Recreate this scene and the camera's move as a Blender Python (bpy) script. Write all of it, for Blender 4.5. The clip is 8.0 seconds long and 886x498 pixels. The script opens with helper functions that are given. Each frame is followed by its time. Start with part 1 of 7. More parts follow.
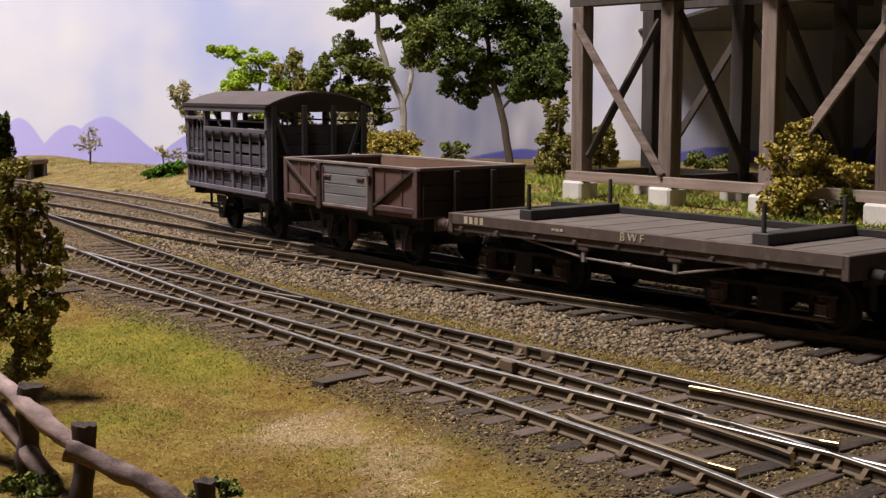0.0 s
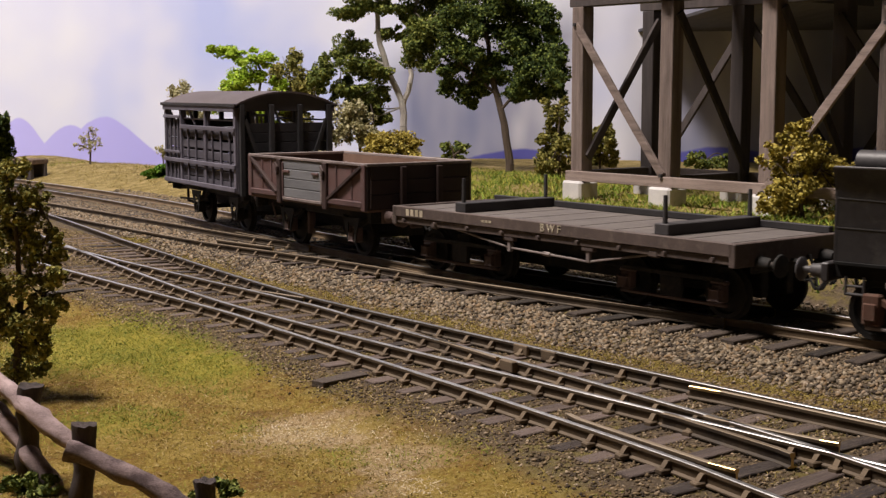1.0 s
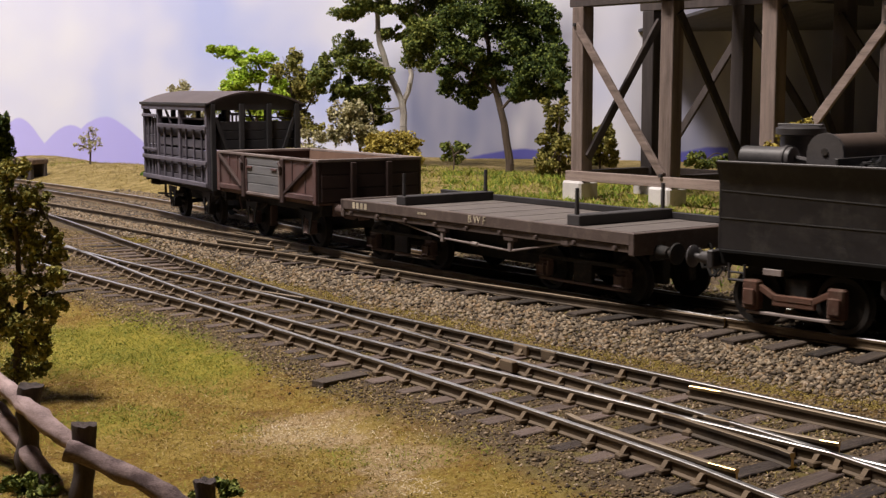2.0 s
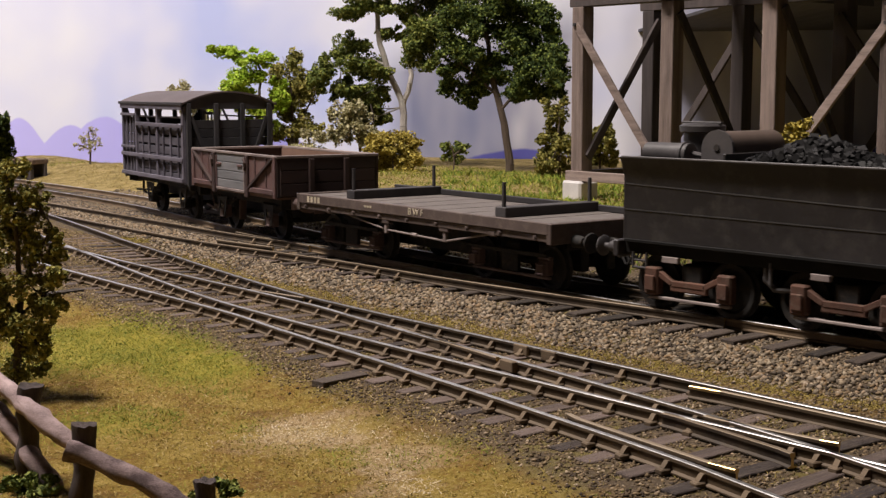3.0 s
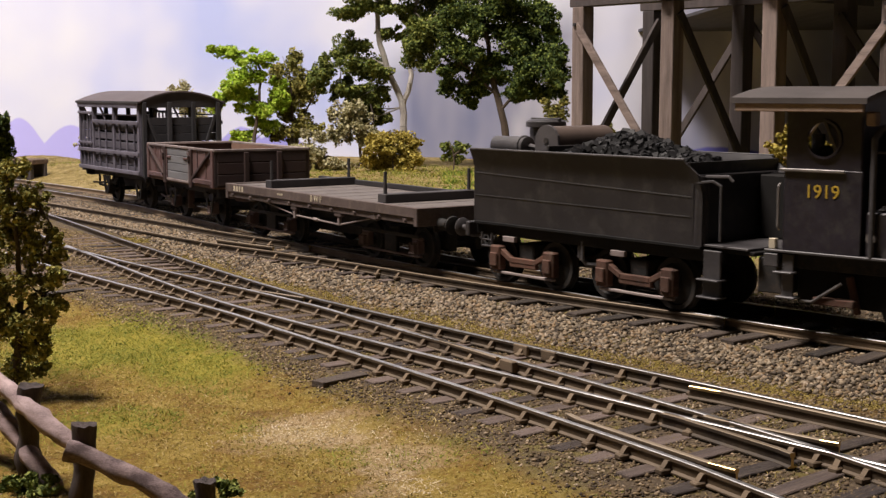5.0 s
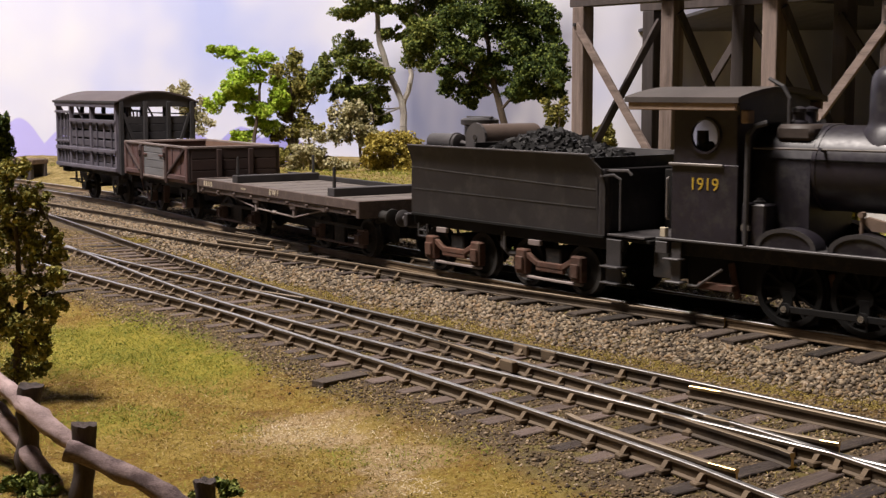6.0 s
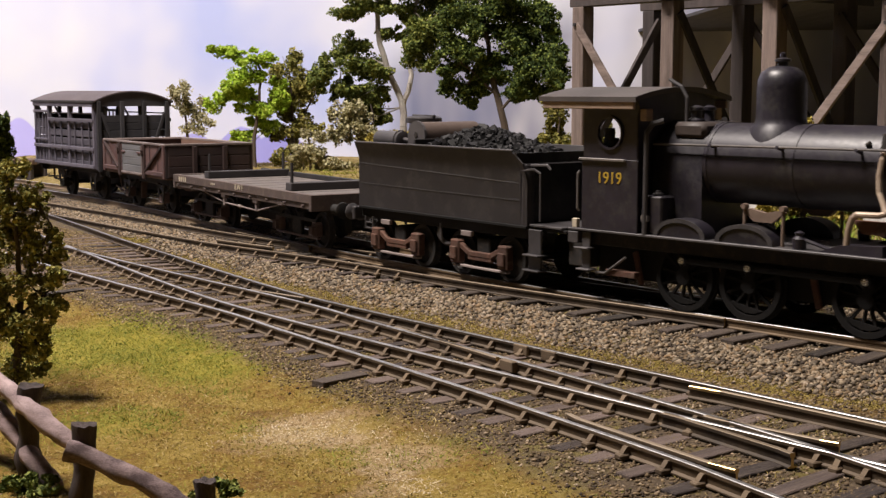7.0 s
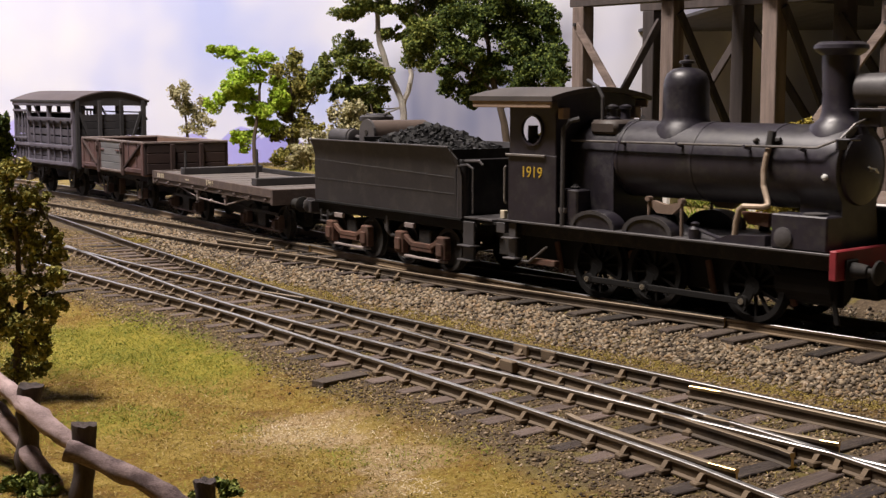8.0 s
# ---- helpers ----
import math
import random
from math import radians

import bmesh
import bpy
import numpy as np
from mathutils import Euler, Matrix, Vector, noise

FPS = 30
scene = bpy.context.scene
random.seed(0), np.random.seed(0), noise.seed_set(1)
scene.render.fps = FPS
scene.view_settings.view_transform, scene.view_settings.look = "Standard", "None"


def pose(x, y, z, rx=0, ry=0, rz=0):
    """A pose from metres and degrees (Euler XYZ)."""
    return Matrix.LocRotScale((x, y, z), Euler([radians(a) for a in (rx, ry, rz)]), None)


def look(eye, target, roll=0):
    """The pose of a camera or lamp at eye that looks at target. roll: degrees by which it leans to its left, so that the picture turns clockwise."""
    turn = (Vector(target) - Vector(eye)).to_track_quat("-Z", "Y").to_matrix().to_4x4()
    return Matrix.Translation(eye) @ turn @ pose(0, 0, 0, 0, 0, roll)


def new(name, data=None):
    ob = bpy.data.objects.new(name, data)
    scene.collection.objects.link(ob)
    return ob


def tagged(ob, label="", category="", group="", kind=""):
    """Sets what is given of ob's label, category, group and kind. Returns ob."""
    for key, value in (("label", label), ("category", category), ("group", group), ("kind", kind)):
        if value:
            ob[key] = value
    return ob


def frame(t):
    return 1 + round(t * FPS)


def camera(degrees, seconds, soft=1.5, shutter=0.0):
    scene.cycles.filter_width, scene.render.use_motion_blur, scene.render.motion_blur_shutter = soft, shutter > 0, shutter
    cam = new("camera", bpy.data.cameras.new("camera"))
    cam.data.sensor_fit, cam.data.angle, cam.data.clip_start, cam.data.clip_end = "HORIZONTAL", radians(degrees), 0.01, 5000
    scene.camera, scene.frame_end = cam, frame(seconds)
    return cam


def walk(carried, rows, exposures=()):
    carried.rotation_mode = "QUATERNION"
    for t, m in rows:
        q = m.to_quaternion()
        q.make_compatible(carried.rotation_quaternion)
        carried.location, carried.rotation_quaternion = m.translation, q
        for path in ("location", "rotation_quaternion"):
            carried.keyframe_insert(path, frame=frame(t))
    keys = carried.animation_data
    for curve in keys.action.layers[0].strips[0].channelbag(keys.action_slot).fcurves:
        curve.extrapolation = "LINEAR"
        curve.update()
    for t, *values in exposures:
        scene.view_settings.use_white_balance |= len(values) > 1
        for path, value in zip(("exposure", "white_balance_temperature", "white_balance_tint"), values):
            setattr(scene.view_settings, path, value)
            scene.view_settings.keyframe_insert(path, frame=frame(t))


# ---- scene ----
cam = camera(36.93, 8.0, soft=1.35, shutter=0.5)
# The layout is an H0 model: lengths below are full-size metres, S brings them to the model.
S = 1 / 94
EYE = pose(0, 0, 3.89 * S, 90 - 6.835, 0, 0)
walk(cam, [(0.0, EYE), (8.0, EYE)], exposures=[(0.0, 0.0), (1.5, 0.0), (3.5, 0.05), (4.5, 0.12), (6.0, 0.20), (8.0, 0.23)])

# ---- light: a dim room with lamps over the layout ----
world = bpy.data.worlds.new("room_world")
scene.world = world
world.use_nodes = True
world.node_tree.nodes["Background"].inputs[0].default_value = (0.80, 0.86, 1.0, 1)
world.node_tree.nodes["Background"].inputs[1].default_value = 0.12


def area_lamp(name, eye, target, sx, sy, power, colour, spread=180):
    data = bpy.data.lights.new(name, "AREA")
    data.shape, data.size, data.size_y, data.energy, data.color = "RECTANGLE", sx, sy, power, colour
    data.spread = radians(spread)
    ob = new(name, data)
    ob.matrix_world = look(eye, target)
    return ob


area_lamp("lamp_over_layout", (-0.24, 0.25, 0.62), (-0.02, 0.36, 0.0), 0.24, 0.10, 8.4, (0.99, 0.885, 0.82))
area_lamp("lamp_over_backdrop", (-0.52, 0.46, 0.48), (-0.42, 0.76, 0.08), 0.30, 0.08, 0.55, (0.90, 0.87, 1.0), 90)

# ---- materials ----
MATS = {}


def nodes_of(name):
    m = bpy.data.materials.new(name)
    m.use_nodes = True
    t = m.node_tree
    return m, t, t.nodes["Principled BSDF"]


def link(t, a, b):
    t.links.new(a, b)


def coords(t, scale, stretch=(1, 1, 1)):
    tc = t.nodes.new("ShaderNodeTexCoord")
    mp = t.nodes.new("ShaderNodeMapping")
    k = scale / S
    mp.inputs["Scale"].default_value = (k * stretch[0], k * stretch[1], k * stretch[2])
    link(t, tc.outputs["Object"], mp.inputs["Vector"])
    return mp.outputs["Vector"]


def noise_tex(t, vec, scale=1.0, detail=4, rough=0.6):
    n = t.nodes.new("ShaderNodeTexNoise")
    n.inputs["Scale"].default_value, n.inputs["Detail"].default_value, n.inputs["Roughness"].default_value = scale, detail, rough
    link(t, vec, n.inputs["Vector"])
    return n.outputs["Fac"]


def ramp(t, fac, stops):
    r = t.nodes.new("ShaderNodeValToRGB")
    el = r.color_ramp.elements
    while len(el) < len(stops):
        el.new(0.5)
    for e, (p, c) in zip(el, stops):
        e.position, e.color = p, (*c, 1)
    link(t, fac, r.inputs["Fac"])
    return r.outputs["Color"]


def mix(t, fac, a, b, mode="MIX"):
    m = t.nodes.new("ShaderNodeMix")
    m.data_type, m.blend_type = "RGBA", mode
    for idx, val in ((0, fac), (6, a), (7, b)):
        if isinstance(val, (int, float)):
            m.inputs[idx].default_value = val
        elif isinstance(val, tuple):
            m.inputs[idx].default_value = (*val, 1)
        else:
            link(t, val, m.inputs[idx])
    return m.outputs[2]


def mathn(t, op, a, b=0.0, clamp=False):
    m = t.nodes.new("ShaderNodeMath")
    m.operation, m.use_clamp = op, clamp
    for i, val in enumerate((a, b)):
        if isinstance(val, (int, float)):
            m.inputs[i].default_value = val
        else:
            link(t, val, m.inputs[i])
    return m.outputs[0]


def bump(t, b, fac, strength, dist):
    n = t.nodes.new("ShaderNodeBump")
    n.inputs["Strength"].default_value, n.inputs["Distance"].default_value = strength, dist * S
    link(t, fac, n.inputs["Height"])
    link(t, n.outputs["Normal"], b.inputs["Normal"])


def worn(name, lo, hi, rough=0.7, metal=0.0, scale=3.0, stretch=(1, 1, 1), relief=0.3, dust=None, rnd=0.25, spec=0.5):
    """Two-scale weathered paint, wood or metal between two colours, with an optional dust colour in patches."""
    m, t, b = nodes_of(name)
    vec = coords(t, 1.0, stretch)
    big = noise_tex(t, vec, scale * 0.35, 3)
    fine = noise_tex(t, vec, scale * 6, 5, 0.7)
    f = mathn(t, "ADD", mathn(t, "MULTIPLY", big, 0.6), mathn(t, "MULTIPLY", fine, 0.4))
    if rnd:
        info = t.nodes.new("ShaderNodeObjectInfo")
        f = mathn(t, "ADD", f, mathn(t, "MULTIPLY", mathn(t, "SUBTRACT", info.outputs["Random"], 0.5), rnd))
    col = ramp(t, f, [(0.32, lo), (0.68, hi)])
    if dust:
        d = noise_tex(t, vec, scale * 1.3, 6, 0.75)
        col = mix(t, ramp(t, d, [(0.5, (0, 0, 0)), (0.72, (1, 1, 1))]), col, dust)
    link(t, col, b.inputs["Base Color"])
    b.inputs["Metallic"].default_value = metal
    b.inputs["Specular IOR Level"].default_value = spec
    link(t, ramp(t, fine, [(0.2, (rough - 0.12,) * 3), (0.8, (min(1, rough + 0.12),) * 3)]), b.inputs["Roughness"])
    if relief:
        bump(t, b, fine, relief, 0.02)
    MATS[name] = m
    return m


def island(name, stops, rough=0.8, spec=0.3):
    """Loose stuff: each piece takes its own colour from a ramp."""
    m, t, b = nodes_of(name)
    geo = t.nodes.new("ShaderNodeNewGeometry")
    vec = coords(t, 1.0)
    fine = noise_tex(t, vec, 0.6, 3)
    f = mathn(t, "ADD", mathn(t, "MULTIPLY", geo.outputs["Random Per Island"], 0.88), mathn(t, "MULTIPLY", mathn(t, "SUBTRACT", fine, 0.3), 0.3))
    link(t, ramp(t, f, stops), b.inputs["Base Color"])
    b.inputs["Roughness"].default_value = rough
    b.inputs["Specular IOR Level"].default_value = spec
    MATS[name] = m
    return m


worn("loco_black", (0.011, 0.0092, 0.0136), (0.031, 0.0258, 0.038), 0.42, 0, 2.0, relief=0.05, dust=(0.045, 0.042, 0.04))
worn("tender_black", (0.0145, 0.013, 0.0145), (0.038, 0.034, 0.036), 0.5, 0, 1.5, relief=0.06, dust=(0.05, 0.046, 0.043))
# the van's grey darkened, with the shade on its ends put into the colour
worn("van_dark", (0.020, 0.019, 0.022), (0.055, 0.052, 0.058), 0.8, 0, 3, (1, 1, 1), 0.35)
worn("loco_under", (0.004, 0.004, 0.004), (0.015, 0.013, 0.012), 0.8, 0, 4, relief=0.2, spec=0.25)
worn("pale_edge", (0.13, 0.10, 0.095), (0.30, 0.25, 0.235), 0.7, 0, 5, relief=0.2)
worn("cab_timber", (0.24, 0.165, 0.12), (0.42, 0.31, 0.235), 0.75, 0, 4, relief=0.2)
worn("seam_grey", (0.035, 0.034, 0.034), (0.07, 0.068, 0.066), 0.6, 0, 4, relief=0)
worn("pale_black", (0.03, 0.028, 0.03), (0.085, 0.078, 0.08), 0.5, 0, 3, relief=0.08)
worn("box_brown", (0.06, 0.042, 0.034), (0.12, 0.085, 0.07), 0.65, 0, 3, relief=0.1)
worn("box_brown_dark", (0.035, 0.026, 0.022), (0.075, 0.055, 0.048), 0.6, 0, 3, relief=0.1)
worn("rail_grey", (0.10, 0.095, 0.095), (0.24, 0.22, 0.21), 0.45, 0.5, 6, relief=0)
worn("copper_pipe_dull", (0.11, 0.075, 0.055), (0.24, 0.17, 0.13), 0.75, 0, 6, relief=0.2)
worn("roof_dark", (0.045, 0.038, 0.036), (0.095, 0.08, 0.075), 0.7, 0, 2, relief=0.1)
worn("under_black", (0.006, 0.006, 0.006), (0.022, 0.019, 0.017), 0.8, 0, 4, relief=0.2, dust=(0.05, 0.035, 0.025))
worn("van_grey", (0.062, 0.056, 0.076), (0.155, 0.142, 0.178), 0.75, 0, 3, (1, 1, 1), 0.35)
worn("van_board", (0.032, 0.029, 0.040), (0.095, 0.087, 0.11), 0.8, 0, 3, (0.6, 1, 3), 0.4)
worn("van_roof", (0.06, 0.046, 0.049), (0.105, 0.084, 0.088), 0.7, 0, 2, (1, 1, 1), 0.15)
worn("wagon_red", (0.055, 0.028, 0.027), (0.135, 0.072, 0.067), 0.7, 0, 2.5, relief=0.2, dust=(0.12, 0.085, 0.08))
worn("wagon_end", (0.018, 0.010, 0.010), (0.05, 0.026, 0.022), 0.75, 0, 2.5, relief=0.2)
worn("wagon_grey", (0.09, 0.092, 0.10), (0.19, 0.19, 0.20), 0.8, 0, 4, (0.3, 1, 3), 0.3)
worn("wagon_inside", (0.12, 0.07, 0.05), (0.24, 0.15, 0.11), 0.8, 0, 2, relief=0.25)
worn("flat_side", (0.045, 0.032, 0.03), (0.11, 0.08, 0.07), 0.7, 0, 3, relief=0.2, dust=(0.15, 0.115, 0.095))
worn("flat_deck", (0.10, 0.085, 0.08), (0.145, 0.125, 0.115), 0.85, 0, 1.5, (1, 3, 1), 0.3, dust=(0.17, 0.145, 0.125), rnd=0.15)
worn("dark_beam", (0.018, 0.016, 0.018), (0.05, 0.045, 0.046), 0.7, 0, 4, relief=0.2)
worn("rust", (0.045, 0.021, 0.014), (0.125, 0.056, 0.035), 0.85, 0, 6, relief=0.4, dust=(0.12, 0.085, 0.062))
worn("axlebox", (0.09, 0.06, 0.055), (0.2, 0.14, 0.13), 0.8, 0, 6, relief=0.3)
worn("copper_pipe", (0.22, 0.15, 0.10), (0.42, 0.33, 0.25), 0.5, 0.3, 6, relief=0.2)
worn("buffer_red", (0.16, 0.012, 0.018), (0.34, 0.03, 0.04), 0.6, 0, 3, relief=0.1)
worn("bright_steel", (0.35, 0.33, 0.30), (0.6, 0.58, 0.54), 0.3, 0.9, 6, relief=0.1)
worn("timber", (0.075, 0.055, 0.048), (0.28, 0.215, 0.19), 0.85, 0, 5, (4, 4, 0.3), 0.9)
# darker timber copy; the shade inside the tower is put into its colour
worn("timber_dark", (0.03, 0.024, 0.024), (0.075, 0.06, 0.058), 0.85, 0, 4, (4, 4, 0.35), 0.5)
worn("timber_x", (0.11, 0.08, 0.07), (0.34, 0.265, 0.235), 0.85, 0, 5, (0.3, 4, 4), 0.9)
worn("plaster_block", (0.48, 0.46, 0.46), (0.68, 0.66, 0.65), 0.9, 0, 3, relief=0.3)
worn("sleeper_wood", (0.032, 0.022, 0.019), (0.145, 0.105, 0.09), 0.85, 0, 6, (4, 0.5, 4), 0.9, dust=(0.15, 0.115, 0.08), rnd=0.5)
worn("sleeper_dark", (0.016, 0.012, 0.010), (0.075, 0.055, 0.044), 0.85, 0, 6, (4, 0.5, 4), 0.9, dust=(0.12, 0.09, 0.055), rnd=0.4)
worn("chair_iron", (0.06, 0.04, 0.024), (0.19, 0.135, 0.082), 0.8, 0, 9, relief=0.3)
worn("rail_side", (0.035, 0.024, 0.015), (0.12, 0.084, 0.05), 0.65, 0.1, 5, relief=0.2)
# paler rust brown: the light on the main line's rail sides is in the colour
worn("rail_rust_lit", (0.09, 0.06, 0.034), (0.22, 0.155, 0.09), 0.65, 0.1, 5, relief=0.2)
worn("rail_top", (0.19, 0.185, 0.18), (0.43, 0.42, 0.41), 0.40, 0.85, 5, (0.3, 0.3, 1), 0.05)
worn("rail_dull", (0.16, 0.12, 0.08), (0.30, 0.24, 0.17), 0.6, 0.4, 5, (0.3, 0.3, 1), 0.05)
worn("brass_end", (0.48, 0.35, 0.15), (0.66, 0.5, 0.25), 0.38, 1.0, 8, relief=0)
worn("fence_wood", (0.085, 0.055, 0.056), (0.52, 0.39, 0.385), 0.9, 0, 7, (1.2, 1.2, 4), 1.0)
worn("post_wood", (0.035, 0.026, 0.025), (0.15, 0.11, 0.105), 0.9, 0, 7, (4, 4, 0.6), 1.0)
worn("culvert_wood", (0.09, 0.055, 0.035), (0.22, 0.15, 0.10), 0.9, 0, 4, (0.5, 3, 3), 0.6)
worn("bark", (0.05, 0.035, 0.025), (0.12, 0.09, 0.065), 0.9, 0, 5, (3, 3, 0.6), 0.6)
worn("pale_bark", (0.26, 0.235, 0.21), (0.62, 0.58, 0.53), 0.8, 0, 3, (2, 2, 0.8), 0.3)
worn("white_glow", (0.7, 0.7, 0.68), (0.8, 0.8, 0.78), 0.5, 0, 3, relief=0)
worn("yellow_paint", (0.42, 0.27, 0.02), (0.62, 0.42, 0.05), 0.6, 0, 9, relief=0)
worn("cream_paint", (0.38, 0.33, 0.24), (0.55, 0.48, 0.36), 0.7, 0, 9, relief=0)
worn("room_floor", (0.03, 0.028, 0.026), (0.05, 0.047, 0.045), 0.7, 0, 0.05, relief=0)
worn("room_paint", (0.03, 0.029, 0.028), (0.045, 0.043, 0.042), 0.85, 0, 0.05, relief=0)
island("coal", [(0.1, (0.003, 0.003, 0.003)), (0.9, (0.014, 0.013, 0.014))], 0.6, spec=0.25)
island("ballast_stone", [(0.1, (0.045, 0.032, 0.022)), (0.3, (0.115, 0.09, 0.062)), (0.5, (0.21, 0.168, 0.118)), (0.62, (0.17, 0.11, 0.056)), (0.74, (0.32, 0.262, 0.185)), (0.88, (0.22, 0.14, 0.07)), (1.0, (0.44, 0.38, 0.31))], 0.75)
island("turf_crumb", [(0.1, (0.13, 0.085, 0.018)), (0.45, (0.26, 0.18, 0.04)), (0.7, (0.33, 0.26, 0.05)), (1.0, (0.5, 0.38, 0.16))], 0.95)
island("earth_crumb", [(0.1, (0.045, 0.032, 0.022)), (0.4, (0.12, 0.083, 0.047)), (0.65, (0.185, 0.13, 0.07)), (0.85, (0.27, 0.195, 0.115)), (1.0, (0.45, 0.37, 0.28))], 0.9)
island("dry_grass", [(0.1, (0.14, 0.11, 0.025)), (0.35, (0.25, 0.185, 0.043)), (0.6, (0.33, 0.24, 0.073)), (0.85, (0.42, 0.32, 0.14)), (1.0, (0.51, 0.42, 0.235))], 0.9)
island("green_grass", [(0.1, (0.09, 0.12, 0.015)), (0.5, (0.21, 0.22, 0.03)), (1.0, (0.38, 0.34, 0.07))], 0.9)
island("straw_grass", [(0.1, (0.34, 0.25, 0.13)), (0.5, (0.54, 0.43, 0.27)), (1.0, (0.74, 0.64, 0.48))], 0.9)
island("verge_grass", [(0.1, (0.12, 0.09, 0.02)), (0.5, (0.26, 0.195, 0.045)), (1.0, (0.40, 0.315, 0.10))], 0.9)
island("leaf_dark", [(0.1, (0.02, 0.037, 0.009)), (0.5, (0.06, 0.095, 0.018)), (0.9, (0.18, 0.22, 0.042))], 0.8)
island("leaf_mid", [(0.1, (0.05, 0.075, 0.016)), (0.5, (0.13, 0.165, 0.034)), (0.9, (0.29, 0.31, 0.07))], 0.8)
island("leaf_hedge", [(0.1, (0.04, 0.11, 0.012)), (0.5, (0.10, 0.24, 0.025)), (0.9, (0.22, 0.38, 0.05))], 0.8)
island("leaf_lime", [(0.1, (0.20, 0.32, 0.02)), (0.5, (0.36, 0.52, 0.04)), (0.9, (0.56, 0.68, 0.10))], 0.8)
island("leaf_olive", [(0.1, (0.09, 0.095, 0.02)), (0.5, (0.21, 0.195, 0.045)), (0.9, (0.40, 0.35, 0.10))], 0.85)
island("leaf_feather", [(0.1, (0.10, 0.105, 0.022)), (0.45, (0.23, 0.22, 0.05)), (0.75, (0.38, 0.33, 0.08)), (0.95, (0.52, 0.44, 0.15))], 0.85)
island("leaf_gold", [(0.1, (0.18, 0.145, 0.022)), (0.5, (0.37, 0.295, 0.055)), (0.9, (0.55, 0.45, 0.12))], 0.85)
island("leaf_pale", [(0.1, (0.20, 0.19, 0.085)), (0.5, (0.38, 0.345, 0.18)), (0.9, (0.58, 0.53, 0.34))], 0.85)
island("lush_grass", [(0.1, (0.07, 0.12, 0.014)), (0.5, (0.17, 0.25, 0.03)), (0.8, (0.33, 0.34, 0.055)), (1.0, (0.46, 0.40, 0.09))], 0.9)


# ---- building tools ----
D_U, N_U = Vector((0.627, -0.779)), Vector((0.779, 0.627))  # along and across the tracks


def uv(u, v):
    p = D_U * u + N_U * v
    return p.x, p.y


def to_uv(x, y):
    p = Vector((x, y))
    return p.dot(D_U), p.dot(N_U)


def thing(name, label, category, x=0.0, y=0.0, z=0.0, rz=0.0, group="", kind=""):
    ob = new(name)
    ob.empty_display_size = 0.01
    ob.matrix_world = pose(x * S, y * S, z * S, 0, 0, rz)
    return tagged(ob, label, category, group, kind)


def mesh_of(name, bm, mats, smooth=False):
    for v in bm.verts:
        v.co *= S
    me = bpy.data.meshes.new(name)
    bmesh.ops.recalc_face_normals(bm, faces=bm.faces)
    bm.to_mesh(me)
    bm.free()
    for m in mats if isinstance(mats, (list, tuple)) else (mats,):
        me.materials.append(MATS[m])
    if smooth:
        me.shade_smooth()
        me.set_sharp_from_angle(angle=radians(40))
    return me


def part(name, bm, mats, parent=None, label="", smooth=False, kind=""):
    """Links a bmesh, drawn in full-size metres, as one mesh object under a thing or part."""
    ob = new(name, mesh_of(name, bm, mats, smooth))
    ob.parent = parent
    return tagged(ob, label, kind=kind)


def whole(name, bm, mats, label, category, kind="", group="", smooth=False, at=None):
    ob = part(name, bm, mats, None, label, smooth)
    if at:
        ob.matrix_world = pose(at[0] * S, at[1] * S, at[2] * S, 0, 0, at[3] if len(at) > 3 else 0)
    return tagged(ob, label, category, group, kind)


def box(bm, x0, x1, y0, y1, z0, z1, bev=0.0, m=None):
    r = bmesh.ops.create_cube(bm, size=1)
    vs = r["verts"]
    for v in vs:
        v.co = Vector(((x0 + x1) / 2 + v.co.x * (x1 - x0), (y0 + y1) / 2 + v.co.y * (y1 - y0), (z0 + z1) / 2 + v.co.z * (z1 - z0)))
    if bev:
        es = {e for v in vs for e in v.link_edges}
        vs = list({v for f in bmesh.ops.bevel(bm, geom=list(es), offset=bev, segments=1, affect="EDGES")["faces"] for v in f.verts} | {v for v in vs if v.is_valid})
    if m is not None:
        bmesh.ops.transform(bm, matrix=m, verts=[v for v in vs if v.is_valid])
    return bm


def Box(*a, **k):
    return box(bmesh.new(), *a, **k)


def beam(bm, p, q, w, h, bev=0.0, twist=0.0):
    """A squared timber from p to q, w across and h deep."""
    p, q = Vector(p), Vector(q)
    d = q - p
    m = Matrix.Translation((p + q) / 2) @ d.to_track_quat("X", "Z").to_matrix().to_4x4() @ Matrix.Rotation(twist, 4, "X")
    return box(bm, -d.length / 2, d.length / 2, -w / 2, w / 2, -h / 2, h / 2, bev, m)


def Beam(*a, **k):
    return beam(bmesh.new(), *a, **k)


def cyl(bm, p, q, r0, r1=None, seg=16, caps=True):
    p, q = Vector(p), Vector(q)
    d = q - p
    m = Matrix.Translation((p + q) / 2) @ d.to_track_quat("Z", "Y").to_matrix().to_4x4()
    bmesh.ops.create_cone(bm, cap_ends=caps, segments=seg, radius1=r0, radius2=r0 if r1 is None else r1, depth=d.length, matrix=m)
    return bm


def Cyl(*a, **k):
    return cyl(bmesh.new(), *a, **k)


def tube(bm, pts, r, seg=8):
    for a, b in zip(pts, pts[1:]):
        cyl(bm, a, b, r, r, seg)
    for p in pts[1:-1]:
        bmesh.ops.create_uvsphere(bm, u_segments=seg, v_segments=6, radius=r, matrix=Matrix.Translation(p))
    return bm


def Tube(*a, **k):
    return tube(bmesh.new(), *a, **k)


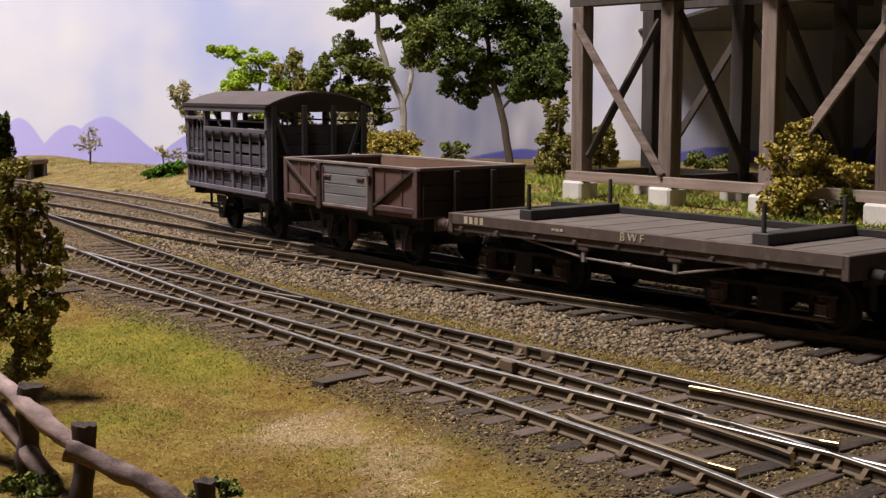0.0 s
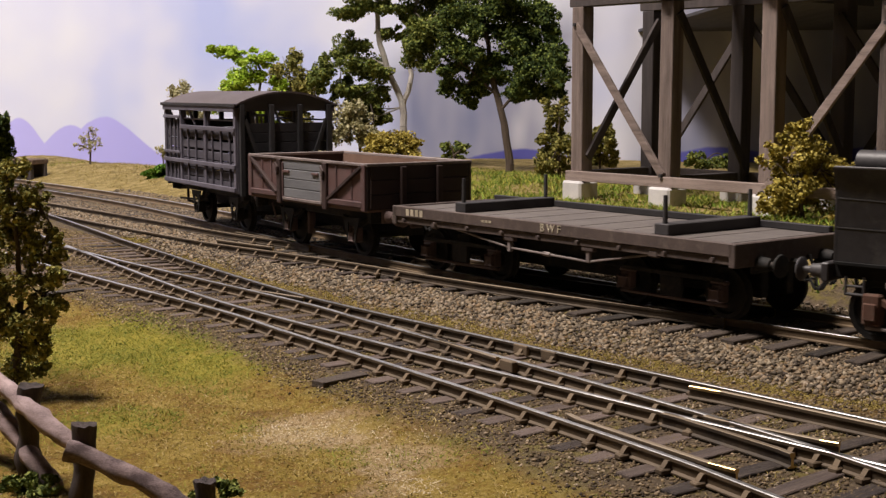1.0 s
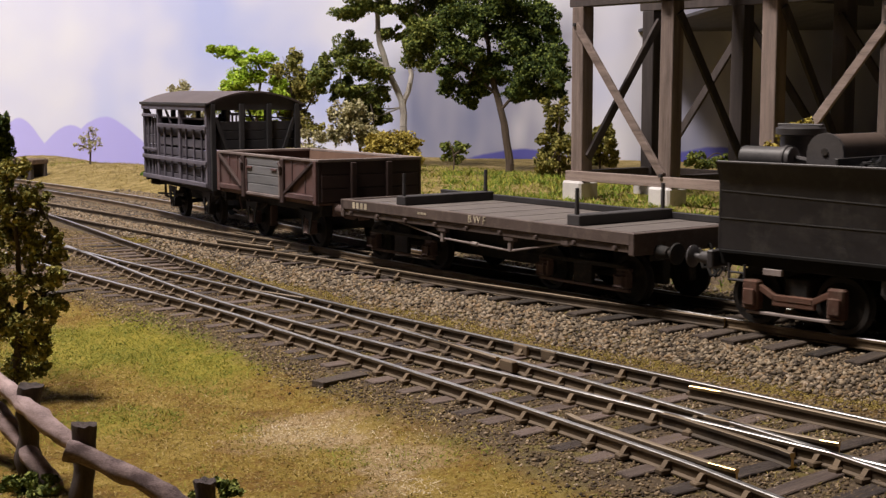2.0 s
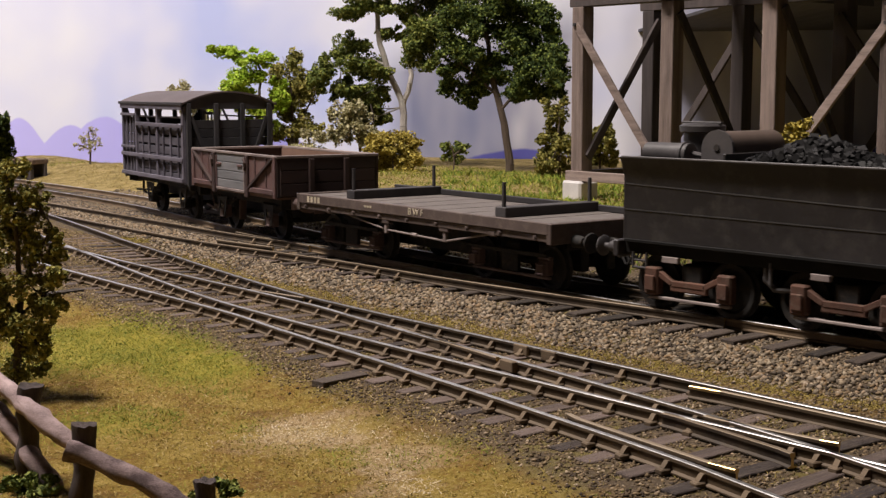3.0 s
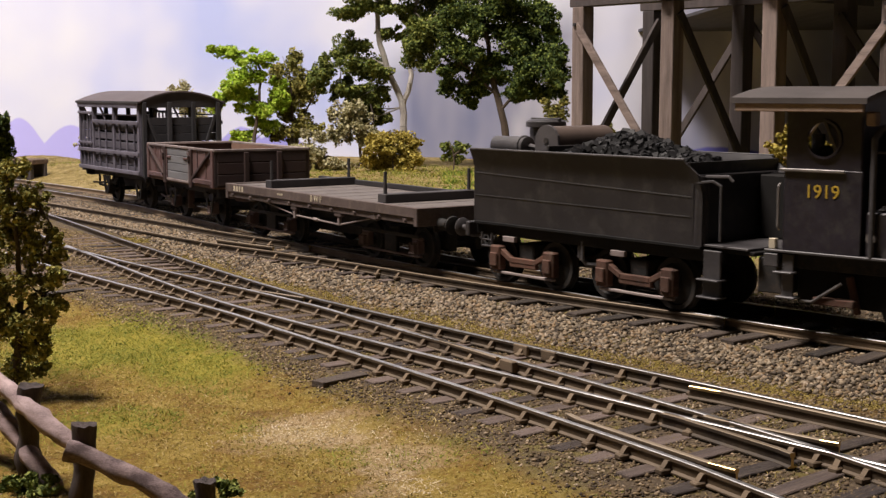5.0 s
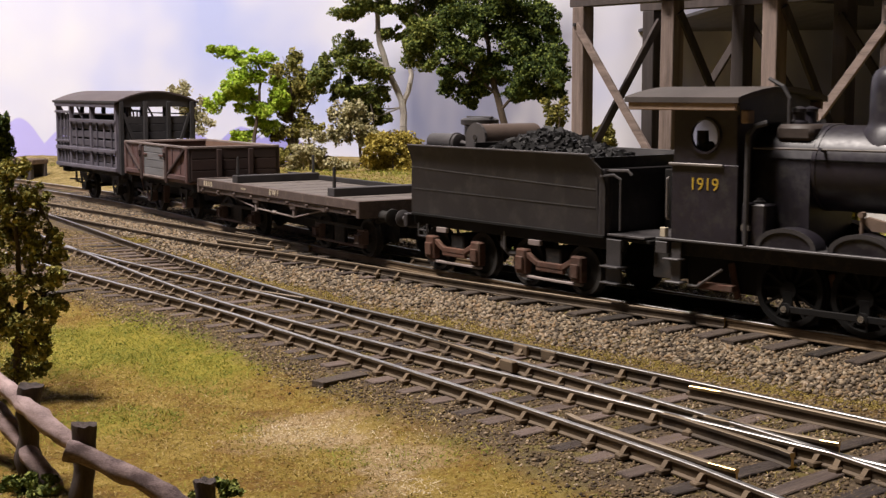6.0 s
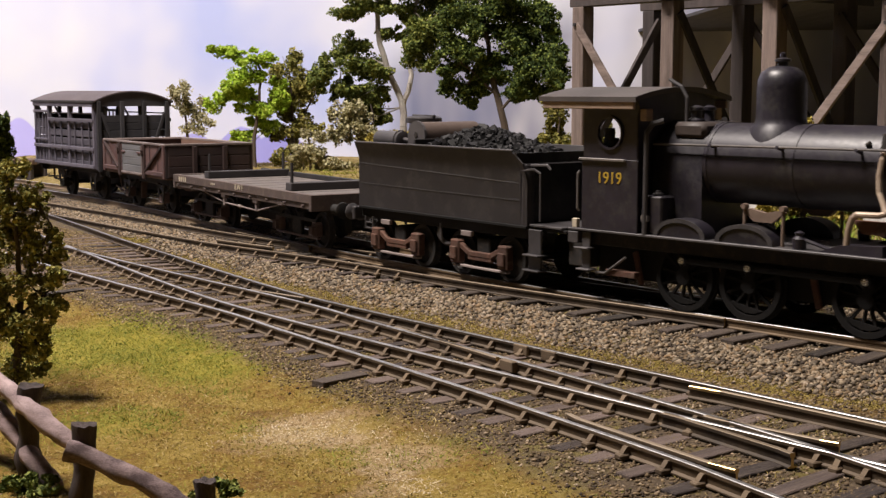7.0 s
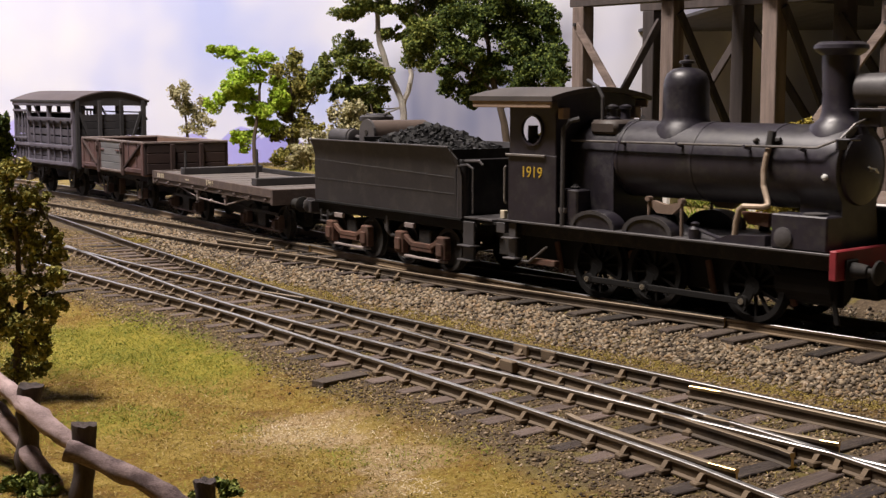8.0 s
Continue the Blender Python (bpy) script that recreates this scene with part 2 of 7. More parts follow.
def lathe(bm, prof, axis="Z", seg=24, at=(0, 0, 0)):
    """Turns a profile of (radius, height) about an axis."""
    rings = []
    for r, h in prof:
        ring = []
        for i in range(seg):
            a = 2 * math.pi * i / seg
            c, s = r * math.cos(a), r * math.sin(a)
            co = {"Z": (c, s, h), "X": (h, c, s), "Y": (c, h, s)}[axis]
            ring.append(bm.verts.new(Vector(co) + Vector(at)))
        rings.append(ring)
    for a, b in zip(rings, rings[1:]):
        for i in range(seg):
            bm.faces.new((a[i], a[(i + 1) % seg], b[(i + 1) % seg], b[i]))
    bm.faces.new(rings[0])
    bm.faces.new(rings[-1])
    return bm


def prism(bm, outline, y0, y1, plane="xz"):
    """An outline of (a, b) points made solid from y0 to y1 across its plane."""
    def co(a, b, y):
        return {"xz": (a, y, b), "yz": (y, a, b), "xy": (a, b, y)}[plane]
    f = [bm.verts.new(co(a, b, y0)) for a, b in outline]
    g = [bm.verts.new(co(a, b, y1)) for a, b in outline]
    bm.faces.new(f)
    bm.faces.new(g[::-1])
    for i in range(len(f)):
        j = (i + 1) % len(f)
        bm.faces.new((f[i], f[j], g[j], g[i]))
    return bm


def spline(pts, step):
    """Points at even steps along a smooth line through pts."""
    P = [Vector(p) for p in pts]
    P = [2 * P[0] - P[1]] + P + [2 * P[-1] - P[-2]]
    dense = []
    for i in range(1, len(P) - 2):
        for k in range(24):
            u = k / 24
            a, b, c, d = P[i - 1:i + 3]
            dense.append(0.5 * (2 * b + (c - a) * u + (2 * a - 5 * b + 4 * c - d) * u * u + (3 * b - a - 3 * c + d) * u ** 3))
    dense.append(P[-2])
    out, need, last = [dense[0]], step, dense[0]
    for p in dense[1:]:
        gap = (p - last).length
        while gap >= need:
            last = last + (p - last) * (need / gap)
            out.append(last)
            gap, need = (p - last).length, step
        need -= gap
        last = p
    return out

# ---- the train's line and the other tracks, in full-size metres ----
TRAIN_LINE = [(-26.78, 67.39), (-24.42, 64.17), (-21.96, 61.01), (-19.45, 57.9), (-16.91, 54.81), (-14.39, 51.7), (-11.95, 48.53),
              (-9.65, 45.26), (-7.53, 41.87), (-5.51, 38.41), (-3.44, 34.99), (-1.19, 31.68), (1.17, 28.45), (3.62, 25.29),
              (6.23, 22.26), (9.04, 19.41), (12.07, 16.81), (15.32, 14.48), (18.76, 12.44), (22.37, 10.72), (26.11, 9.31), (29.9, 8.0)]
FINE = spline([(x, y, 0) for x, y in TRAIN_LINE], 0.1)  # FINE[0] lies at s = -52


def on_line(s):
    """The place and heading of the train's line at s."""
    k = min(max((s + 52) / 0.1, 1), len(FINE) - 3)
    i, f = int(k), k - int(k)
    p = FINE[i].lerp(FINE[i + 1], f)
    d = (FINE[i + 1] - FINE[i - 1]).lerp(FINE[i + 2] - FINE[i], f)
    return p, math.atan2(d.y, d.x)


Q_LINE = [uv(*p) for p in ((-46, 16.45), (-40, 15.6), (-36, 14.95), (-33, 14.45), (-29, 13.86), (-25, 13.27), (-22, 12.9), (-19.5, 12.77), (-15, 12.77), (-10, 12.84), (-5, 12.95), (2, 13.1))]
P_LINE = [uv(*p) for p in ((-44, 12.9), (-36, 12.75), (-30, 12.45), (-25, 12.38), (-20.5, 12.36), (-18.2, 12.16), (-13.7, 11.83), (-11.3, 11.62), (-9.1, 11.38), (-7.5, 11.1), (-4, 10.5), (0, 9.7))]
M_LINE = [uv(*p) for p in ((-62, 17.3), (-48, 17.3), (-40, 17.38), (-35.8, 17.33), (-30.6, 17.36), (-27.2, 17.7), (-25, 17.92), (-21.4, 18.04), (-18, 18.31), (-14.5, 18.68))]
V_TRAIN = [(to_uv(p.x, p.y)) for p in FINE[::10]]


def v_train(u):
    return float(np.interp(u, [a for a, b in V_TRAIN], [b for a, b in V_TRAIN]))


def smooth(a, b, x):
    t = min(max((x - a) / (b - a), 0), 1)
    return t * t * (3 - 2 * t)


def turf_edge(u):
    """Where the open turf begins, this side of the sidings."""
    return float(np.interp(u, [-44, -30, -20, -13.7, -9, -4, 2], [11.1, 10.9, 10.75, 10.25, 9.75, 8.9, 7.9]))


def height(x, y):
    """The ground's height above the rail tops."""
    u, v = to_uv(x, y)
    z = -0.20
    w = v - v_train(u)
    z -= 0.045 * smooth(-3.2, -2.2, w) * smooth(2.6, 1.8, w)
    # far along, the sleepers lie buried
    z += 0.055 * smooth(-25, -33, u) * smooth(0.2, 1.0, v - turf_edge(u)) * smooth(3.0, 2.0, w)
    right = smooth(-16, -2, x)
    z += smooth(1.6, 5.0, w) * (0.5 + 0.50 * right - 0.30 * right * smooth(44, 60, y))
    # the bank climbs towards the culvert and drops away before the painted hills
    z += smooth(-13, -27, x) * smooth(2.5, 9, w) * 1.7
    z -= 0.95 * smooth(63, 70, y) * smooth(-6, -11, x)
    e = v - turf_edge(u)
    z -= 0.16 * smooth(0.1, -1.2, e) + 0.10 * smooth(-1.5, -7, e)
    z -= 0.07 * (smooth(13.8, 14.6, v) - smooth(15.4, 16.4, v)) * smooth(-40, -30, u)
    z += 0.05 * noise.noise((x * 0.5, y * 0.5, 1)) * (smooth(0.2, -1.2, e) + smooth(2, 4, w)) + 0.012 * noise.noise((x * 3, y * 3, 4))
    return z


def mat_ground():
    m, t, b = nodes_of("layout_ground")
    tc = t.nodes.new("ShaderNodeTexCoord")
    dot = t.nodes.new("ShaderNodeVectorMath")
    dot.operation = "DOT_PRODUCT"
    link(t, tc.outputs["Object"], dot.inputs[0])
    dot.inputs[1].default_value = (0.779 / S, 0.627 / S, 0)
    vec = coords(t, 1.0)
    big, mid, fine = noise_tex(t, vec, 0.35, 3), noise_tex(t, vec, 1.6, 4), noise_tex(t, vec, 14, 5, 0.75)
    v = mathn(t, "ADD", dot.outputs["Value"], mathn(t, "MULTIPLY", mathn(t, "SUBTRACT", mid, 0.5), 1.3))
    du = t.nodes.new("ShaderNodeVectorMath")
    du.operation = "DOT_PRODUCT"
    link(t, tc.outputs["Object"], du.inputs[0])
    du.inputs[1].default_value = (0.627 / S, -0.779 / S, 0)
    earth = ramp(t, fine, [(0.3, (0.05, 0.036, 0.025)), (0.52, (0.115, 0.084, 0.054)), (0.75, (0.21, 0.16, 0.10))])
    moss = ramp(t, mid, [(0.52, (0, 0, 0)), (0.64, (1, 1, 1))])
    earth = mix(t, mathn(t, "MULTIPLY", moss, 0.55), earth, (0.20, 0.165, 0.035))

    def spot(cx, cy, r, soft):
        d = t.nodes.new("ShaderNodeVectorMath")
        d.operation = "DISTANCE"
        flat = t.nodes.new("ShaderNodeVectorMath")
        flat.operation = "MULTIPLY"
        link(t, tc.outputs["Object"], flat.inputs[0])
        flat.inputs[1].default_value = (1 / S, 1 / S, 0)
        link(t, flat.outputs[0], d.inputs[0])
        d.inputs[1].default_value = (cx, cy, 0)
        edge = mathn(t, "ADD", d.outputs["Value"], mathn(t, "MULTIPLY", mathn(t, "SUBTRACT", mid, 0.5), 2.6))
        return mathn(t, "MULTIPLY", mathn(t, "SUBTRACT", r, edge), soft, True)
    turf = ramp(t, mathn(t, "ADD", mathn(t, "MULTIPLY", mid, 0.55), mathn(t, "MULTIPLY", fine, 0.45)),
                [(0.36, (0.10, 0.055, 0.014)), (0.46, (0.20, 0.115, 0.026)), (0.54, (0.25, 0.18, 0.036)), (0.64, (0.36, 0.25, 0.08))])
    lawn = ramp(t, mathn(t, "ADD", mathn(t, "MULTIPLY", mid, 0.5), mathn(t, "MULTIPLY", fine, 0.5)),
                [(0.38, (0.14, 0.15, 0.018)), (0.5, (0.26, 0.23, 0.027)), (0.64, (0.36, 0.295, 0.052))])
    bleached = ramp(t, fine, [(0.35, (0.30, 0.20, 0.095)), (0.55, (0.52, 0.40, 0.24)), (0.75, (0.70, 0.58, 0.41))])
    for cx, cy, r in ((-5.2, 22.0, 2.6), (-3.6, 20.0, 1.5), (-4.2, 16.6, 0.9)):
        turf = mix(t, mathn(t, "MULTIPLY", spot(cx, cy, r, 0.9), 0.8), turf, lawn)
    for cx, cy, r in ((-1.7, 16.1, 1.15), (-0.6, 15.0, 0.9), (-0.4, 13.9, 0.6)):
        turf = mix(t, mathn(t, "MULTIPLY", spot(cx, cy, r, 1.6), 0.5), turf, bleached)
    bank = ramp(t, mathn(t, "ADD", mathn(t, "MULTIPLY", mid, 0.6), mathn(t, "MULTIPLY", fine, 0.4)),
                [(0.36, (0.15, 0.105, 0.04)), (0.5, (0.28, 0.215, 0.075)), (0.62, (0.42, 0.31, 0.15))])
    slope = mathn(t, "MULTIPLY", mathn(t, "ADD", du.outputs["Value"], 19.5), -0.098)
    near = mathn(t, "SUBTRACT", mathn(t, "ADD", mathn(t, "MINIMUM", slope, 0.05), 10.7), v, False)
    col = mix(t, mathn(t, "MULTIPLY", near, 2.0, True), earth, turf)
    strip = mathn(t, "MULTIPLY", mathn(t, "SUBTRACT", 0.75, mathn(t, "ABSOLUTE", mathn(t, "SUBTRACT", v, 14.9))), 2.0, True)
    col = mix(t, mathn(t, "MULTIPLY", strip, 0.6), col, turf)
    col = mix(t, mathn(t, "MULTIPLY", mathn(t, "SUBTRACT", v, 21.6), 1.2, True), col, bank)
    link(t, col, b.inputs["Base Color"])
    b.inputs["Roughness"].default_value = 0.95
    b.inputs["Specular IOR Level"].default_value = 0.2
    bump(t, b, fine, 0.9, 0.07)
    MATS["layout_ground"] = m


mat_ground()


def build_ground():
    bm = bmesh.new()
    xs, ys = [], []
    x = -66.0
    while x <= 60:
        xs.append(x)
        x += 0.3 if -14 < x < 12 else 0.8
    y = 1.0
    while y <= 82:
        ys.append(y)
        y += 0.3 if y < 34 else 0.7
    grid = [[bm.verts.new((a, c, height(a, c))) for c in ys] for a in xs]
    for i in range(len(xs) - 1):
        for j in range(len(ys) - 1):
            bm.faces.new((grid[i][j], grid[i + 1][j], grid[i + 1][j + 1], grid[i][j + 1]))
    g = whole("ground", bm, "layout_ground", "sculpted layout ground with dry turf and brown earth", "ground", "structure", smooth=True)
    return g


build_ground()


# ---- backdrop and room ----
def mat_backdrop():
    m, t, b = nodes_of("painted_sky")
    tc = t.nodes.new("ShaderNodeTexCoord")
    sep = t.nodes.new("ShaderNodeSeparateXYZ")
    link(t, tc.outputs["Object"], sep.inputs[0])
    x, z = mathn(t, "MULTIPLY", sep.outputs["X"], 1 / S), mathn(t, "MULTIPLY", sep.outputs["Z"], 1 / S)
    vec = coords(t, 1.0, (1, 0, 1))
    cloud = noise_tex(t, vec, 0.09, 3, 0.5)
    sky = ramp(t, cloud, [(0.36, (0.47, 0.53, 0.82)), (0.47, (0.65, 0.67, 0.82)), (0.6, (0.755, 0.765, 0.82)), (0.72, (0.66, 0.65, 0.74))])
    # drifts of darker blue-grey cloud towards one end, deepened to hold the trees' shade
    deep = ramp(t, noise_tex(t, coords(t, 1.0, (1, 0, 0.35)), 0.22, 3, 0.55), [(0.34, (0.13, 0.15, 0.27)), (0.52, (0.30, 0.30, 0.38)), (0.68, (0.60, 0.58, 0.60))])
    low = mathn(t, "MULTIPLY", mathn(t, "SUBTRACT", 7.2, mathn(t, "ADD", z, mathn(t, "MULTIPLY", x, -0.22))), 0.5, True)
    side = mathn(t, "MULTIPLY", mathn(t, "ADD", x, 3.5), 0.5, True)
    # paler where the board stands lit behind the tower's first bay, put into colour
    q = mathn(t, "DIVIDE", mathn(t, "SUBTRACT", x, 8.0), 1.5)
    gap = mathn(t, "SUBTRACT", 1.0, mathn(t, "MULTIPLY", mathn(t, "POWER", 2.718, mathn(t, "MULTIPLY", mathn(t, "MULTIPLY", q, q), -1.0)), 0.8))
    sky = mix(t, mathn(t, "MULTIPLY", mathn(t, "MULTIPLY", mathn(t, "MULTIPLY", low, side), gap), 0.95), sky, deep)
    # a far range of hills
    def hump(c, w, h):
        q = mathn(t, "DIVIDE", mathn(t, "SUBTRACT", x, c), w)
        return mathn(t, "MULTIPLY", mathn(t, "POWER", 2.718, mathn(t, "MULTIPLY", mathn(t, "MULTIPLY", q, q), -1.0)), h)
    top = hump(-23.3, 1.6, 2.42)
    for c, w, h in ((-20.3, 1.9, 2.05), (-18.3, 2.5, 2.5), (-13.3, 1.8, 1.65), (-10.6, 1.8, 2.0), (-8.6, 2.2, 1.7), (4.0, 3.4, 1.05), (13.2, 4.0, 1.25), (19.6, 3.0, 1.3), (-30.0, 4.5, 2.7), (27.0, 5.0, 1.5)):
        top = mathn(t, "MAXIMUM", top, hump(c, w, h))
    rough = noise_tex(t, coords(t, 1.0, (1, 0, 0)), 0.9, 3)
    top = mathn(t, "ADD", top, mathn(t, "MULTIPLY", mathn(t, "SUBTRACT", rough, 0.5), 0.22))
    hill = mathn(t, "MULTIPLY", mathn(t, "SUBTRACT", top, z), 9.0, True)
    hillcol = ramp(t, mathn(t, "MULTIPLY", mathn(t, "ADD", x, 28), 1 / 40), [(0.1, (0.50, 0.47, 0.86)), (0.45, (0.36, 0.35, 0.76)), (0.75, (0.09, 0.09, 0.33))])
    link(t, mix(t, hill, sky, hillcol), b.inputs["Base Color"])
    b.inputs["Roughness"].default_value = 0.85
    b.inputs["Specular IOR Level"].default_value = 0.25
    MATS["painted_sky"] = m


mat_backdrop()


def build_backdrop():
    bm = bmesh.new()
    line = spline([(-70, 60, 0), (-48, 72, 0), (-30, 74, 0), (-12, 70.5, 0), (6, 65, 0), (24, 60, 0), (44, 52, 0), (62, 36, 0)], 2.0)
    back = [p + Vector((0.1, 0.9, 0)) for p in line]
    rows = [[bm.verts.new((p.x, p.y, z)) for p in pts] for pts, z in ((line, -1.0), (line, 34.0), (back, 34.0), (back, -1.0))]
    for a, c in zip(rows, rows[1:] + rows[:1]):
        for i in range(len(line) - 1):
            bm.faces.new((a[i], a[i + 1], c[i + 1], c[i]))
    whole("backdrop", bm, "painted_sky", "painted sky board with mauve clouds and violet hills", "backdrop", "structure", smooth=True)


build_backdrop()


# ---- timber tower ----
def build_tower():
    x, y = uv(-27.1, 26.9)
    zb = 0.86
    tw = thing("timber_tower", "weathered grey timber trestle tower on white footings", "tower", x, y, zb, math.degrees(math.atan2(-0.779, 0.627)))
    bays = [0, 3.3, 6.62, 9.9, 13.2]
    rng = random.Random(8)
    W, TOP = 2.9, 5.35
    sill = 0.62
    # the back row takes the darker copy, as if shaded
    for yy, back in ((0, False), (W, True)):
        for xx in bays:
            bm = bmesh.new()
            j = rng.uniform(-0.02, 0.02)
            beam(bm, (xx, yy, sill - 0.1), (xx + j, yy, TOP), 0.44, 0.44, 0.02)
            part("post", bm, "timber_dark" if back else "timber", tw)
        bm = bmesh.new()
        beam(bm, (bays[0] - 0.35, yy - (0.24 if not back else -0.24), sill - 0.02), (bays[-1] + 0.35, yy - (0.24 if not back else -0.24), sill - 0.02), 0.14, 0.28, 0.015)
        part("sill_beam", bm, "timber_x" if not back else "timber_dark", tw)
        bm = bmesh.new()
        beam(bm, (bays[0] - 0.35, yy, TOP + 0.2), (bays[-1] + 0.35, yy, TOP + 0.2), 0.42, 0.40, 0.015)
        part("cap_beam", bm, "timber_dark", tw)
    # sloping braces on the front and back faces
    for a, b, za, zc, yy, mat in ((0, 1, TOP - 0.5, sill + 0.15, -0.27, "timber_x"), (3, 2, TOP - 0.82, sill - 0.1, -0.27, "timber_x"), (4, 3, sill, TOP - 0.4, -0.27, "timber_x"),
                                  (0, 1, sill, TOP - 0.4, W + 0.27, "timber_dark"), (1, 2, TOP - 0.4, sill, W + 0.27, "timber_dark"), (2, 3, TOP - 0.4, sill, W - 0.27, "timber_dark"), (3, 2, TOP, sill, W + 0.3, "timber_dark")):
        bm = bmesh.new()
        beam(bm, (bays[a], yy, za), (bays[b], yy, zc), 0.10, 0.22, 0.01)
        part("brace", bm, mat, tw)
        for q, zz in ((a, za), (b, zc)):
            bm = bmesh.new()
            cyl(bm, (bays[q], yy - 0.11, zz), (bays[q], yy - 0.03, zz), 0.05, 0.05, 8)
            part("bolt", bm, "dark_beam", tw)
    for xx in bays:
        bm = bmesh.new()
        beam(bm, (xx, -0.2, sill + 0.0), (xx, W + 0.2, sill + 0.0), 0.3, 0.26, 0.015)
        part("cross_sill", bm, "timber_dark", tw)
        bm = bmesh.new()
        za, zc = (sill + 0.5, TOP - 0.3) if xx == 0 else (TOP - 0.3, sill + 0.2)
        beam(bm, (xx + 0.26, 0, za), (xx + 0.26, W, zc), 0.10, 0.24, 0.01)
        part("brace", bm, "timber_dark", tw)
        for yy in (-0.05, W):
            bm = bmesh.new()
            box(bm, xx - 0.38, xx + 0.38, yy - 0.38, yy + 0.38, -0.5, sill - 0.16, 0.06)
            part("footing", bm, "plaster_block", tw, "white-painted concrete footing")
    # deck added above the inner bays, boards run straight back to shade the backdrop
    back = tw.matrix_world.inverted()
    for i in range(30):
        wx = 9.7 + i * 0.8
        wy = (26.3 - 0.779 * wx) / 0.627
        if wy < 14:
            break
        bm = bmesh.new()
        p = back @ (Vector((wx, wy, zb + TOP + 0.49)) * S) / S
        q = back @ (Vector((wx, 65.7 - (wx - 6) * 0.278, zb + TOP + 0.49)) * S) / S
        beam(bm, p, q, 0.77, 0.13, 0.01)
        # near-black boards: the underside's shade is put into their colour
        part("shade_board", bm, "dark_beam", tw)
    for i in range(1, 5):
        bm = bmesh.new()
        beam(bm, (bays[i], -0.6, TOP + 0.30), (bays[i], 9.0, TOP + 0.30), 0.24, 0.20, 0.01)
        part("joist", bm, "dark_beam", tw)
    # unseen tall bin walls, added to keep lamp light off the backdrop
    for xx, x2, yy, y2 in ((2.9, 15.0, -0.7, -0.55), (2.9, 15.0, 4.2, 4.35), (2.9, 3.05, -0.55, 4.2), (14.85, 15.0, -0.55, 4.2)):
        bm = bmesh.new()
        box(bm, xx, x2, yy, y2, TOP + 0.56, TOP + 5.2, 0.01)
        part("shade_bin_wall", bm, "timber_dark", tw)
    return tw


build_tower()


# ---- tracks ----
GAUGE = 0.81
RAIL_PROFILE = [(-0.058, 0.0), (0.058, 0.0), (0.058, 0.016), (0.018, 0.034), (0.018, 0.115), (0.036, 0.128), (0.036, 0.163), (0.026, 0.172), (-0.026, 0.172), (-0.036, 0.163), (-0.036, 0.128), (-0.018, 0.115), (-0.018, 0.034), (-0.058, 0.016)]


def offset(line, d):
    out = []
    for i, p in enumerate(line):
        a, b = line[max(i - 1, 0)], line[min(i + 1, len(line) - 1)]
        t = (b - a).normalized()
        out.append(p + Vector((-t.y, t.x, 0)) * d)
    return out


def rail(bm, line, z=-0.172, tip=None):
    rings = []
    for i, p in enumerate(line):
        a, b = line[max(i - 1, 0)], line[min(i + 1, len(line) - 1)]
        t = (b - a).normalized()
        n = Vector((-t.y, t.x, 0))
        rings.append([bm.verts.new(p + n * x + Vector((0, 0, z + h))) for x, h in RAIL_PROFILE])
    k = len(RAIL_PROFILE)
    for a, b in zip(rings, rings[1:]):
        for i in range(k):
            f = bm.faces.new((a[i], a[(i + 1) % k], b[(i + 1) % k], b[i]))
            f.material_index = 1 if i in (6, 7, 8) else 0
            if tip is not None and a is rings[tip] and 5 <= i <= 9:
                f.material_index = 2
    for r in (rings[0], rings[-1][::-1]):
        f = bm.faces.new(r)
        f.material_index = 2
    return bm


def chair_mesh():
    bm = bmesh.new()
    for sgn in (-1, 1):
        box(bm, -0.065, 0.065, sgn * 0.105 - 0.065, sgn * 0.105 + 0.065, -0.19, -0.12, 0.015)
        prism(bm, [(sgn * 0.02, -0.14), (sgn * 0.02, -0.045), (sgn * 0.06, -0.045), (sgn * 0.125, -0.12)], -0.035, 0.035, "yz")
    return mesh_of("rail_chair", bm, "chair_iron")


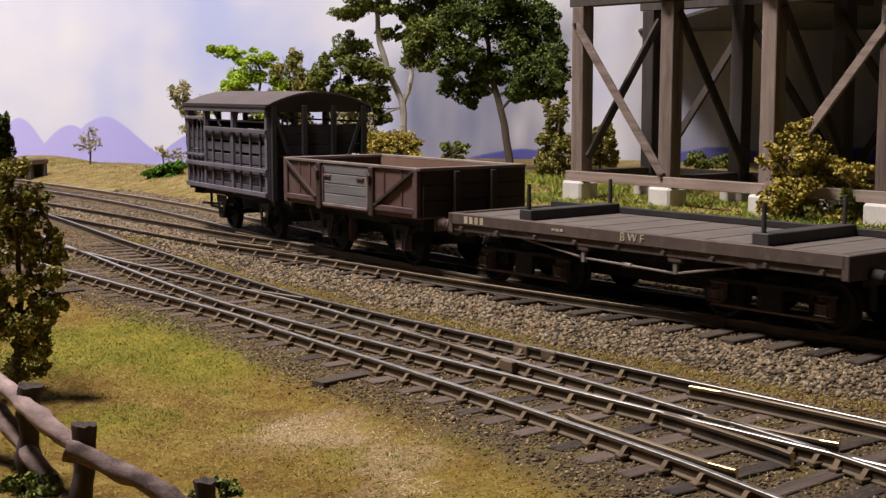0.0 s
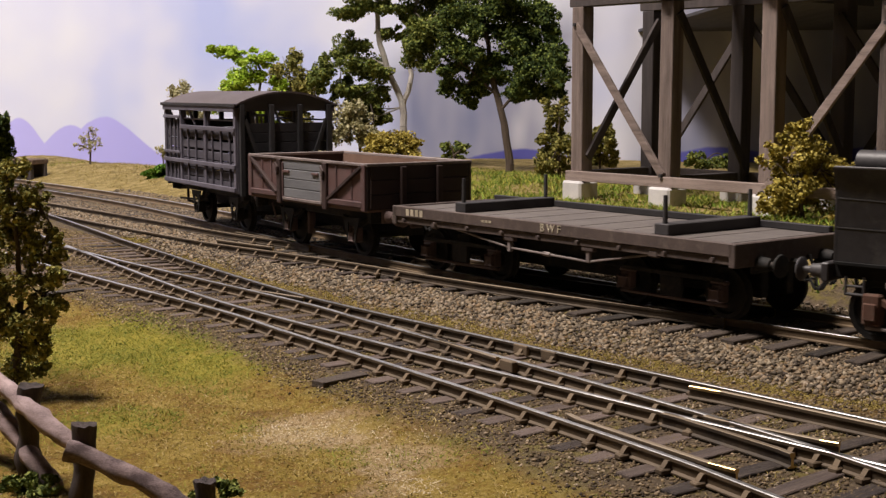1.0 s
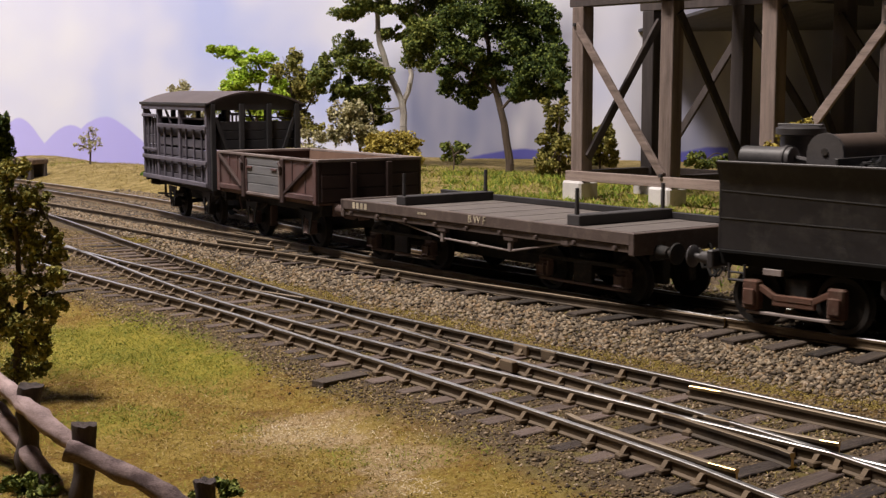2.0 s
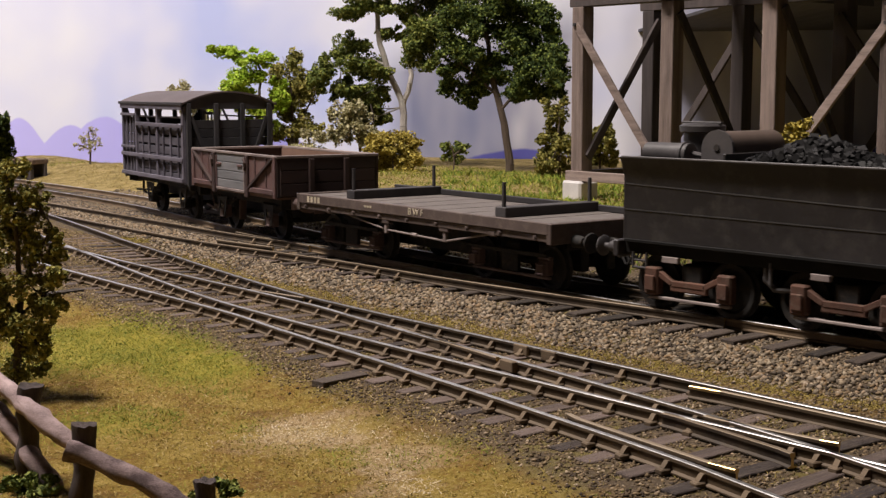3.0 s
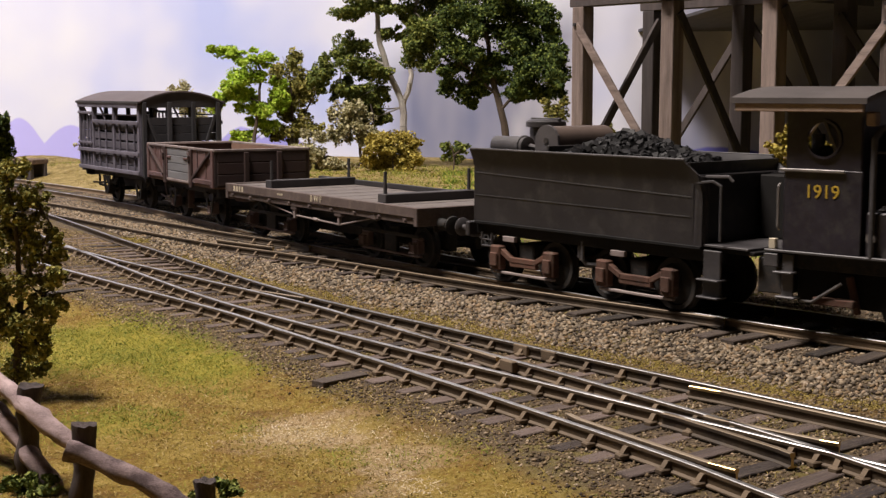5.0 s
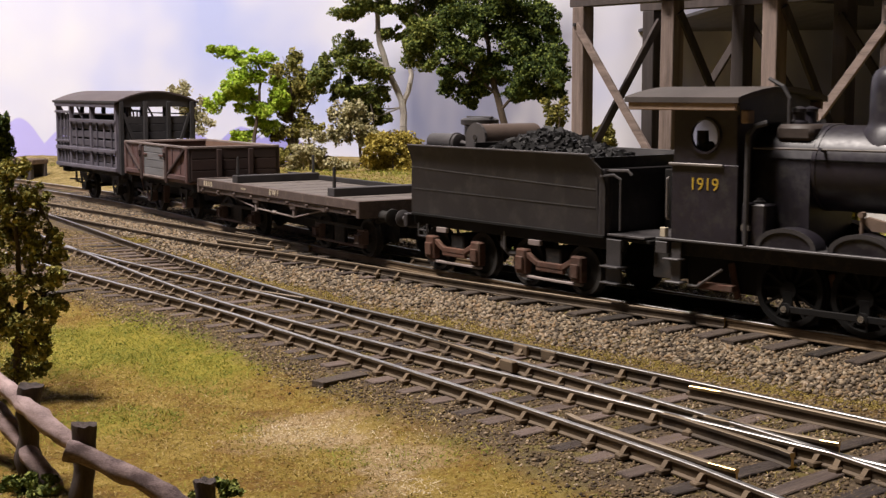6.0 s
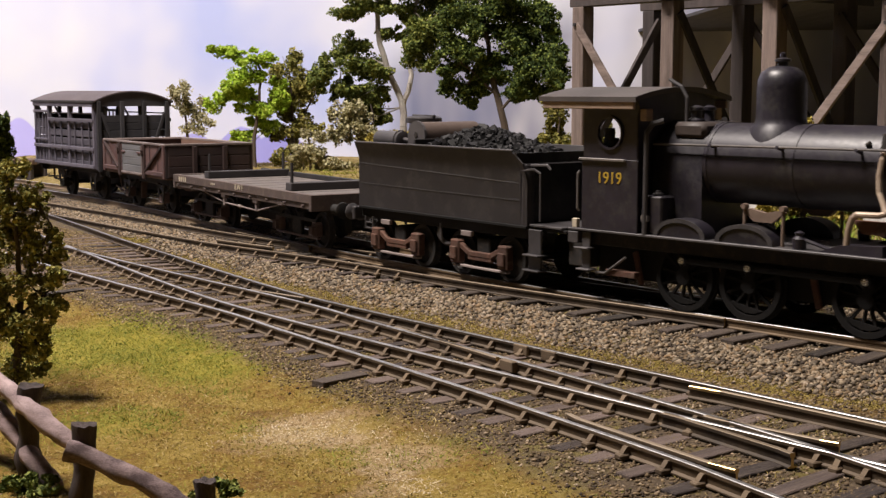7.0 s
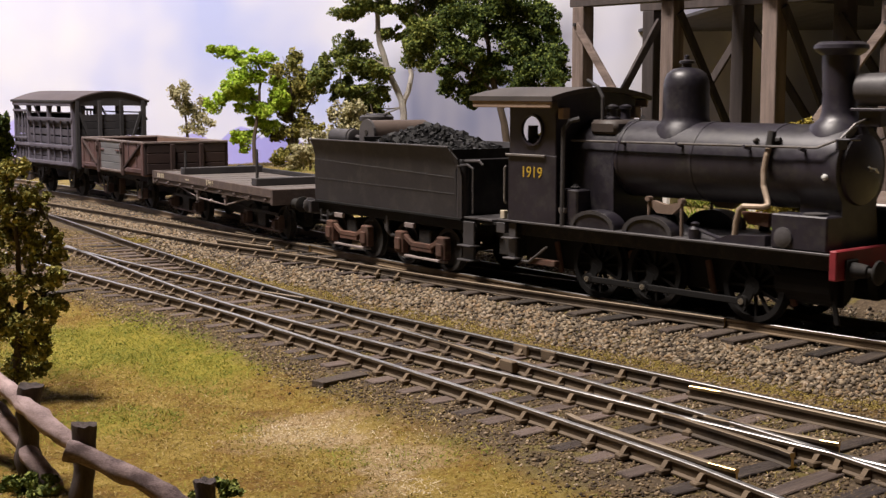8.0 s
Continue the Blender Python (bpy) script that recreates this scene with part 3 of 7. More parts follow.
def track(label, pts, sleepers, near_chairs, rng, span=None, top="rail_top", wood=None, side_mat="rail_side"):
    """Rails, sleepers and chairs along a line. sleepers: (from, to, step) along it; span(p) gives a timber's ends across, or None."""
    root = thing("railway_track", label, "railway track")
    line = spline([(x, y, 0) for x, y in pts], 0.5)
    for side in (-1, 1):
        part("rail", rail(bmesh.new(), offset(line, side * GAUGE)), [side_mat, top, "brass_end"], root, "", False)
    fine = spline([(x, y, 0) for x, y in pts], 0.1)
    k = int(sleepers[0] / 0.1)
    while k < min(len(fine) - 2, int(sleepers[1] / 0.1)):
        p = fine[k]
        t = (fine[k + 1] - fine[k - 1]).normalized()
        n = Vector((-t.y, t.x, 0))
        a, b = span(p) if span else (-1.36, 1.36)
        if b > a:
            ob = new("sleeper", wood or SLEEPER)
            ob.parent = root
            c = p + n * (a + b) / 2 + Vector((0, 0, -0.245 + rng.uniform(-0.012, 0.010)))
            c = c + t * rng.uniform(-0.04, 0.04)
            ob.matrix_local = Matrix.LocRotScale(c * S, Euler((0, 0, math.atan2(t.y, t.x) + rng.gauss(0, 0.025))), (rng.uniform(0.9, 1.1), (b - a + rng.uniform(-0.12, 0.12)) / 2.7, 1))
        for side in near_chairs if to_uv(p.x, p.y)[0] > -31 else ():
            ch = new("rail_chair", CHAIR)
            ch.parent = root
            q = p + n * side * GAUGE
            ch.matrix_local = pose(q.x * S, q.y * S, 0, 0, 0, math.degrees(math.atan2(t.y, t.x)))
        k += max(1, int(round(sleepers[2] * rng.uniform(0.94, 1.06) / 0.1)))
    return root


CHAIR = chair_mesh()
SLEEPER = mesh_of("sleeper", Box(-0.125, 0.125, -1.35, 1.35, -0.075, 0.075, 0.012), "sleeper_wood")
DARK_SLEEPER = mesh_of("sleeper", Box(-0.135, 0.135, -1.35, 1.35, -0.075, 0.075, 0.018), "sleeper_dark")
TRACK_RNG = random.Random(11)
track("main line with dark sleepers and shiny rails in grey ballast", [(p.x, p.y) for p in FINE[::20]], (0, 82, 0.74), (), TRACK_RNG, lambda p: (-1.78, 1.5), wood=DARK_SLEEPER, side_mat="rail_rust_lit")
track("loop line merging into the main line", M_LINE, (0, 40, 0.74), (-1, 1), TRACK_RNG, lambda p: (-1.36, min(1.36, v_train(to_uv(p.x, p.y)[0]) - to_uv(p.x, p.y)[1] - 1.85)), "rail_dull")


def q_span(p):
    u, v = to_uv(p.x, p.y)
    if u < -32 or u > -7.5:
        return -1.36, 1.36
    lo = float(np.interp(u, [-36, -30, -20, -13.7, -9, -7], [12.7, 12.45, 12.36, 11.83, 11.36, 11.0]))
    return lo - 1.3 - v, 1.25


def p_span(p):
    u, v = to_uv(p.x, p.y)
    return (1, 0) if -32 < u < -7.5 else (-1.36, 1.36)


track("siding with wide turnout timbers and worn rails", Q_LINE, (0, 60, 0.66), (-1, 1), TRACK_RNG, q_span)
track("diverging siding crossing the turnout", P_LINE, (0, 60, 0.66), (-1, 1), TRACK_RNG, p_span)


def check_rail(label, a, b, shift=0.0, tip=None):
    """A short loose rail with bright cut ends, flared at the tips."""
    pa, pb = Vector((*uv(*a), 0)), Vector((*uv(*b), 0))
    t = (pb - pa).normalized()
    n = Vector((-t.y, t.x, 0))
    line = [pa + n * shift, pa.lerp(pb, 0.10), pa.lerp(pb, 0.5), pa.lerp(pb, 0.88), pb + n * shift]
    ob = part("check_rail", rail(bmesh.new(), line, -0.172, tip), ["rail_side", "rail_dull", "brass_end"])
    return tagged(ob, label, "rail", "check rails")


check_rail("short rusty check rail with bright cut end", (-11.4, 13.44), (-6.6, 13.58), -0.05, 0)
check_rail("short rusty check rail with bright cut end", (-11.3, 11.0), (-8.5, 10.69), 0.05, 3)
check_rail("short rusty wing rail with bright cut end", (-10.2, 12.24), (-8.45, 12.44), 0.03, 3)
check_rail("short rusty wing rail with bright cut end", (-10.6, 12.0), (-8.5, 11.72), -0.03)
check_rail("short rusty wing rail with bright cut end", (-22.5, 13.25), (-20.97, 13.50), 0.0)
check_rail("short rusty closure rail with bright cut end", (-17.4, 12.98), (-14.4, 12.62), 0.0)
check_rail("short rusty wing rail with bright cut end", (-32.0, 18.42), (-28.0, 18.22), 0.0)
check_rail("short rusty check rail with bright cut end", (-30.6, 17.05), (-28.3, 17.33), 0.0)
for (u, w), turn_deg in (((-14.14, 12.62), -5), ((-14.28, 13.58), 0), ((-16.1, 12.86), -5), ((-14.9, 13.58), 0)):
    x, y = uv(u, w)
    jb = whole("joint_block", Box(-0.16, 0.16, -0.07, 0.07, -0.16, -0.004, 0.012), "chair_iron", "brown rail joint block beside the turnout", "rail joint", group="rail joints", at=(x, y, 0, -51.2 + turn_deg))


# ---- plants ----
def loose_mesh(name, verts, faces, mat):
    """Many small pieces as one mesh; verts in full-size metres."""
    me = bpy.data.meshes.new(name)
    me.vertices.add(len(verts))
    me.vertices.foreach_set("co", (verts * S).astype(np.float32).ravel())
    k = faces.shape[1]
    me.loops.add(faces.size)
    me.loops.foreach_set("vertex_index", faces.astype(np.int32).ravel())
    me.polygons.add(len(faces))
    me.polygons.foreach_set("loop_start", np.arange(0, faces.size, k, dtype=np.int32))
    me.update(calc_edges=True)
    me.materials.append(MATS[mat])
    return me


def unit(v):
    return v / np.maximum(np.linalg.norm(v, axis=1, keepdims=True), 1e-9)


def leaf_cloud(gen, centre, rx, ry, rz, count, size):
    """Small bent leaves over the lumps of an uneven clump: their vertices and triangles."""
    lumps = 14
    d = unit(gen.normal(size=(lumps, 3)))
    cen = d * gen.uniform(0.25, 0.72, (lumps, 1))
    rad = gen.uniform(0.26, 0.46, lumps)
    i = gen.integers(0, lumps, count)
    d = unit(gen.normal(size=(count, 3)))
    p = (cen[i] + d * (rad[i] * gen.random(count) ** 0.28)[:, None]) * np.array([rx, ry, rz]) + np.array(centre)
    a = unit(gen.normal(size=(count, 3)) * np.array([1, 1, 0.7]))
    c = unit(np.cross(a, gen.normal(size=(count, 3))))
    n = np.cross(a, c)
    k = (size * gen.uniform(0.6, 1.4, count))[:, None]
    v = np.stack([p + a * k, p + c * k * 0.65, p - a * k * 0.8, p - c * k * 0.65 + n * k * 0.4], 1).reshape(-1, 3)
    q = np.arange(count)[:, None] * 4
    f = np.concatenate([q + np.array([[0, 1, 2]]), q + np.array([[0, 2, 3]])])
    return v, f


PLANTS = [
    ("gum_tree", "tall gum tree with pale forked trunk and olive foliage", "tree", "leaf_mid", "pale_bark", (-1.73, 58.0, 1.24), 1.0,
     [([(0.0, 0.0, 0.0), (-0.04, 0.02, 1.91), (-0.53, 0.12, 3.25), (-1.01, -0.18, 4.71), (-1.1, -0.08, 6.03), (-1.28, 0.1, 7.94)], 0.18, 0.08), ([(-0.04, 0.0, 1.91), (0.35, 0.0, 3.13), (0.21, 0.12, 4.34), (0.53, 0.12, 6.03), (0.78, 0.08, 7.94)], 0.12, 0.06), ([(-0.53, 0.0, 3.62), (-1.55, 0.02, 4.01), (-2.7, 0.04, 4.05)], 0.06, 0.03), ([(-1.1, 0.0, 5.79), (-0.56, 0.0, 6.75), (-0.31, 0.0, 7.94)], 0.06, 0.04)],
     [(-1.78, -0.54, 6.22, 1.24, 0.64), (-2.28, 0.09, 4.59, 0.84, 0.74), (-3.39, -0.27, 3.37, 0.69, 0.89), (-1.56, 0.22, 3.37, 1.24, 1.04), (-1.81, 0.26, 2.4, 1.04, 0.74), (0.53, -0.9, 4.22, 1.04, 0.99), (1.14, -1.01, 5.19, 0.99, 1.11), (0.78, 0.7, 6.51, 1.48, 0.99), (-0.56, -0.5, 7.23, 1.73, 0.74), (-2.5, -0.55, 6.99, 0.99, 0.74), (-2.79, 1.03, 2.64, 0.74, 0.64), (-0.57, -0.06, 5.07, 0.54, 0.44), (-2.0, 0.6, 1.4, 1.1, 0.8), (-1.2, 0.5, 1.9, 0.8, 0.7), (0.9, 0.3, 5.6, 1.2, 0.9)]),
    ("shade_tree", "broad dark green tree with slim brown trunk", "tree", "leaf_dark", "bark", (2.71, 54.0, 0.91), 1.0,
     [([(0.0, 0.0, 0.0), (-0.22, 0.06, 1.49), (-0.52, 0.07, 2.74), (-0.8, 0.0, 4.1), (-0.99, 0.0, 5.67)], 0.18, 0.09), ([(-0.4, 0.0, 2.17), (0.28, 0.04, 2.85), (1.07, -0.04, 3.42)], 0.07, 0.04), ([(-0.52, 0.0, 2.74), (-1.44, 0.0, 3.65), (-2.01, -0.11, 4.1)], 0.06, 0.04), ([(-0.8, 0.0, 4.1), (0.15, -0.02, 5.22), (0.6, 0.04, 6.12)], 0.07, 0.04)],
     [(-0.99, 0.79, 6.01, 1.96, 1.15), (-1.67, -0.06, 4.55, 1.27, 1.15), (0.38, 0.33, 5.0, 1.5, 1.27), (1.07, -0.82, 3.65, 1.1, 1.04), (-0.52, 0.32, 3.65, 1.15, 0.81), (-1.89, 0.86, 2.97, 0.92, 0.69), (1.42, 0.05, 2.85, 0.78, 0.58), (-0.08, 0.57, 6.57, 1.84, 1.04), (-2.23, 0.4, 3.87, 0.6, 0.55), (0.51, -1.02, 3.08, 0.78, 0.55), (-1.21, 0.61, 3.19, 0.69, 0.51), (1.5, 0.0, 4.3, 0.75, 0.9), (1.3, 0.2, 5.8, 0.9, 0.9)]),
    ("lime_tree", "bright lime green sapling tree with thin trunk", "tree", "leaf_lime", "bark", (-8.49, 60.0, 0.33), 1.0,
     [([(0.0, 0.0, 0.0), (-0.03, -0.06, 1.27), (0.2, 0.0, 2.8), (0.33, -0.18, 4.31), (0.18, -0.25, 4.81)], 0.1, 0.05), ([(0.15, 0.0, 3.05), (-0.63, 0.04, 3.43), (-1.25, 0.12, 3.8)], 0.05, 0.03), ([(0.27, 0.0, 4.06), (-0.48, 0.0, 4.81), (-1.1, 0.04, 5.26)], 0.04, 0.02)],
     [(-1.3, 0.11, 5.36, 0.87, 0.43), (-0.49, -0.24, 4.06, 0.97, 0.77), (0.16, -0.58, 4.93, 0.77, 0.46), (-1.78, 0.45, 2.8, 0.56, 0.61), (-1.01, -0.03, 3.43, 0.77, 0.56), (0.12, 0.27, 2.67, 1.02, 0.77), (-0.54, 0.46, 1.4, 0.61, 0.56), (1.02, 0.26, 3.3, 0.56, 0.77), (0.49, 0.52, 1.91, 0.56, 0.46)]),
    ("olive_tree", "slender olive green tree with thin stem", "tree", "leaf_olive", "bark", (-6.86, 61.0, 0.27), 0.8,
     [([(0.0, 0.0, 0.0), (-0.02, 0.0, 2.07), (-0.14, -0.08, 4.63)], 0.1, 0.04), ([(-0.03, 0.0, 1.81), (0.68, 0.02, 2.84), (1.08, 0.12, 3.61)], 0.06, 0.03)],
     [(-0.32, -0.14, 4.63, 0.83, 0.83), (0.04, 0.39, 3.36, 1.09, 0.88), (0.41, -0.07, 1.94, 0.99, 0.78), (-0.5, 0.57, 1.55, 0.62, 0.62), (-0.48, 0.5, 2.84, 0.62, 0.78), (0.78, -0.53, 4.0, 0.68, 0.78), (-0.12, -0.48, 0.65, 0.78, 0.52)]),
    ("grey_tree", "small pale grey-green tree on the bank", "tree", "leaf_pale", "bark", (-11.85, 62.0, 0.47), 0.34,
     [([(0.0, 0.0, 0.0), (-0.09, -0.04, 1.84), (-0.18, -0.13, 3.41)], 0.08, 0.04), ([(-0.07, 0.0, 1.58), (0.45, 0.06, 2.36)], 0.04, 0.02)],
     [(-0.18, -0.27, 3.41, 0.63, 0.58), (0.19, 0.44, 2.49, 0.79, 0.69), (0.43, -0.06, 1.71, 0.69, 0.58), (-0.38, 0.12, 2.76, 0.48, 0.48)]),
    ("flowering_tree", "bare-branched tree with small white blossoms", "tree", "leaf_pale", "bark", (-3.5, 57.0, 0.51), 0.6,
     [([(0.0, 0.0, 0.0), (-0.11, -0.06, 1.21), (-0.59, -0.12, 2.42)], 0.08, 0.04), ([(-0.07, 0.0, 0.97), (0.5, 0.04, 1.93), (0.38, 0.12, 2.9)], 0.06, 0.03), ([(-0.09, 0.0, 1.21), (-0.96, -0.06, 1.69), (-1.19, 0.04, 2.3)], 0.05, 0.02)],
     [(-0.71, -0.21, 2.42, 0.68, 0.87), (0.02, 0.01, 2.05, 0.87, 0.83), (0.49, -0.12, 1.45, 0.68, 0.68), (-0.96, -0.16, 1.45, 0.58, 0.58)]),
    ("dry_shrub", "straw-coloured dry shrub on the bank", "shrub", "leaf_pale", "bark", (-5.58, 56.0, 0.33), 0.8,
     [([(0.0, 0.0, 0.0), (-0.04, 0.06, 0.95), (-0.1, -0.04, 1.67)], 0.06, 0.03)],
     [(-0.03, 0.08, 1.14, 0.76, 0.72), (0.6, 0.08, 0.6, 0.76, 0.62), (-0.59, 0.37, 0.6, 0.62, 0.52), (1.2, 0.17, 0.36, 0.62, 0.38)]),
    ("golden_shrub", "rounded golden-green shrub on grass", "shrub", "leaf_gold", "bark", (-2.05, 54.0, 0.27), 1.0,
     [([(0.0, 0.0, 0.0), (0.0, 0.04, 1.1)], 0.07, 0.04)],
     [(-0.11, 0.5, 1.45, 0.92, 0.6), (0.46, 0.41, 0.99, 0.78, 0.69), (-0.57, 0.57, 0.76, 0.69, 0.6), (0.12, 0.2, 0.41, 0.97, 0.46), (-0.68, -0.39, 1.33, 0.46, 0.41)]),
    ("small_shrub", "small sparse green shrub", "shrub", "leaf_mid", "bark", (0.43, 53.0, 0.74), 0.6,
     [([(0.0, 0.0, 0.0), (-0.0, 0.0, 0.56), (-0.18, 0.04, 1.13)], 0.04, 0.02), ([(-0.0, 0.0, 0.56), (0.38, -0.05, 0.86)], 0.04, 0.02)],
     [(-0.29, 0.2, 0.86, 0.32, 0.32), (0.27, 0.25, 0.79, 0.41, 0.27), (-0.0, 0.22, 0.45, 0.45, 0.27)]),
    ("sapling", "small bare sapling with sparse leaves", "tree", "leaf_pale", "bark", (-16.74, 63.0, 0.45), 0.10,
     [([(0.0, 0.0, 0.0), (0.03, 0.02, 0.8), (-0.03, -0.04, 1.52)], 0.05, 0.02), ([(0.02, 0.0, 0.64), (-0.51, -0.06, 0.86), (-0.78, -0.09, 0.7)], 0.03, 0.02), ([(0.0, 0.0, 0.99), (0.36, -0.04, 1.26)], 0.03, 0.02)],
     [(-0.1, 0.04, 1.12, 0.54, 0.48), (-0.46, 0.14, 0.78, 0.43, 0.21), (0.24, -0.19, 0.8, 0.38, 0.38), (0.05, 0.21, 1.5, 0.27, 0.21)]),
    ("sapling", "small bare sapling with sparse leaves", "tree", "leaf_pale", "bark", (-12.62, 60.0, 0.45), 0.14,
     [([(0.0, 0.0, 0.0), (-0.04, -0.04, 0.51), (-0.13, 0.08, 0.94)], 0.04, 0.02)],
     [(-0.06, 0.03, 0.69, 0.31, 0.31), (0.27, -0.08, 0.43, 0.31, 0.26), (0.73, -0.16, 0.61, 0.31, 0.36)]),
    ("tall_bush", "dense dark olive bush beside the timber tower", "shrub", "leaf_olive", "bark", (4.22, 48.0, 0.53), 1.0,
     [([(0.0, 0.0, 0.0), (-0.05, 0.03, 1.33), (-0.03, -0.03, 2.55)], 0.08, 0.03)],
     [(-0.13, 0.3, 2.55, 0.53, 0.61), (-0.22, 0.41, 1.73, 0.57, 0.65), (0.19, -0.34, 1.33, 0.61, 0.74), (-0.11, 0.25, 0.82, 0.7, 0.53), (-0.52, -0.07, 0.51, 0.53, 0.37)]),
    ("bush", "olive green bush behind the timber tower", "shrub", "leaf_olive", "bark", (5.8, 49.0, 0.98), 1.0,
     [([(0.0, 0.0, 0.0), (-0.06, -0.02, 1.04)], 0.05, 0.03)],
     [(-0.06, -0.24, 1.25, 0.58, 0.5), (0.26, -0.14, 0.79, 0.46, 0.42), (-0.36, 0.19, 0.73, 0.42, 0.42), (0.06, 0.26, 0.31, 0.58, 0.29)]),
    ("sparse_bush", "sparse small-leaved green bush", "shrub", "leaf_mid", "bark", (9.82, 50.0, 0.67), 0.5,
     [([(0.0, 0.0, 0.0), (-0.12, 0.0, 0.68), (-0.45, 0.1, 1.0)], 0.03, 0.02), ([(-0.07, 0.0, 0.47), (0.41, 0.0, 0.85), (0.73, -0.03, 0.79)], 0.03, 0.02)],
     [(-0.44, -0.3, 0.68, 0.47, 0.38), (0.1, 0.08, 0.47, 0.55, 0.3), (0.63, -0.3, 0.57, 0.38, 0.26)]),
    ("autumn_bush", "large golden-brown bush in front of the timber tower", "shrub", "leaf_gold", "bark", (8.57, 31.5, 0.74), 0.42,
     [([(0.0, 0.0, 0.0), (-0.06, -0.02, 0.88), (-0.13, -0.04, 2.08)], 0.06, 0.03), ([(-0.04, 0.0, 0.74), (0.36, -0.02, 1.28), (0.55, 0.04, 1.68)], 0.03, 0.02), ([(-0.04, 0.0, 0.81), (-0.51, -0.02, 1.28), (-0.65, -0.02, 1.41)], 0.03, 0.02)],
     [(-0.14, 0.25, 2.15, 0.46, 0.32), (0.08, -0.19, 1.68, 0.62, 0.48), (-0.52, 0.43, 1.48, 0.48, 0.46), (0.43, 0.54, 1.28, 0.59, 0.48), (-0.23, 0.01, 0.88, 0.81, 0.51), (0.32, 0.56, 0.47, 0.94, 0.43), (-0.69, -0.21, 0.47, 0.62, 0.38), (1.03, -0.48, 1.28, 0.54, 0.35), (1.32, 0.11, 0.88, 0.4, 0.32), (1.07, -0.53, 0.27, 0.67, 0.21), (-0.14, -0.34, 2.28, 0.24, 0.21)]),
    ("green_bush", "low dark green leafy bush", "shrub", "leaf_mid", "bark", (9.97, 31.0, 0.72), 0.9,
     [([(0.0, 0.0, 0.0), (-0.05, 0.02, 0.4)], 0.04, 0.02)],
     [(-0.08, -0.05, 0.37, 0.48, 0.32), (-0.47, 0.06, 0.27, 0.32, 0.24), (0.31, -0.2, 0.47, 0.4, 0.34), (-0.56, -0.26, 0.73, 0.21, 0.18)]),
    ("weed_clump", "low green weed at the fence foot", "weed", "leaf_mid", "bark", (-4.45, 13.9, -0.63), 0.8,
     [([(0.0, 0.0, 0.0), (0.01, -0.01, 0.16)], 0.01, 0.0)],
     [(-0.08, 0.1, 0.23, 0.24, 0.15), (0.19, -0.05, 0.27, 0.18, 0.14), (-0.24, 0.13, 0.16, 0.15, 0.18)]),
    ("weed_clump", "low green weed at the fence foot", "weed", "leaf_mid", "bark", (-2.24, 13.1, -0.49), 0.8,
     [([(0.0, 0.0, 0.0), (0.0, 0.0, 0.21)], 0.01, 0.0)],
     [(0.03, 0.07, 0.31, 0.15, 0.12), (-0.25, -0.02, 0.24, 0.13, 0.09)]),
    ("hedge_bush", "low bright green leafy mound on the bank", "shrub", "leaf_hedge", "bark", (-11.7, 55.5, -0.1), 1.4,
     [([(0.0, 0.0, 0.0), (0.01, -0.02, 0.41)], 0.08, 0.04)],
     [(0.0, 0, 0.42, 0.85, 0.40), (-0.5, 0, 0.15, 0.6, 0.35), (0.6, 0.1, 0.7, 0.6, 0.38), (0.3, -0.2, 0.2, 0.7, 0.35)]),
    ("feathery_bush", "tall feathery olive bush beside the log fence", "shrub", "leaf_feather", "bark", (-6.04, 18.3, -0.38), 0.27,
     [([(0.0, 0.0, 0.08), (0.12, 0.01, 1.13), (0.13, -0.01, 2.24), (0.01, 0.02, 3.18)], 0.06, 0.02), ([(0.12, 0.0, 1.45), (0.43, -0.02, 2.0), (0.6, 0.04, 2.4)], 0.03, 0.01), ([(0.11, 0.0, 1.13), (0.49, -0.02, 1.45), (0.73, -0.02, 1.61)], 0.02, 0.01), ([(0.12, 0.0, 2.16), (-0.18, 0.01, 2.56)], 0.02, 0.01)],
     [(0.04, 0.05, 3.18, 0.23, 0.31), (0.07, 0.03, 2.75, 0.31, 0.28), (0.25, 0.06, 2.4, 0.34, 0.31), (0.0, 0.22, 2.08, 0.39, 0.39), (0.43, 0.0, 2.08, 0.28, 0.27), (0.26, -0.03, 1.61, 0.42, 0.31), (0.62, 0.11, 1.69, 0.2, 0.19), (-0.04, -0.13, 1.13, 0.39, 0.47), (0.32, -0.1, 1.05, 0.34, 0.39), (0.14, 0.24, 0.49, 0.39, 0.31), (0.48, 0.01, 1.29, 0.23, 0.23), (-0.26, 0.02, 2.4, 0.31, 0.62), (-0.31, -0.25, 1.13, 0.31, 0.7), (0.46, -0.04, 0.65, 0.19, 0.23), (0.66, 0.04, 1.96, 0.17, 0.2), (0.75, -0.24, 1.77, 0.12, 0.16), (0.66, 0.06, 2.24, 0.12, 0.14), (0.38, 0.07, 2.79, 0.2, 0.2), (0.68, -0.22, 1.37, 0.16, 0.2), (0.05, 0.06, 0.32, 0.36, 0.23)]),
    ("fir_bush", "dark green fir-like bush by the fence", "shrub", "leaf_dark", "bark", (-6.68, 19.5, -0.49), 1.0,
     [([(-0.0, 0.0, -0.09), (0.1, -0.01, 1.96), (0.23, 0.03, 3.8)], 0.05, 0.01)],
     [(0.24, -0.01, 3.8, 0.12, 0.28), (0.23, 0.05, 3.43, 0.17, 0.28), (0.18, -0.04, 3.09, 0.22, 0.25), (0.08, 0.05, 3.55, 0.18, 0.42)]),
]


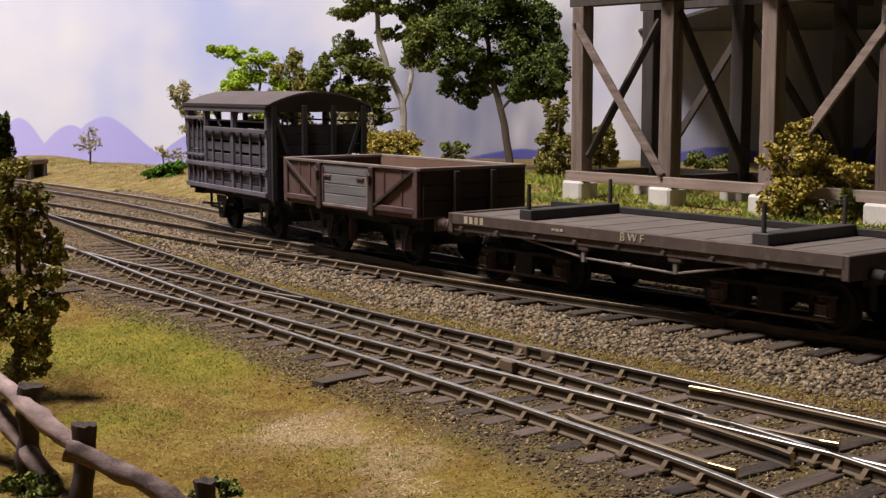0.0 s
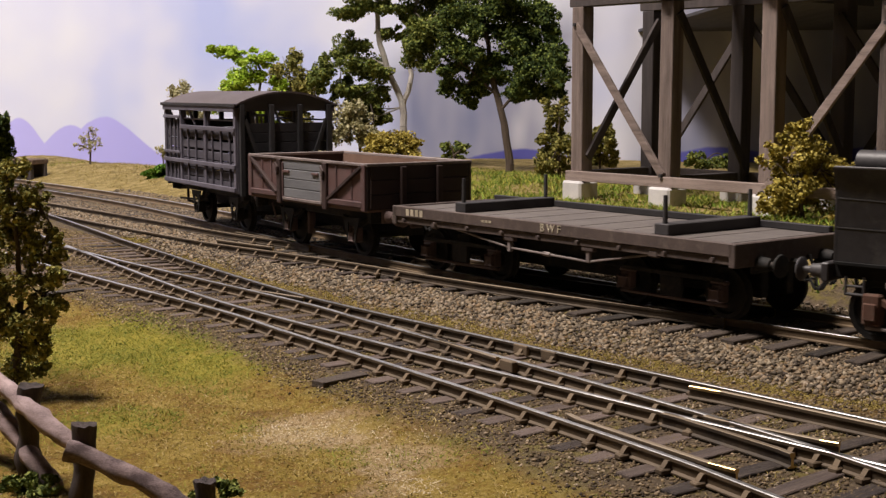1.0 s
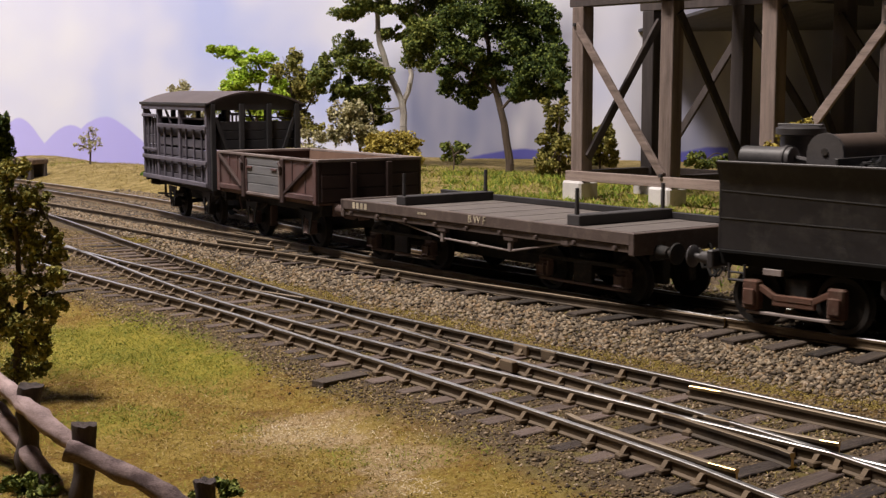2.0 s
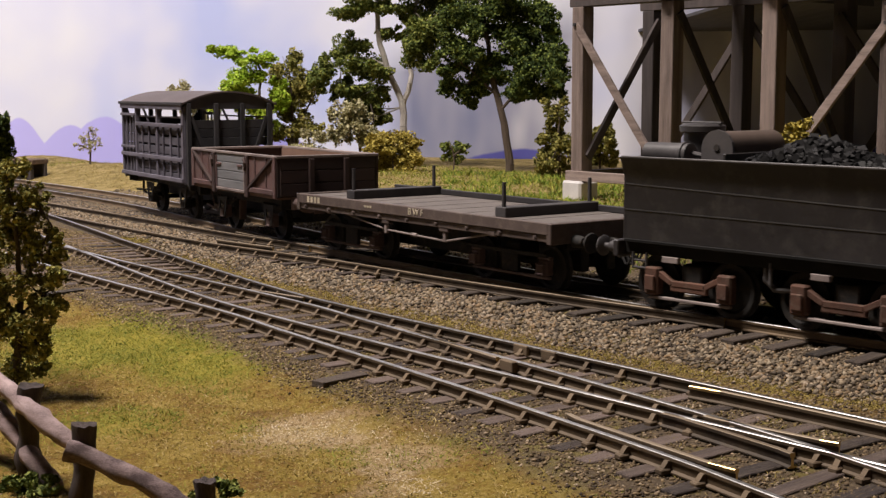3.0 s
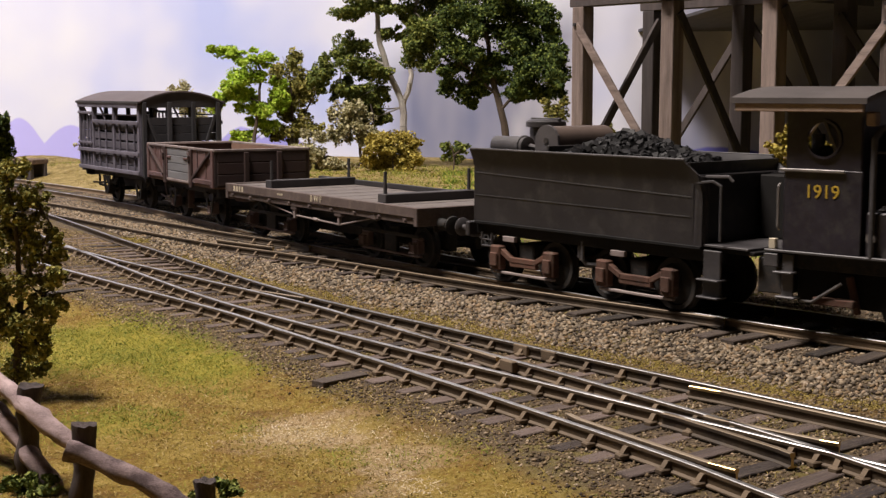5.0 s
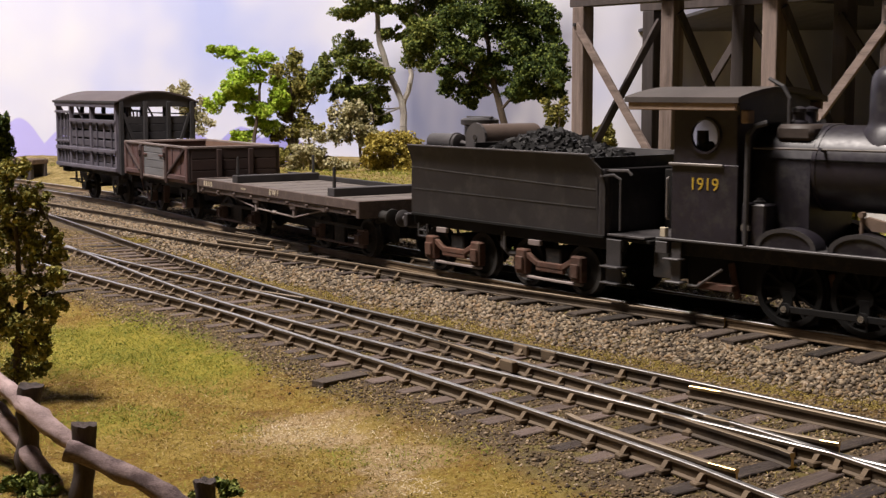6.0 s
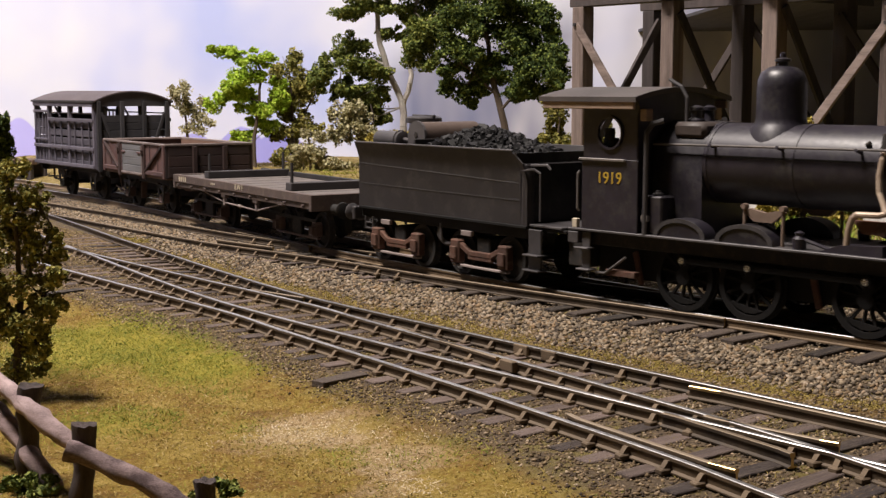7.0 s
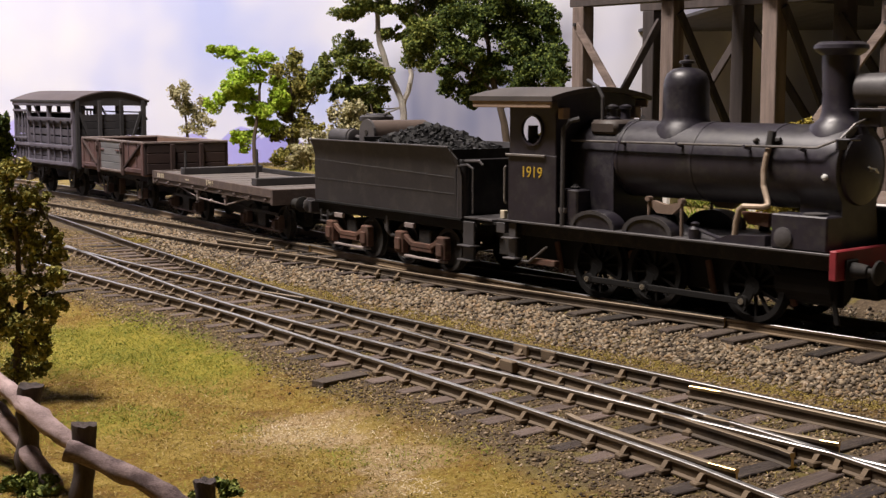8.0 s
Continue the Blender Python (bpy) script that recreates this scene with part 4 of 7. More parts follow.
def build_plant(name, label, category, leaf, bark, base, dens, limbs, blobs, rng):
    x, y, z = base
    root = thing(name, label, category, x, y, z)
    bm = bmesh.new()
    for pts, r0, r1 in limbs:
        line = spline(pts, max(r0 * 3, 0.12)) if len(pts) > 1 else [Vector(p) for p in pts]
        line = [p + Vector((rng.gauss(0, 1), rng.gauss(0, 1), 0)) * r0 * 0.15 for p in line]
        if pts is limbs[0][0]:
            line.insert(0, Vector((0, 0, -0.6)))
        n = max(1, len(line) - 1)
        for i in range(n):
            cyl(bm, line[i], line[i + 1], r0 + (r1 - r0) * i / n, r0 + (r1 - r0) * (i + 1) / n, 8)
    # twigs out to the foliage
    tips = [Vector(p) for pts, _, _ in limbs for p in pts[1:]]
    for bx, by, bz, rx, rz in blobs:
        c = Vector((bx, by, bz))
        q = min(tips, key=lambda p: (p - c).length)
        r = max(limbs[-1][2] * 0.7, 0.012)
        mid = q.lerp(c, 0.5) + Vector((0, 0, -0.1 * rx))
        cyl(bm, q, mid, r * 1.3, r, 6)
        cyl(bm, mid, c, r, r * 0.6, 5)
        for _ in range(3):
            e = c + Vector((rng.uniform(-rx, rx), rng.uniform(-rx, rx), rng.uniform(-rz, rz))) * 0.7
            cyl(bm, mid, e, r * 0.8, r * 0.35, 4)
    part("trunk", bm, bark, root, "", True)
    size = 0.048 * (y / 30) ** 0.5 if y > 25 else 0.032
    # each clump throws out smaller ones, so that the outline stays ragged
    grown = []
    for bx, by, bz, rx, rz in blobs:
        grown.append((bx, by, bz, rx * 0.97, rz * 0.92))
        for _ in range(5):
            d = Vector((rng.gauss(0, 1), rng.gauss(0, 0.8), rng.gauss(0, 0.8))).normalized()
            k = rng.uniform(0.34, 0.56)
            grown.append((bx + d.x * rx * 0.85, by + d.y * rx * 0.85, bz + d.z * rz * 0.85, rx * k, rz * k))
    blobs = grown
    gen = np.random.default_rng(int(abs(x * 100)) + int(y * 10))
    vs, fs, base_i = [], [], 0
    for bx, by, bz, rx, rz in blobs:
        n = int(min(9000, 9.0 * dens * (rx + 0.08) * (rz + 0.08) / (size * size)))
        vv, ff = leaf_cloud(gen, (bx, by, bz), rx, (rx + rz) * 0.5, rz, n, size)
        vs.append(vv)
        fs.append(ff + base_i)
        base_i += len(vv)
    ob = new("crown", loose_mesh("crown", np.concatenate(vs), np.concatenate(fs), leaf))
    ob.parent = root
    return root


PLANT_RNG = random.Random(5)
for row in PLANTS:
    build_plant(*row, PLANT_RNG)


# ---- the train ----
CARS, WHEELS, RODS = [], [], []


def lettering(text, size, mat, parent, x, y, z, label):
    cu = bpy.data.curves.new("lettering", "FONT")
    cu.body, cu.size, cu.extrude, cu.align_x = text, size * S * 1.4, 0.004 * S, "CENTER"
    tmp = new("lettering", cu)
    me = bpy.data.meshes.new_from_object(tmp)
    bpy.data.objects.remove(tmp)
    me.materials.clear()
    me.materials.append(MATS[mat])
    ob = new("lettering", me)
    ob.parent = parent
    ob.matrix_local = pose(x * S, y * S, z * S, 90, 0, 0)
    return tagged(ob, label)


def wheelset(parent, x, r, spokes, crank=0.0):
    """An axle with two wheels that turns about its own middle."""
    bm = bmesh.new()
    loose = []
    for sgn in (-1, 1):
        y = sgn * 0.80
        out = sgn
        if spokes:
            # tyre ring
            prof = [(r * 0.84, -0.065), (r, -0.065), (r, 0.03), (r + 0.05, 0.045), (r + 0.05, 0.075), (r * 0.84, 0.075)]
            seg = 36
            rings = []
            for rr, h in prof:
                rings.append([bm.verts.new((rr * math.cos(6.2832 * i / seg), y - out * (h), rr * math.sin(6.2832 * i / seg))) for i in range(seg)])
            for a, b in zip(rings, rings[1:] + rings[:1]):
                for i in range(seg):
                    bm.faces.new((a[i], a[(i + 1) % seg], b[(i + 1) % seg], b[i]))
            for k in range(spokes):
                a = 6.2832 * k / spokes
                loose.append(("spoke", Beam((0.08 * math.cos(a), y, 0.08 * math.sin(a)), (r * 0.87 * math.cos(a), y, r * 0.87 * math.sin(a)), 0.05, 0.045)))
            loose.append(("hub", Cyl((0, y - 0.1, 0), (0, y + 0.1, 0), 0.15, 0.15, 16)))
        else:
            m = [(0.0, 0.10), (0.12, 0.10), (0.14, 0.03), (r * 0.78, 0.0), (r * 0.82, 0.065), (r, 0.065), (r, -0.03), (r + 0.045, -0.045), (r + 0.045, -0.075), (0.05, -0.075)]
            lathe(bm, [(rr, out * h) for rr, h in m], "Y", 28, (0, y, 0))
    cyl(bm, (0, -0.78, 0), (0, 0.78, 0), 0.07, 0.07, 10)
    if crank:
        for sgn in (-1, 1):
            loose.append(("crank_web", Beam((0, sgn * 0.88, 0), (crank, sgn * 0.88, 0), 0.05, 0.2, 0.02)))
            loose.append(("balance_weight", prism(bmesh.new(), [(-r * 0.8 * math.cos(a), r * 0.8 * math.sin(a)) for a in (-0.7, -0.35, 0, 0.35, 0.7)], sgn * 0.80 - 0.04, sgn * 0.80 + 0.04)))
    ob = part("wheelset", bm, "under_black" if not spokes else "loco_under", parent, "", True)
    ob.location = (x * S, 0, r * S)
    WHEELS.append((ob, x, r))
    for name, mesh in loose:
        part(name, mesh, "loco_under", ob)
    if crank:
        for sgn in (-1, 1):
            part("crank_pin", Cyl((crank, sgn * 0.86, 0), (crank, sgn * 1.03, 0), 0.055, 0.055, 10), "bright_steel", ob)
    return ob


def axlebox(parent, x, y, z, mat="axlebox"):
    bm = bmesh.new()
    s = 1 if y > 0 else -1
    box(bm, x - 0.13, x + 0.13, y - 0.10, y + 0.10, z - 0.17, z + 0.15, 0.03)
    box(bm, x - 0.10, x + 0.10, y + s * 0.08, y + s * 0.15, z - 0.13, z + 0.06, 0.03)
    box(bm, x - 0.18, x + 0.18, y - 0.06, y + 0.06, z + 0.14, z + 0.2, 0.02)
    return part("axlebox", bm, mat, parent)


def leaf_spring(parent, x, y, z, half):
    top = [(x + half * a, z + 0.12 * a * a + 0.02) for a in (-1, -0.6, -0.3, 0, 0.3, 0.6, 1)]
    low = [(x + half * a, z + 0.12 * a * a - 0.03 - 0.13 * (1 - abs(a))) for a in (1, 0.75, 0.7, 0.45, 0.4, 0.15, -0.15, -0.4, -0.45, -0.7, -0.75, -1)]
    bm = prism(bmesh.new(), top + low, y - 0.045, y + 0.045)
    return part("spring", bm, "under_black", parent)


def buffer(parent, x, sgn, y, z, mat="under_black"):
    """A buffer on an end that faces sgn along the vehicle."""
    bm = bmesh.new()
    box(bm, min(x, x + sgn * 0.05), max(x, x + sgn * 0.05), y - 0.17, y + 0.17, z - 0.17, z + 0.17, 0.02)
    lathe(bm, [(0.13, sgn * 0.04), (0.12, sgn * 0.2), (0.10, sgn * 0.32), (0.06, sgn * 0.33), (0.06, sgn * 0.46), (0.18, sgn * 0.48), (0.20, sgn * 0.50), (0.19, sgn * 0.53), (0.10, sgn * 0.55)], "X", 16, (x, y, z))
    return part("buffer", bm, mat, parent, "", True)


def coupling(parent, x, sgn, z):
    bm = bmesh.new()
    tube(bm, [(x, 0, z), (x + sgn * 0.25, 0, z), (x + sgn * 0.35, 0, z - 0.12)], 0.05, 8)
    for k in range(2):
        a = x + sgn * (0.3 + k * 0.2)
        tube(bm, [(a, -0.06, z - 0.1 - k * 0.16), (a, 0.06, z - 0.1 - k * 0.16), (a + sgn * 0.1, 0.06, z - 0.3 - k * 0.12), (a + sgn * 0.1, -0.06, z - 0.3 - k * 0.12), (a, -0.06, z - 0.1 - k * 0.16)], 0.025, 6)
    return part("coupling", bm, "under_black", parent)


def hose(parent, x, sgn, y, z):
    return part("brake_hose", Tube([(x, y, z + 0.2), (x + sgn * 0.12, y, z + 0.2), (x + sgn * 0.2, y, z), (x + sgn * 0.2, y + 0.08, z - 0.28), (x + sgn * 0.1, y + 0.15, z - 0.35)], 0.035, 6), "under_black", parent)


def build_van():
    c = -16.55
    v = thing("cattle_van", "weathered grey slatted timber cattle van with curved roof", "railway wagon")
    L, R, hw, zb = -2.88, 2.88, 1.34, 1.14
    rng = random.Random(21)
    part("underframe", box(box(box(Box(L, R, -1.0, -0.86, 0.92, 1.14, 0.02), L, R, 0.86, 1.0, 0.92, 1.14, 0.02), L, L + 0.14, -1.25, 1.25, 0.90, 1.14, 0.02), R - 0.14, R, -1.25, 1.25, 0.90, 1.14, 0.02), "under_black", v)
    part("floor", Box(L, R, -hw, hw, 1.10, 1.17, 0.01), "dark_beam", v)
    for sgn in (-1, 1):
        y = sgn * hw
        o = sgn * 0.05
        # low boards with slots between them
        z = zb + 0.02
        while z < 2.78:
            h = 0.235
            gap = 0.06 if 1.85 < z < 2.35 else 0.022
            part("board", Box(L + 0.04, R - 0.04, y - 0.035, y + 0.035, z, min(z + h, 2.82), 0.016), "van_board", v)
            z += h + gap
        for x, top in ((L + 0.06, 3.42), (L + 1.40, 3.42), (0.55, 3.42), (R - 0.07, 3.42)):
            part("post", Box(x - 0.075, x + 0.075, y - 0.05, y + 0.06 if sgn > 0 else y + 0.05, zb - 0.05, top, 0.012), "van_grey", v)
            part("post_face", Box(x - 0.07, x + 0.07, y + (o if o > 0 else -0.11), y + (0.11 if o > 0 else o), zb, top - 0.02, 0.012), "van_grey", v)
        for x in (L + 0.42, L + 0.78, L + 1.08):
            part("rib", Box(x - 0.03, x + 0.03, y + (0.037 if sgn > 0 else -0.09), y + (0.09 if sgn > 0 else -0.037), zb, 3.08, 0.01), "van_grey", v)
        for k in range(6):
            x = L + 1.95 + k * 0.66
            if abs(x - 0.55) < 0.15:
                continue
            part("rib", Box(x - 0.03, x + 0.03, y + (0.037 if sgn > 0 else -0.09), y + (0.09 if sgn > 0 else -0.037), zb, 2.80, 0.01), "van_grey", v)
        for z0, z1, x0, x1 in ((2.76, 2.88, L + 1.47, R), (3.06, 3.15, L, L + 1.4), (1.76, 1.88, L, R), (1.14, 1.27, L, R), (3.30, 3.46, L - 0.02, R + 0.02), (2.02, 2.10, L, L + 1.4)):
            part("side_rail", Box(x0, x1, y + (0.10 if sgn > 0 else -0.16), y + (0.16 if sgn > 0 else -0.10), z0, z1, 0.015), "van_grey", v)
        part("slat", Box(L + 1.5, R - 0.1, y - 0.025, y + 0.025, 3.04, 3.085, 0.008), "van_grey", v)
        for a, b in (((L + 1.9, 3.3), (L + 2.4, 2.9)), ((L + 3.3, 2.9), (L + 3.6, 3.3)), ((L + 0.15, 3.3), (L + 0.4, 3.15))):
            part("strut", Beam((a[0], y, a[1]), (b[0], y, b[1]), 0.05, 0.06), "van_grey", v)
    # both ends use the shaded copy of the grey
    for sgn in (-1, 1):
        x = sgn * 2.88
        z = zb
        while z < 2.98:
            g = 0.05 if abs(z - 1.98) < 0.16 else 0.012
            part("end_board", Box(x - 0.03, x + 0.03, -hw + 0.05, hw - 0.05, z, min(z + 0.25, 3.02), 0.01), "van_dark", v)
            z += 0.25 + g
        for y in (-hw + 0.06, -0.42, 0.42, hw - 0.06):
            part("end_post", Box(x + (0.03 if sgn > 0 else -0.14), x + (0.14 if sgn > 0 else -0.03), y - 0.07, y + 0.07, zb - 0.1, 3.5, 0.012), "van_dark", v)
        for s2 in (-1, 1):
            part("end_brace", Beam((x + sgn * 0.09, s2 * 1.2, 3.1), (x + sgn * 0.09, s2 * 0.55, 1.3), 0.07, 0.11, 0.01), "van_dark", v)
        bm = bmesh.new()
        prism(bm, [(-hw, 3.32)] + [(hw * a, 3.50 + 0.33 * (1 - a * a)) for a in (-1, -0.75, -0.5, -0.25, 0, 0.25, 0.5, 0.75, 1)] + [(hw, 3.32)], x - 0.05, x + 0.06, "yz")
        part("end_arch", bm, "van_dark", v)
        coupling(v, x, sgn, 1.02)
        for y in (-0.87, 0.87):
            buffer(v, x, sgn, y, 1.03)
        hose(v, x, sgn, 0.4, 0.85)
    bm = bmesh.new()
    arc = [(-1 + i / 8) for i in range(17)]
    prism(bm, [(1.5 * a, 3.50 + 0.36 * (1 - a * a)) for a in arc] + [(1.5 * a, 3.45 + 0.36 * (1 - a * a)) for a in arc[::-1]], -3.02, 3.02, "yz")
    part("roof", bm, "van_roof", v, "faded brown canvas roof", True)
    for y, z in ((-1.5, 3.475), (1.5, 3.475)):
        part("gutter", Box(-3.02, 3.02, y - 0.025, y + 0.025, z - 0.04, z + 0.05, 0.01), "dark_beam", v)
    for x in (-0.95, 2.05):
        wheelset(v, x, 0.47, 0)
        for y in (-1.03, 1.03):
            axlebox(v, x, y, 0.47, "under_black")
            leaf_spring(v, x, y, 0.78, 0.6)
            part("axle_guard", prism(bmesh.new(), [(x - 0.36, 0.95), (x - 0.17, 0.34), (x - 0.13, 0.34), (x - 0.13, 0.8), (x + 0.13, 0.8), (x + 0.13, 0.34), (x + 0.17, 0.34), (x + 0.36, 0.95)], y - 0.16, y - 0.13), "under_black", v)
    # added black box, stands in for the darkness beneath the van
    part("centre_sill_filler", Box(-2.7, 2.7, -0.3, 0.3, 0.5, 1.1, 0.02), "under_black", v)
    part("brake_gear", Tube([(-2.3, -0.95, 0.95), (-2.3, -0.95, 0.55), (-0.4, -0.95, 0.5)], 0.04), "under_black", v)
    part("brake_lever", Beam((-2.55, -1.1, 0.62), (-0.2, -1.1, 0.72), 0.04, 0.06), "under_black", v)
    CARS.append((v, c, 1.5, 0.55))
    return v


def build_open():
    c = -9.81
    v = thing("open_wagon", "rusty brown open goods wagon with grey timber door", "railway wagon")
    L, R, hw, z0, z1 = -2.92, 2.92, 1.40, 1.19, 2.20
    part("floor", Box(L, R, -hw, hw, 1.12, 1.20, 0.01), "wagon_inside", v)
    part("underframe", box(box(box(Box(L, R, -1.0, -0.84, 0.88, 1.12, 0.02), L, R, 0.84, 1.0, 0.88, 1.12, 0.02), L, L + 0.14, -1.3, 1.3, 0.86, 1.12, 0.02), R - 0.14, R, -1.3, 1.3, 0.86, 1.12, 0.02), "under_black", v)
    for sgn in (-1, 1):
        y = sgn * hw
        def band(a, b):
            return (y + a, y + b) if sgn > 0 else (y - b, y - a)
        for x0, x1 in ((L, -1.12), (1.0, R)):
            part("side_panel", Box(x0, x1, y - 0.035, y + 0.035, z0, z1, 0.012), "wagon_red", v)
        part("lining", Box(L + 0.05, R - 0.05, y - sgn * 0.055 - 0.012, y - sgn * 0.055 + 0.012, z0 + 0.01, z1 - 0.03), "wagon_inside", v)
        door = part("door", Box(-1.10, 0.98, y - 0.03, y + 0.03, z0, z1 - 0.02, 0.01), "wagon_grey", v, "grey weathered plank door")
        for k in range(4):
            a, b = band(0.03, 0.055)
            part("plank", Box(-1.06, 0.94, a, b, z0 + 0.05 + k * 0.235, z0 + 0.05 + k * 0.235 + 0.222, 0.012), "wagon_grey", door)
        a, b = band(0.04, 0.10)
        part("door_sill", Box(-1.02, 0.95, a, b, z0 - 0.02, z0 + 0.05, 0.01), "pale_edge", door)
        for x in (-1.04, 0.92):
            part("door_strap", Box(x - 0.04, x + 0.04, *band(0.05, 0.085), z0, z1 - 0.1, 0.01), "pale_edge" if x > 0 else "wagon_red", door)
        for x in (-0.85, 0.62):
            part("hinge", Box(x - 0.16, x + 0.16, *band(0.05, 0.09), z0 + 0.66, z0 + 0.72, 0.01), "wagon_red", door)
        for x in (-1.22, 1.10):
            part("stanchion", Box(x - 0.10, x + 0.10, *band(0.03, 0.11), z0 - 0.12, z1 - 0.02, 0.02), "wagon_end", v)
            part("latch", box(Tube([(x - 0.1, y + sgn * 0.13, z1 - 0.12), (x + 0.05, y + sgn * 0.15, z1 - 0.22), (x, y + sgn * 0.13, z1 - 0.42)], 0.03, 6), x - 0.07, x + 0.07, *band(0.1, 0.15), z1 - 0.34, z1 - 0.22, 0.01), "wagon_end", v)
        part("top_rail", Box(L - 0.02, R + 0.02, *band(-0.05, 0.08), z1 - 0.03, z1 + 0.035, 0.012), "pale_edge", v, "worn pale top edge")
        for x in (L + 0.06, R - 0.08):
            part("corner_post", Box(x - 0.08, x + 0.1, *band(0.03, 0.09), z0 - 0.04, z1, 0.012), "wagon_red", v)
        for x0, x1 in ((L + 0.1, -1.35), (1.25, R - 0.1)):
            part("bottom_rail", Box(x0, x1, *band(0.03, 0.10), z0 + 0.03, z0 + 0.17, 0.02), "wagon_red", v)
        for p, q in (((R - 0.12, z1 - 0.04), (1.25, z0 + 0.14)), ((L + 0.14, z1 - 0.06), (-1.36, z0 + 0.14))):
            part("brace", Beam((p[0], y + sgn * 0.075, p[1]), (q[0], y + sgn * 0.075, q[1]), 0.09, 0.08, 0.01), "wagon_end", v)
        for x in (1.6, 2.3, -2.2, -1.7):
            part("rib", Box(x - 0.025, x + 0.025, *band(0.03, 0.055), z0 + 0.2, z1 - 0.05), "wagon_red", v)
    for sgn in (-1, 1):
        x = sgn * 2.92
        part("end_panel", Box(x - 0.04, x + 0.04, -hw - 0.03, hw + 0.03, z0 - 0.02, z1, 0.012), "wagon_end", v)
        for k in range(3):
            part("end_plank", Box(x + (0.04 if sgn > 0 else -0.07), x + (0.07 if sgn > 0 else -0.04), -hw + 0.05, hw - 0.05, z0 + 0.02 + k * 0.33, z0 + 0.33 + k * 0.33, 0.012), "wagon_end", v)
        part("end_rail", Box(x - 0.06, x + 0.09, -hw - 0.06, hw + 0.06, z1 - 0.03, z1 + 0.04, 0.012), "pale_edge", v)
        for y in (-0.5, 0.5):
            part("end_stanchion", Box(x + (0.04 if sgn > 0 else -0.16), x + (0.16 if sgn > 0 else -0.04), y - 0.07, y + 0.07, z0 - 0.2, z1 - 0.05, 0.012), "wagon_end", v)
        coupling(v, x, sgn, 1.0)
        hose(v, x, sgn, 0.4, 0.85)
        for y in (-0.87, 0.87):
            buffer(v, x, sgn, y, 1.02, "axlebox")
    for x in (-1.35, 1.85):
        wheelset(v, x, 0.47, 0)
        for y in (-1.04, 1.04):
            axlebox(v, x, y, 0.50)
            leaf_spring(v, x, y, 0.8, 0.6)
            part("axle_guard", prism(bmesh.new(), [(x - 0.36, 0.92), (x - 0.17, 0.34), (x - 0.13, 0.34), (x - 0.13, 0.8), (x + 0.13, 0.8), (x + 0.13, 0.34), (x + 0.17, 0.34), (x + 0.36, 0.92)], y - 0.16, y - 0.13), "under_black", v)
    part("brake_lever", tube(Tube([(-2.6, -1.15, 0.62), (-1.6, -1.15, 0.48)], 0.03), [(-2.3, -1.12, 0.98), (-2.1, -1.12, 0.6), (-1.8, -1.12, 0.62), (-1.65, -1.12, 0.95)], 0.025), "axlebox", v)
    part("brake_rod", Tube([(-1.6, -0.75, 0.45), (2.4, -0.75, 0.42)], 0.03), "under_black", v)
    # black box added to give the dark between the wheels
    part("centre_sill_filler", Box(-2.7, 2.7, -0.3, 0.3, 0.5, 1.1, 0.02), "under_black", v)
    for x in (-0.75, 1.25):
        part("brake_shoe", Box(x - 0.05, x + 0.05, -0.92, -0.72, 0.3, 0.85, 0.02), "axlebox", v)
    CARS.append((v, c, 1.6, 0.25))
    return v


def bogie(parent, xc, half, r, mat, y=1.0, heavy=False):
    for x in (xc - half, xc + half):
        wheelset(parent, x, r, 0)
    for sgn in (-1, 1):
        if heavy:
            bm = bmesh.new()
            for x0, x1, za, zc in ((xc - half, xc - half * 0.45, 0.72, 0.50), (xc - half * 0.45, xc + half * 0.45, 0.50, 0.50), (xc + half * 0.45, xc + half, 0.50, 0.72)):
                beam(bm, (x0, sgn * y, za), (x1, sgn * y, zc), 0.12, 0.10, 0.01)
            box(bm, xc - half * 0.5, xc + half * 0.5, sgn * y - 0.05, sgn * y + 0.05, 0.36, 0.5, 0.02)
            part("side_frame", bm, mat, parent)
            part("tie_bar", Box(xc - half - 0.1, xc + half + 0.1, sgn * y - 0.05, sgn * y + 0.05, 0.19, 0.24, 0.01), "pale_edge", parent)
        else:
            part("side_frame", Box(xc - half - 0.15, xc + half + 0.15, sgn * y - 0.05, sgn * y + 0.03, 0.22, 0.27, 0.01), "axlebox", parent)
            part("spring_nest", Box(xc - 0.26, xc + 0.26, sgn * y - 0.05, sgn * y + 0.05, 0.27, 0.66, 0.02), "under_black", parent)
            part("top_bar", Box(xc - half - 0.1, xc + half + 0.1, sgn * y - 0.06, sgn * y - 0.02, 0.64, 0.72, 0.01), "under_black", parent)
        for x in (xc - half, xc + half):
            if heavy:
                bm = bmesh.new()
                box(bm, x - 0.15, x + 0.15, sgn * y - 0.1, sgn * y + 0.1, 0.26, 0.76, 0.03)
                box(bm, x - 0.11, x + 0.11, sgn * y + (0.1 if sgn > 0 else -0.15), sgn * y + (0.15 if sgn > 0 else -0.1), 0.34, 0.62, 0.02)
                part("axlebox", bm, mat, parent, "rusty axlebox")
            else:
                axlebox(parent, x, sgn * y, 0.46)
    part("bolster", Box(xc - 0.22, xc + 0.22, -0.95, 0.95, 0.5, 0.85, 0.03), "under_black", parent)


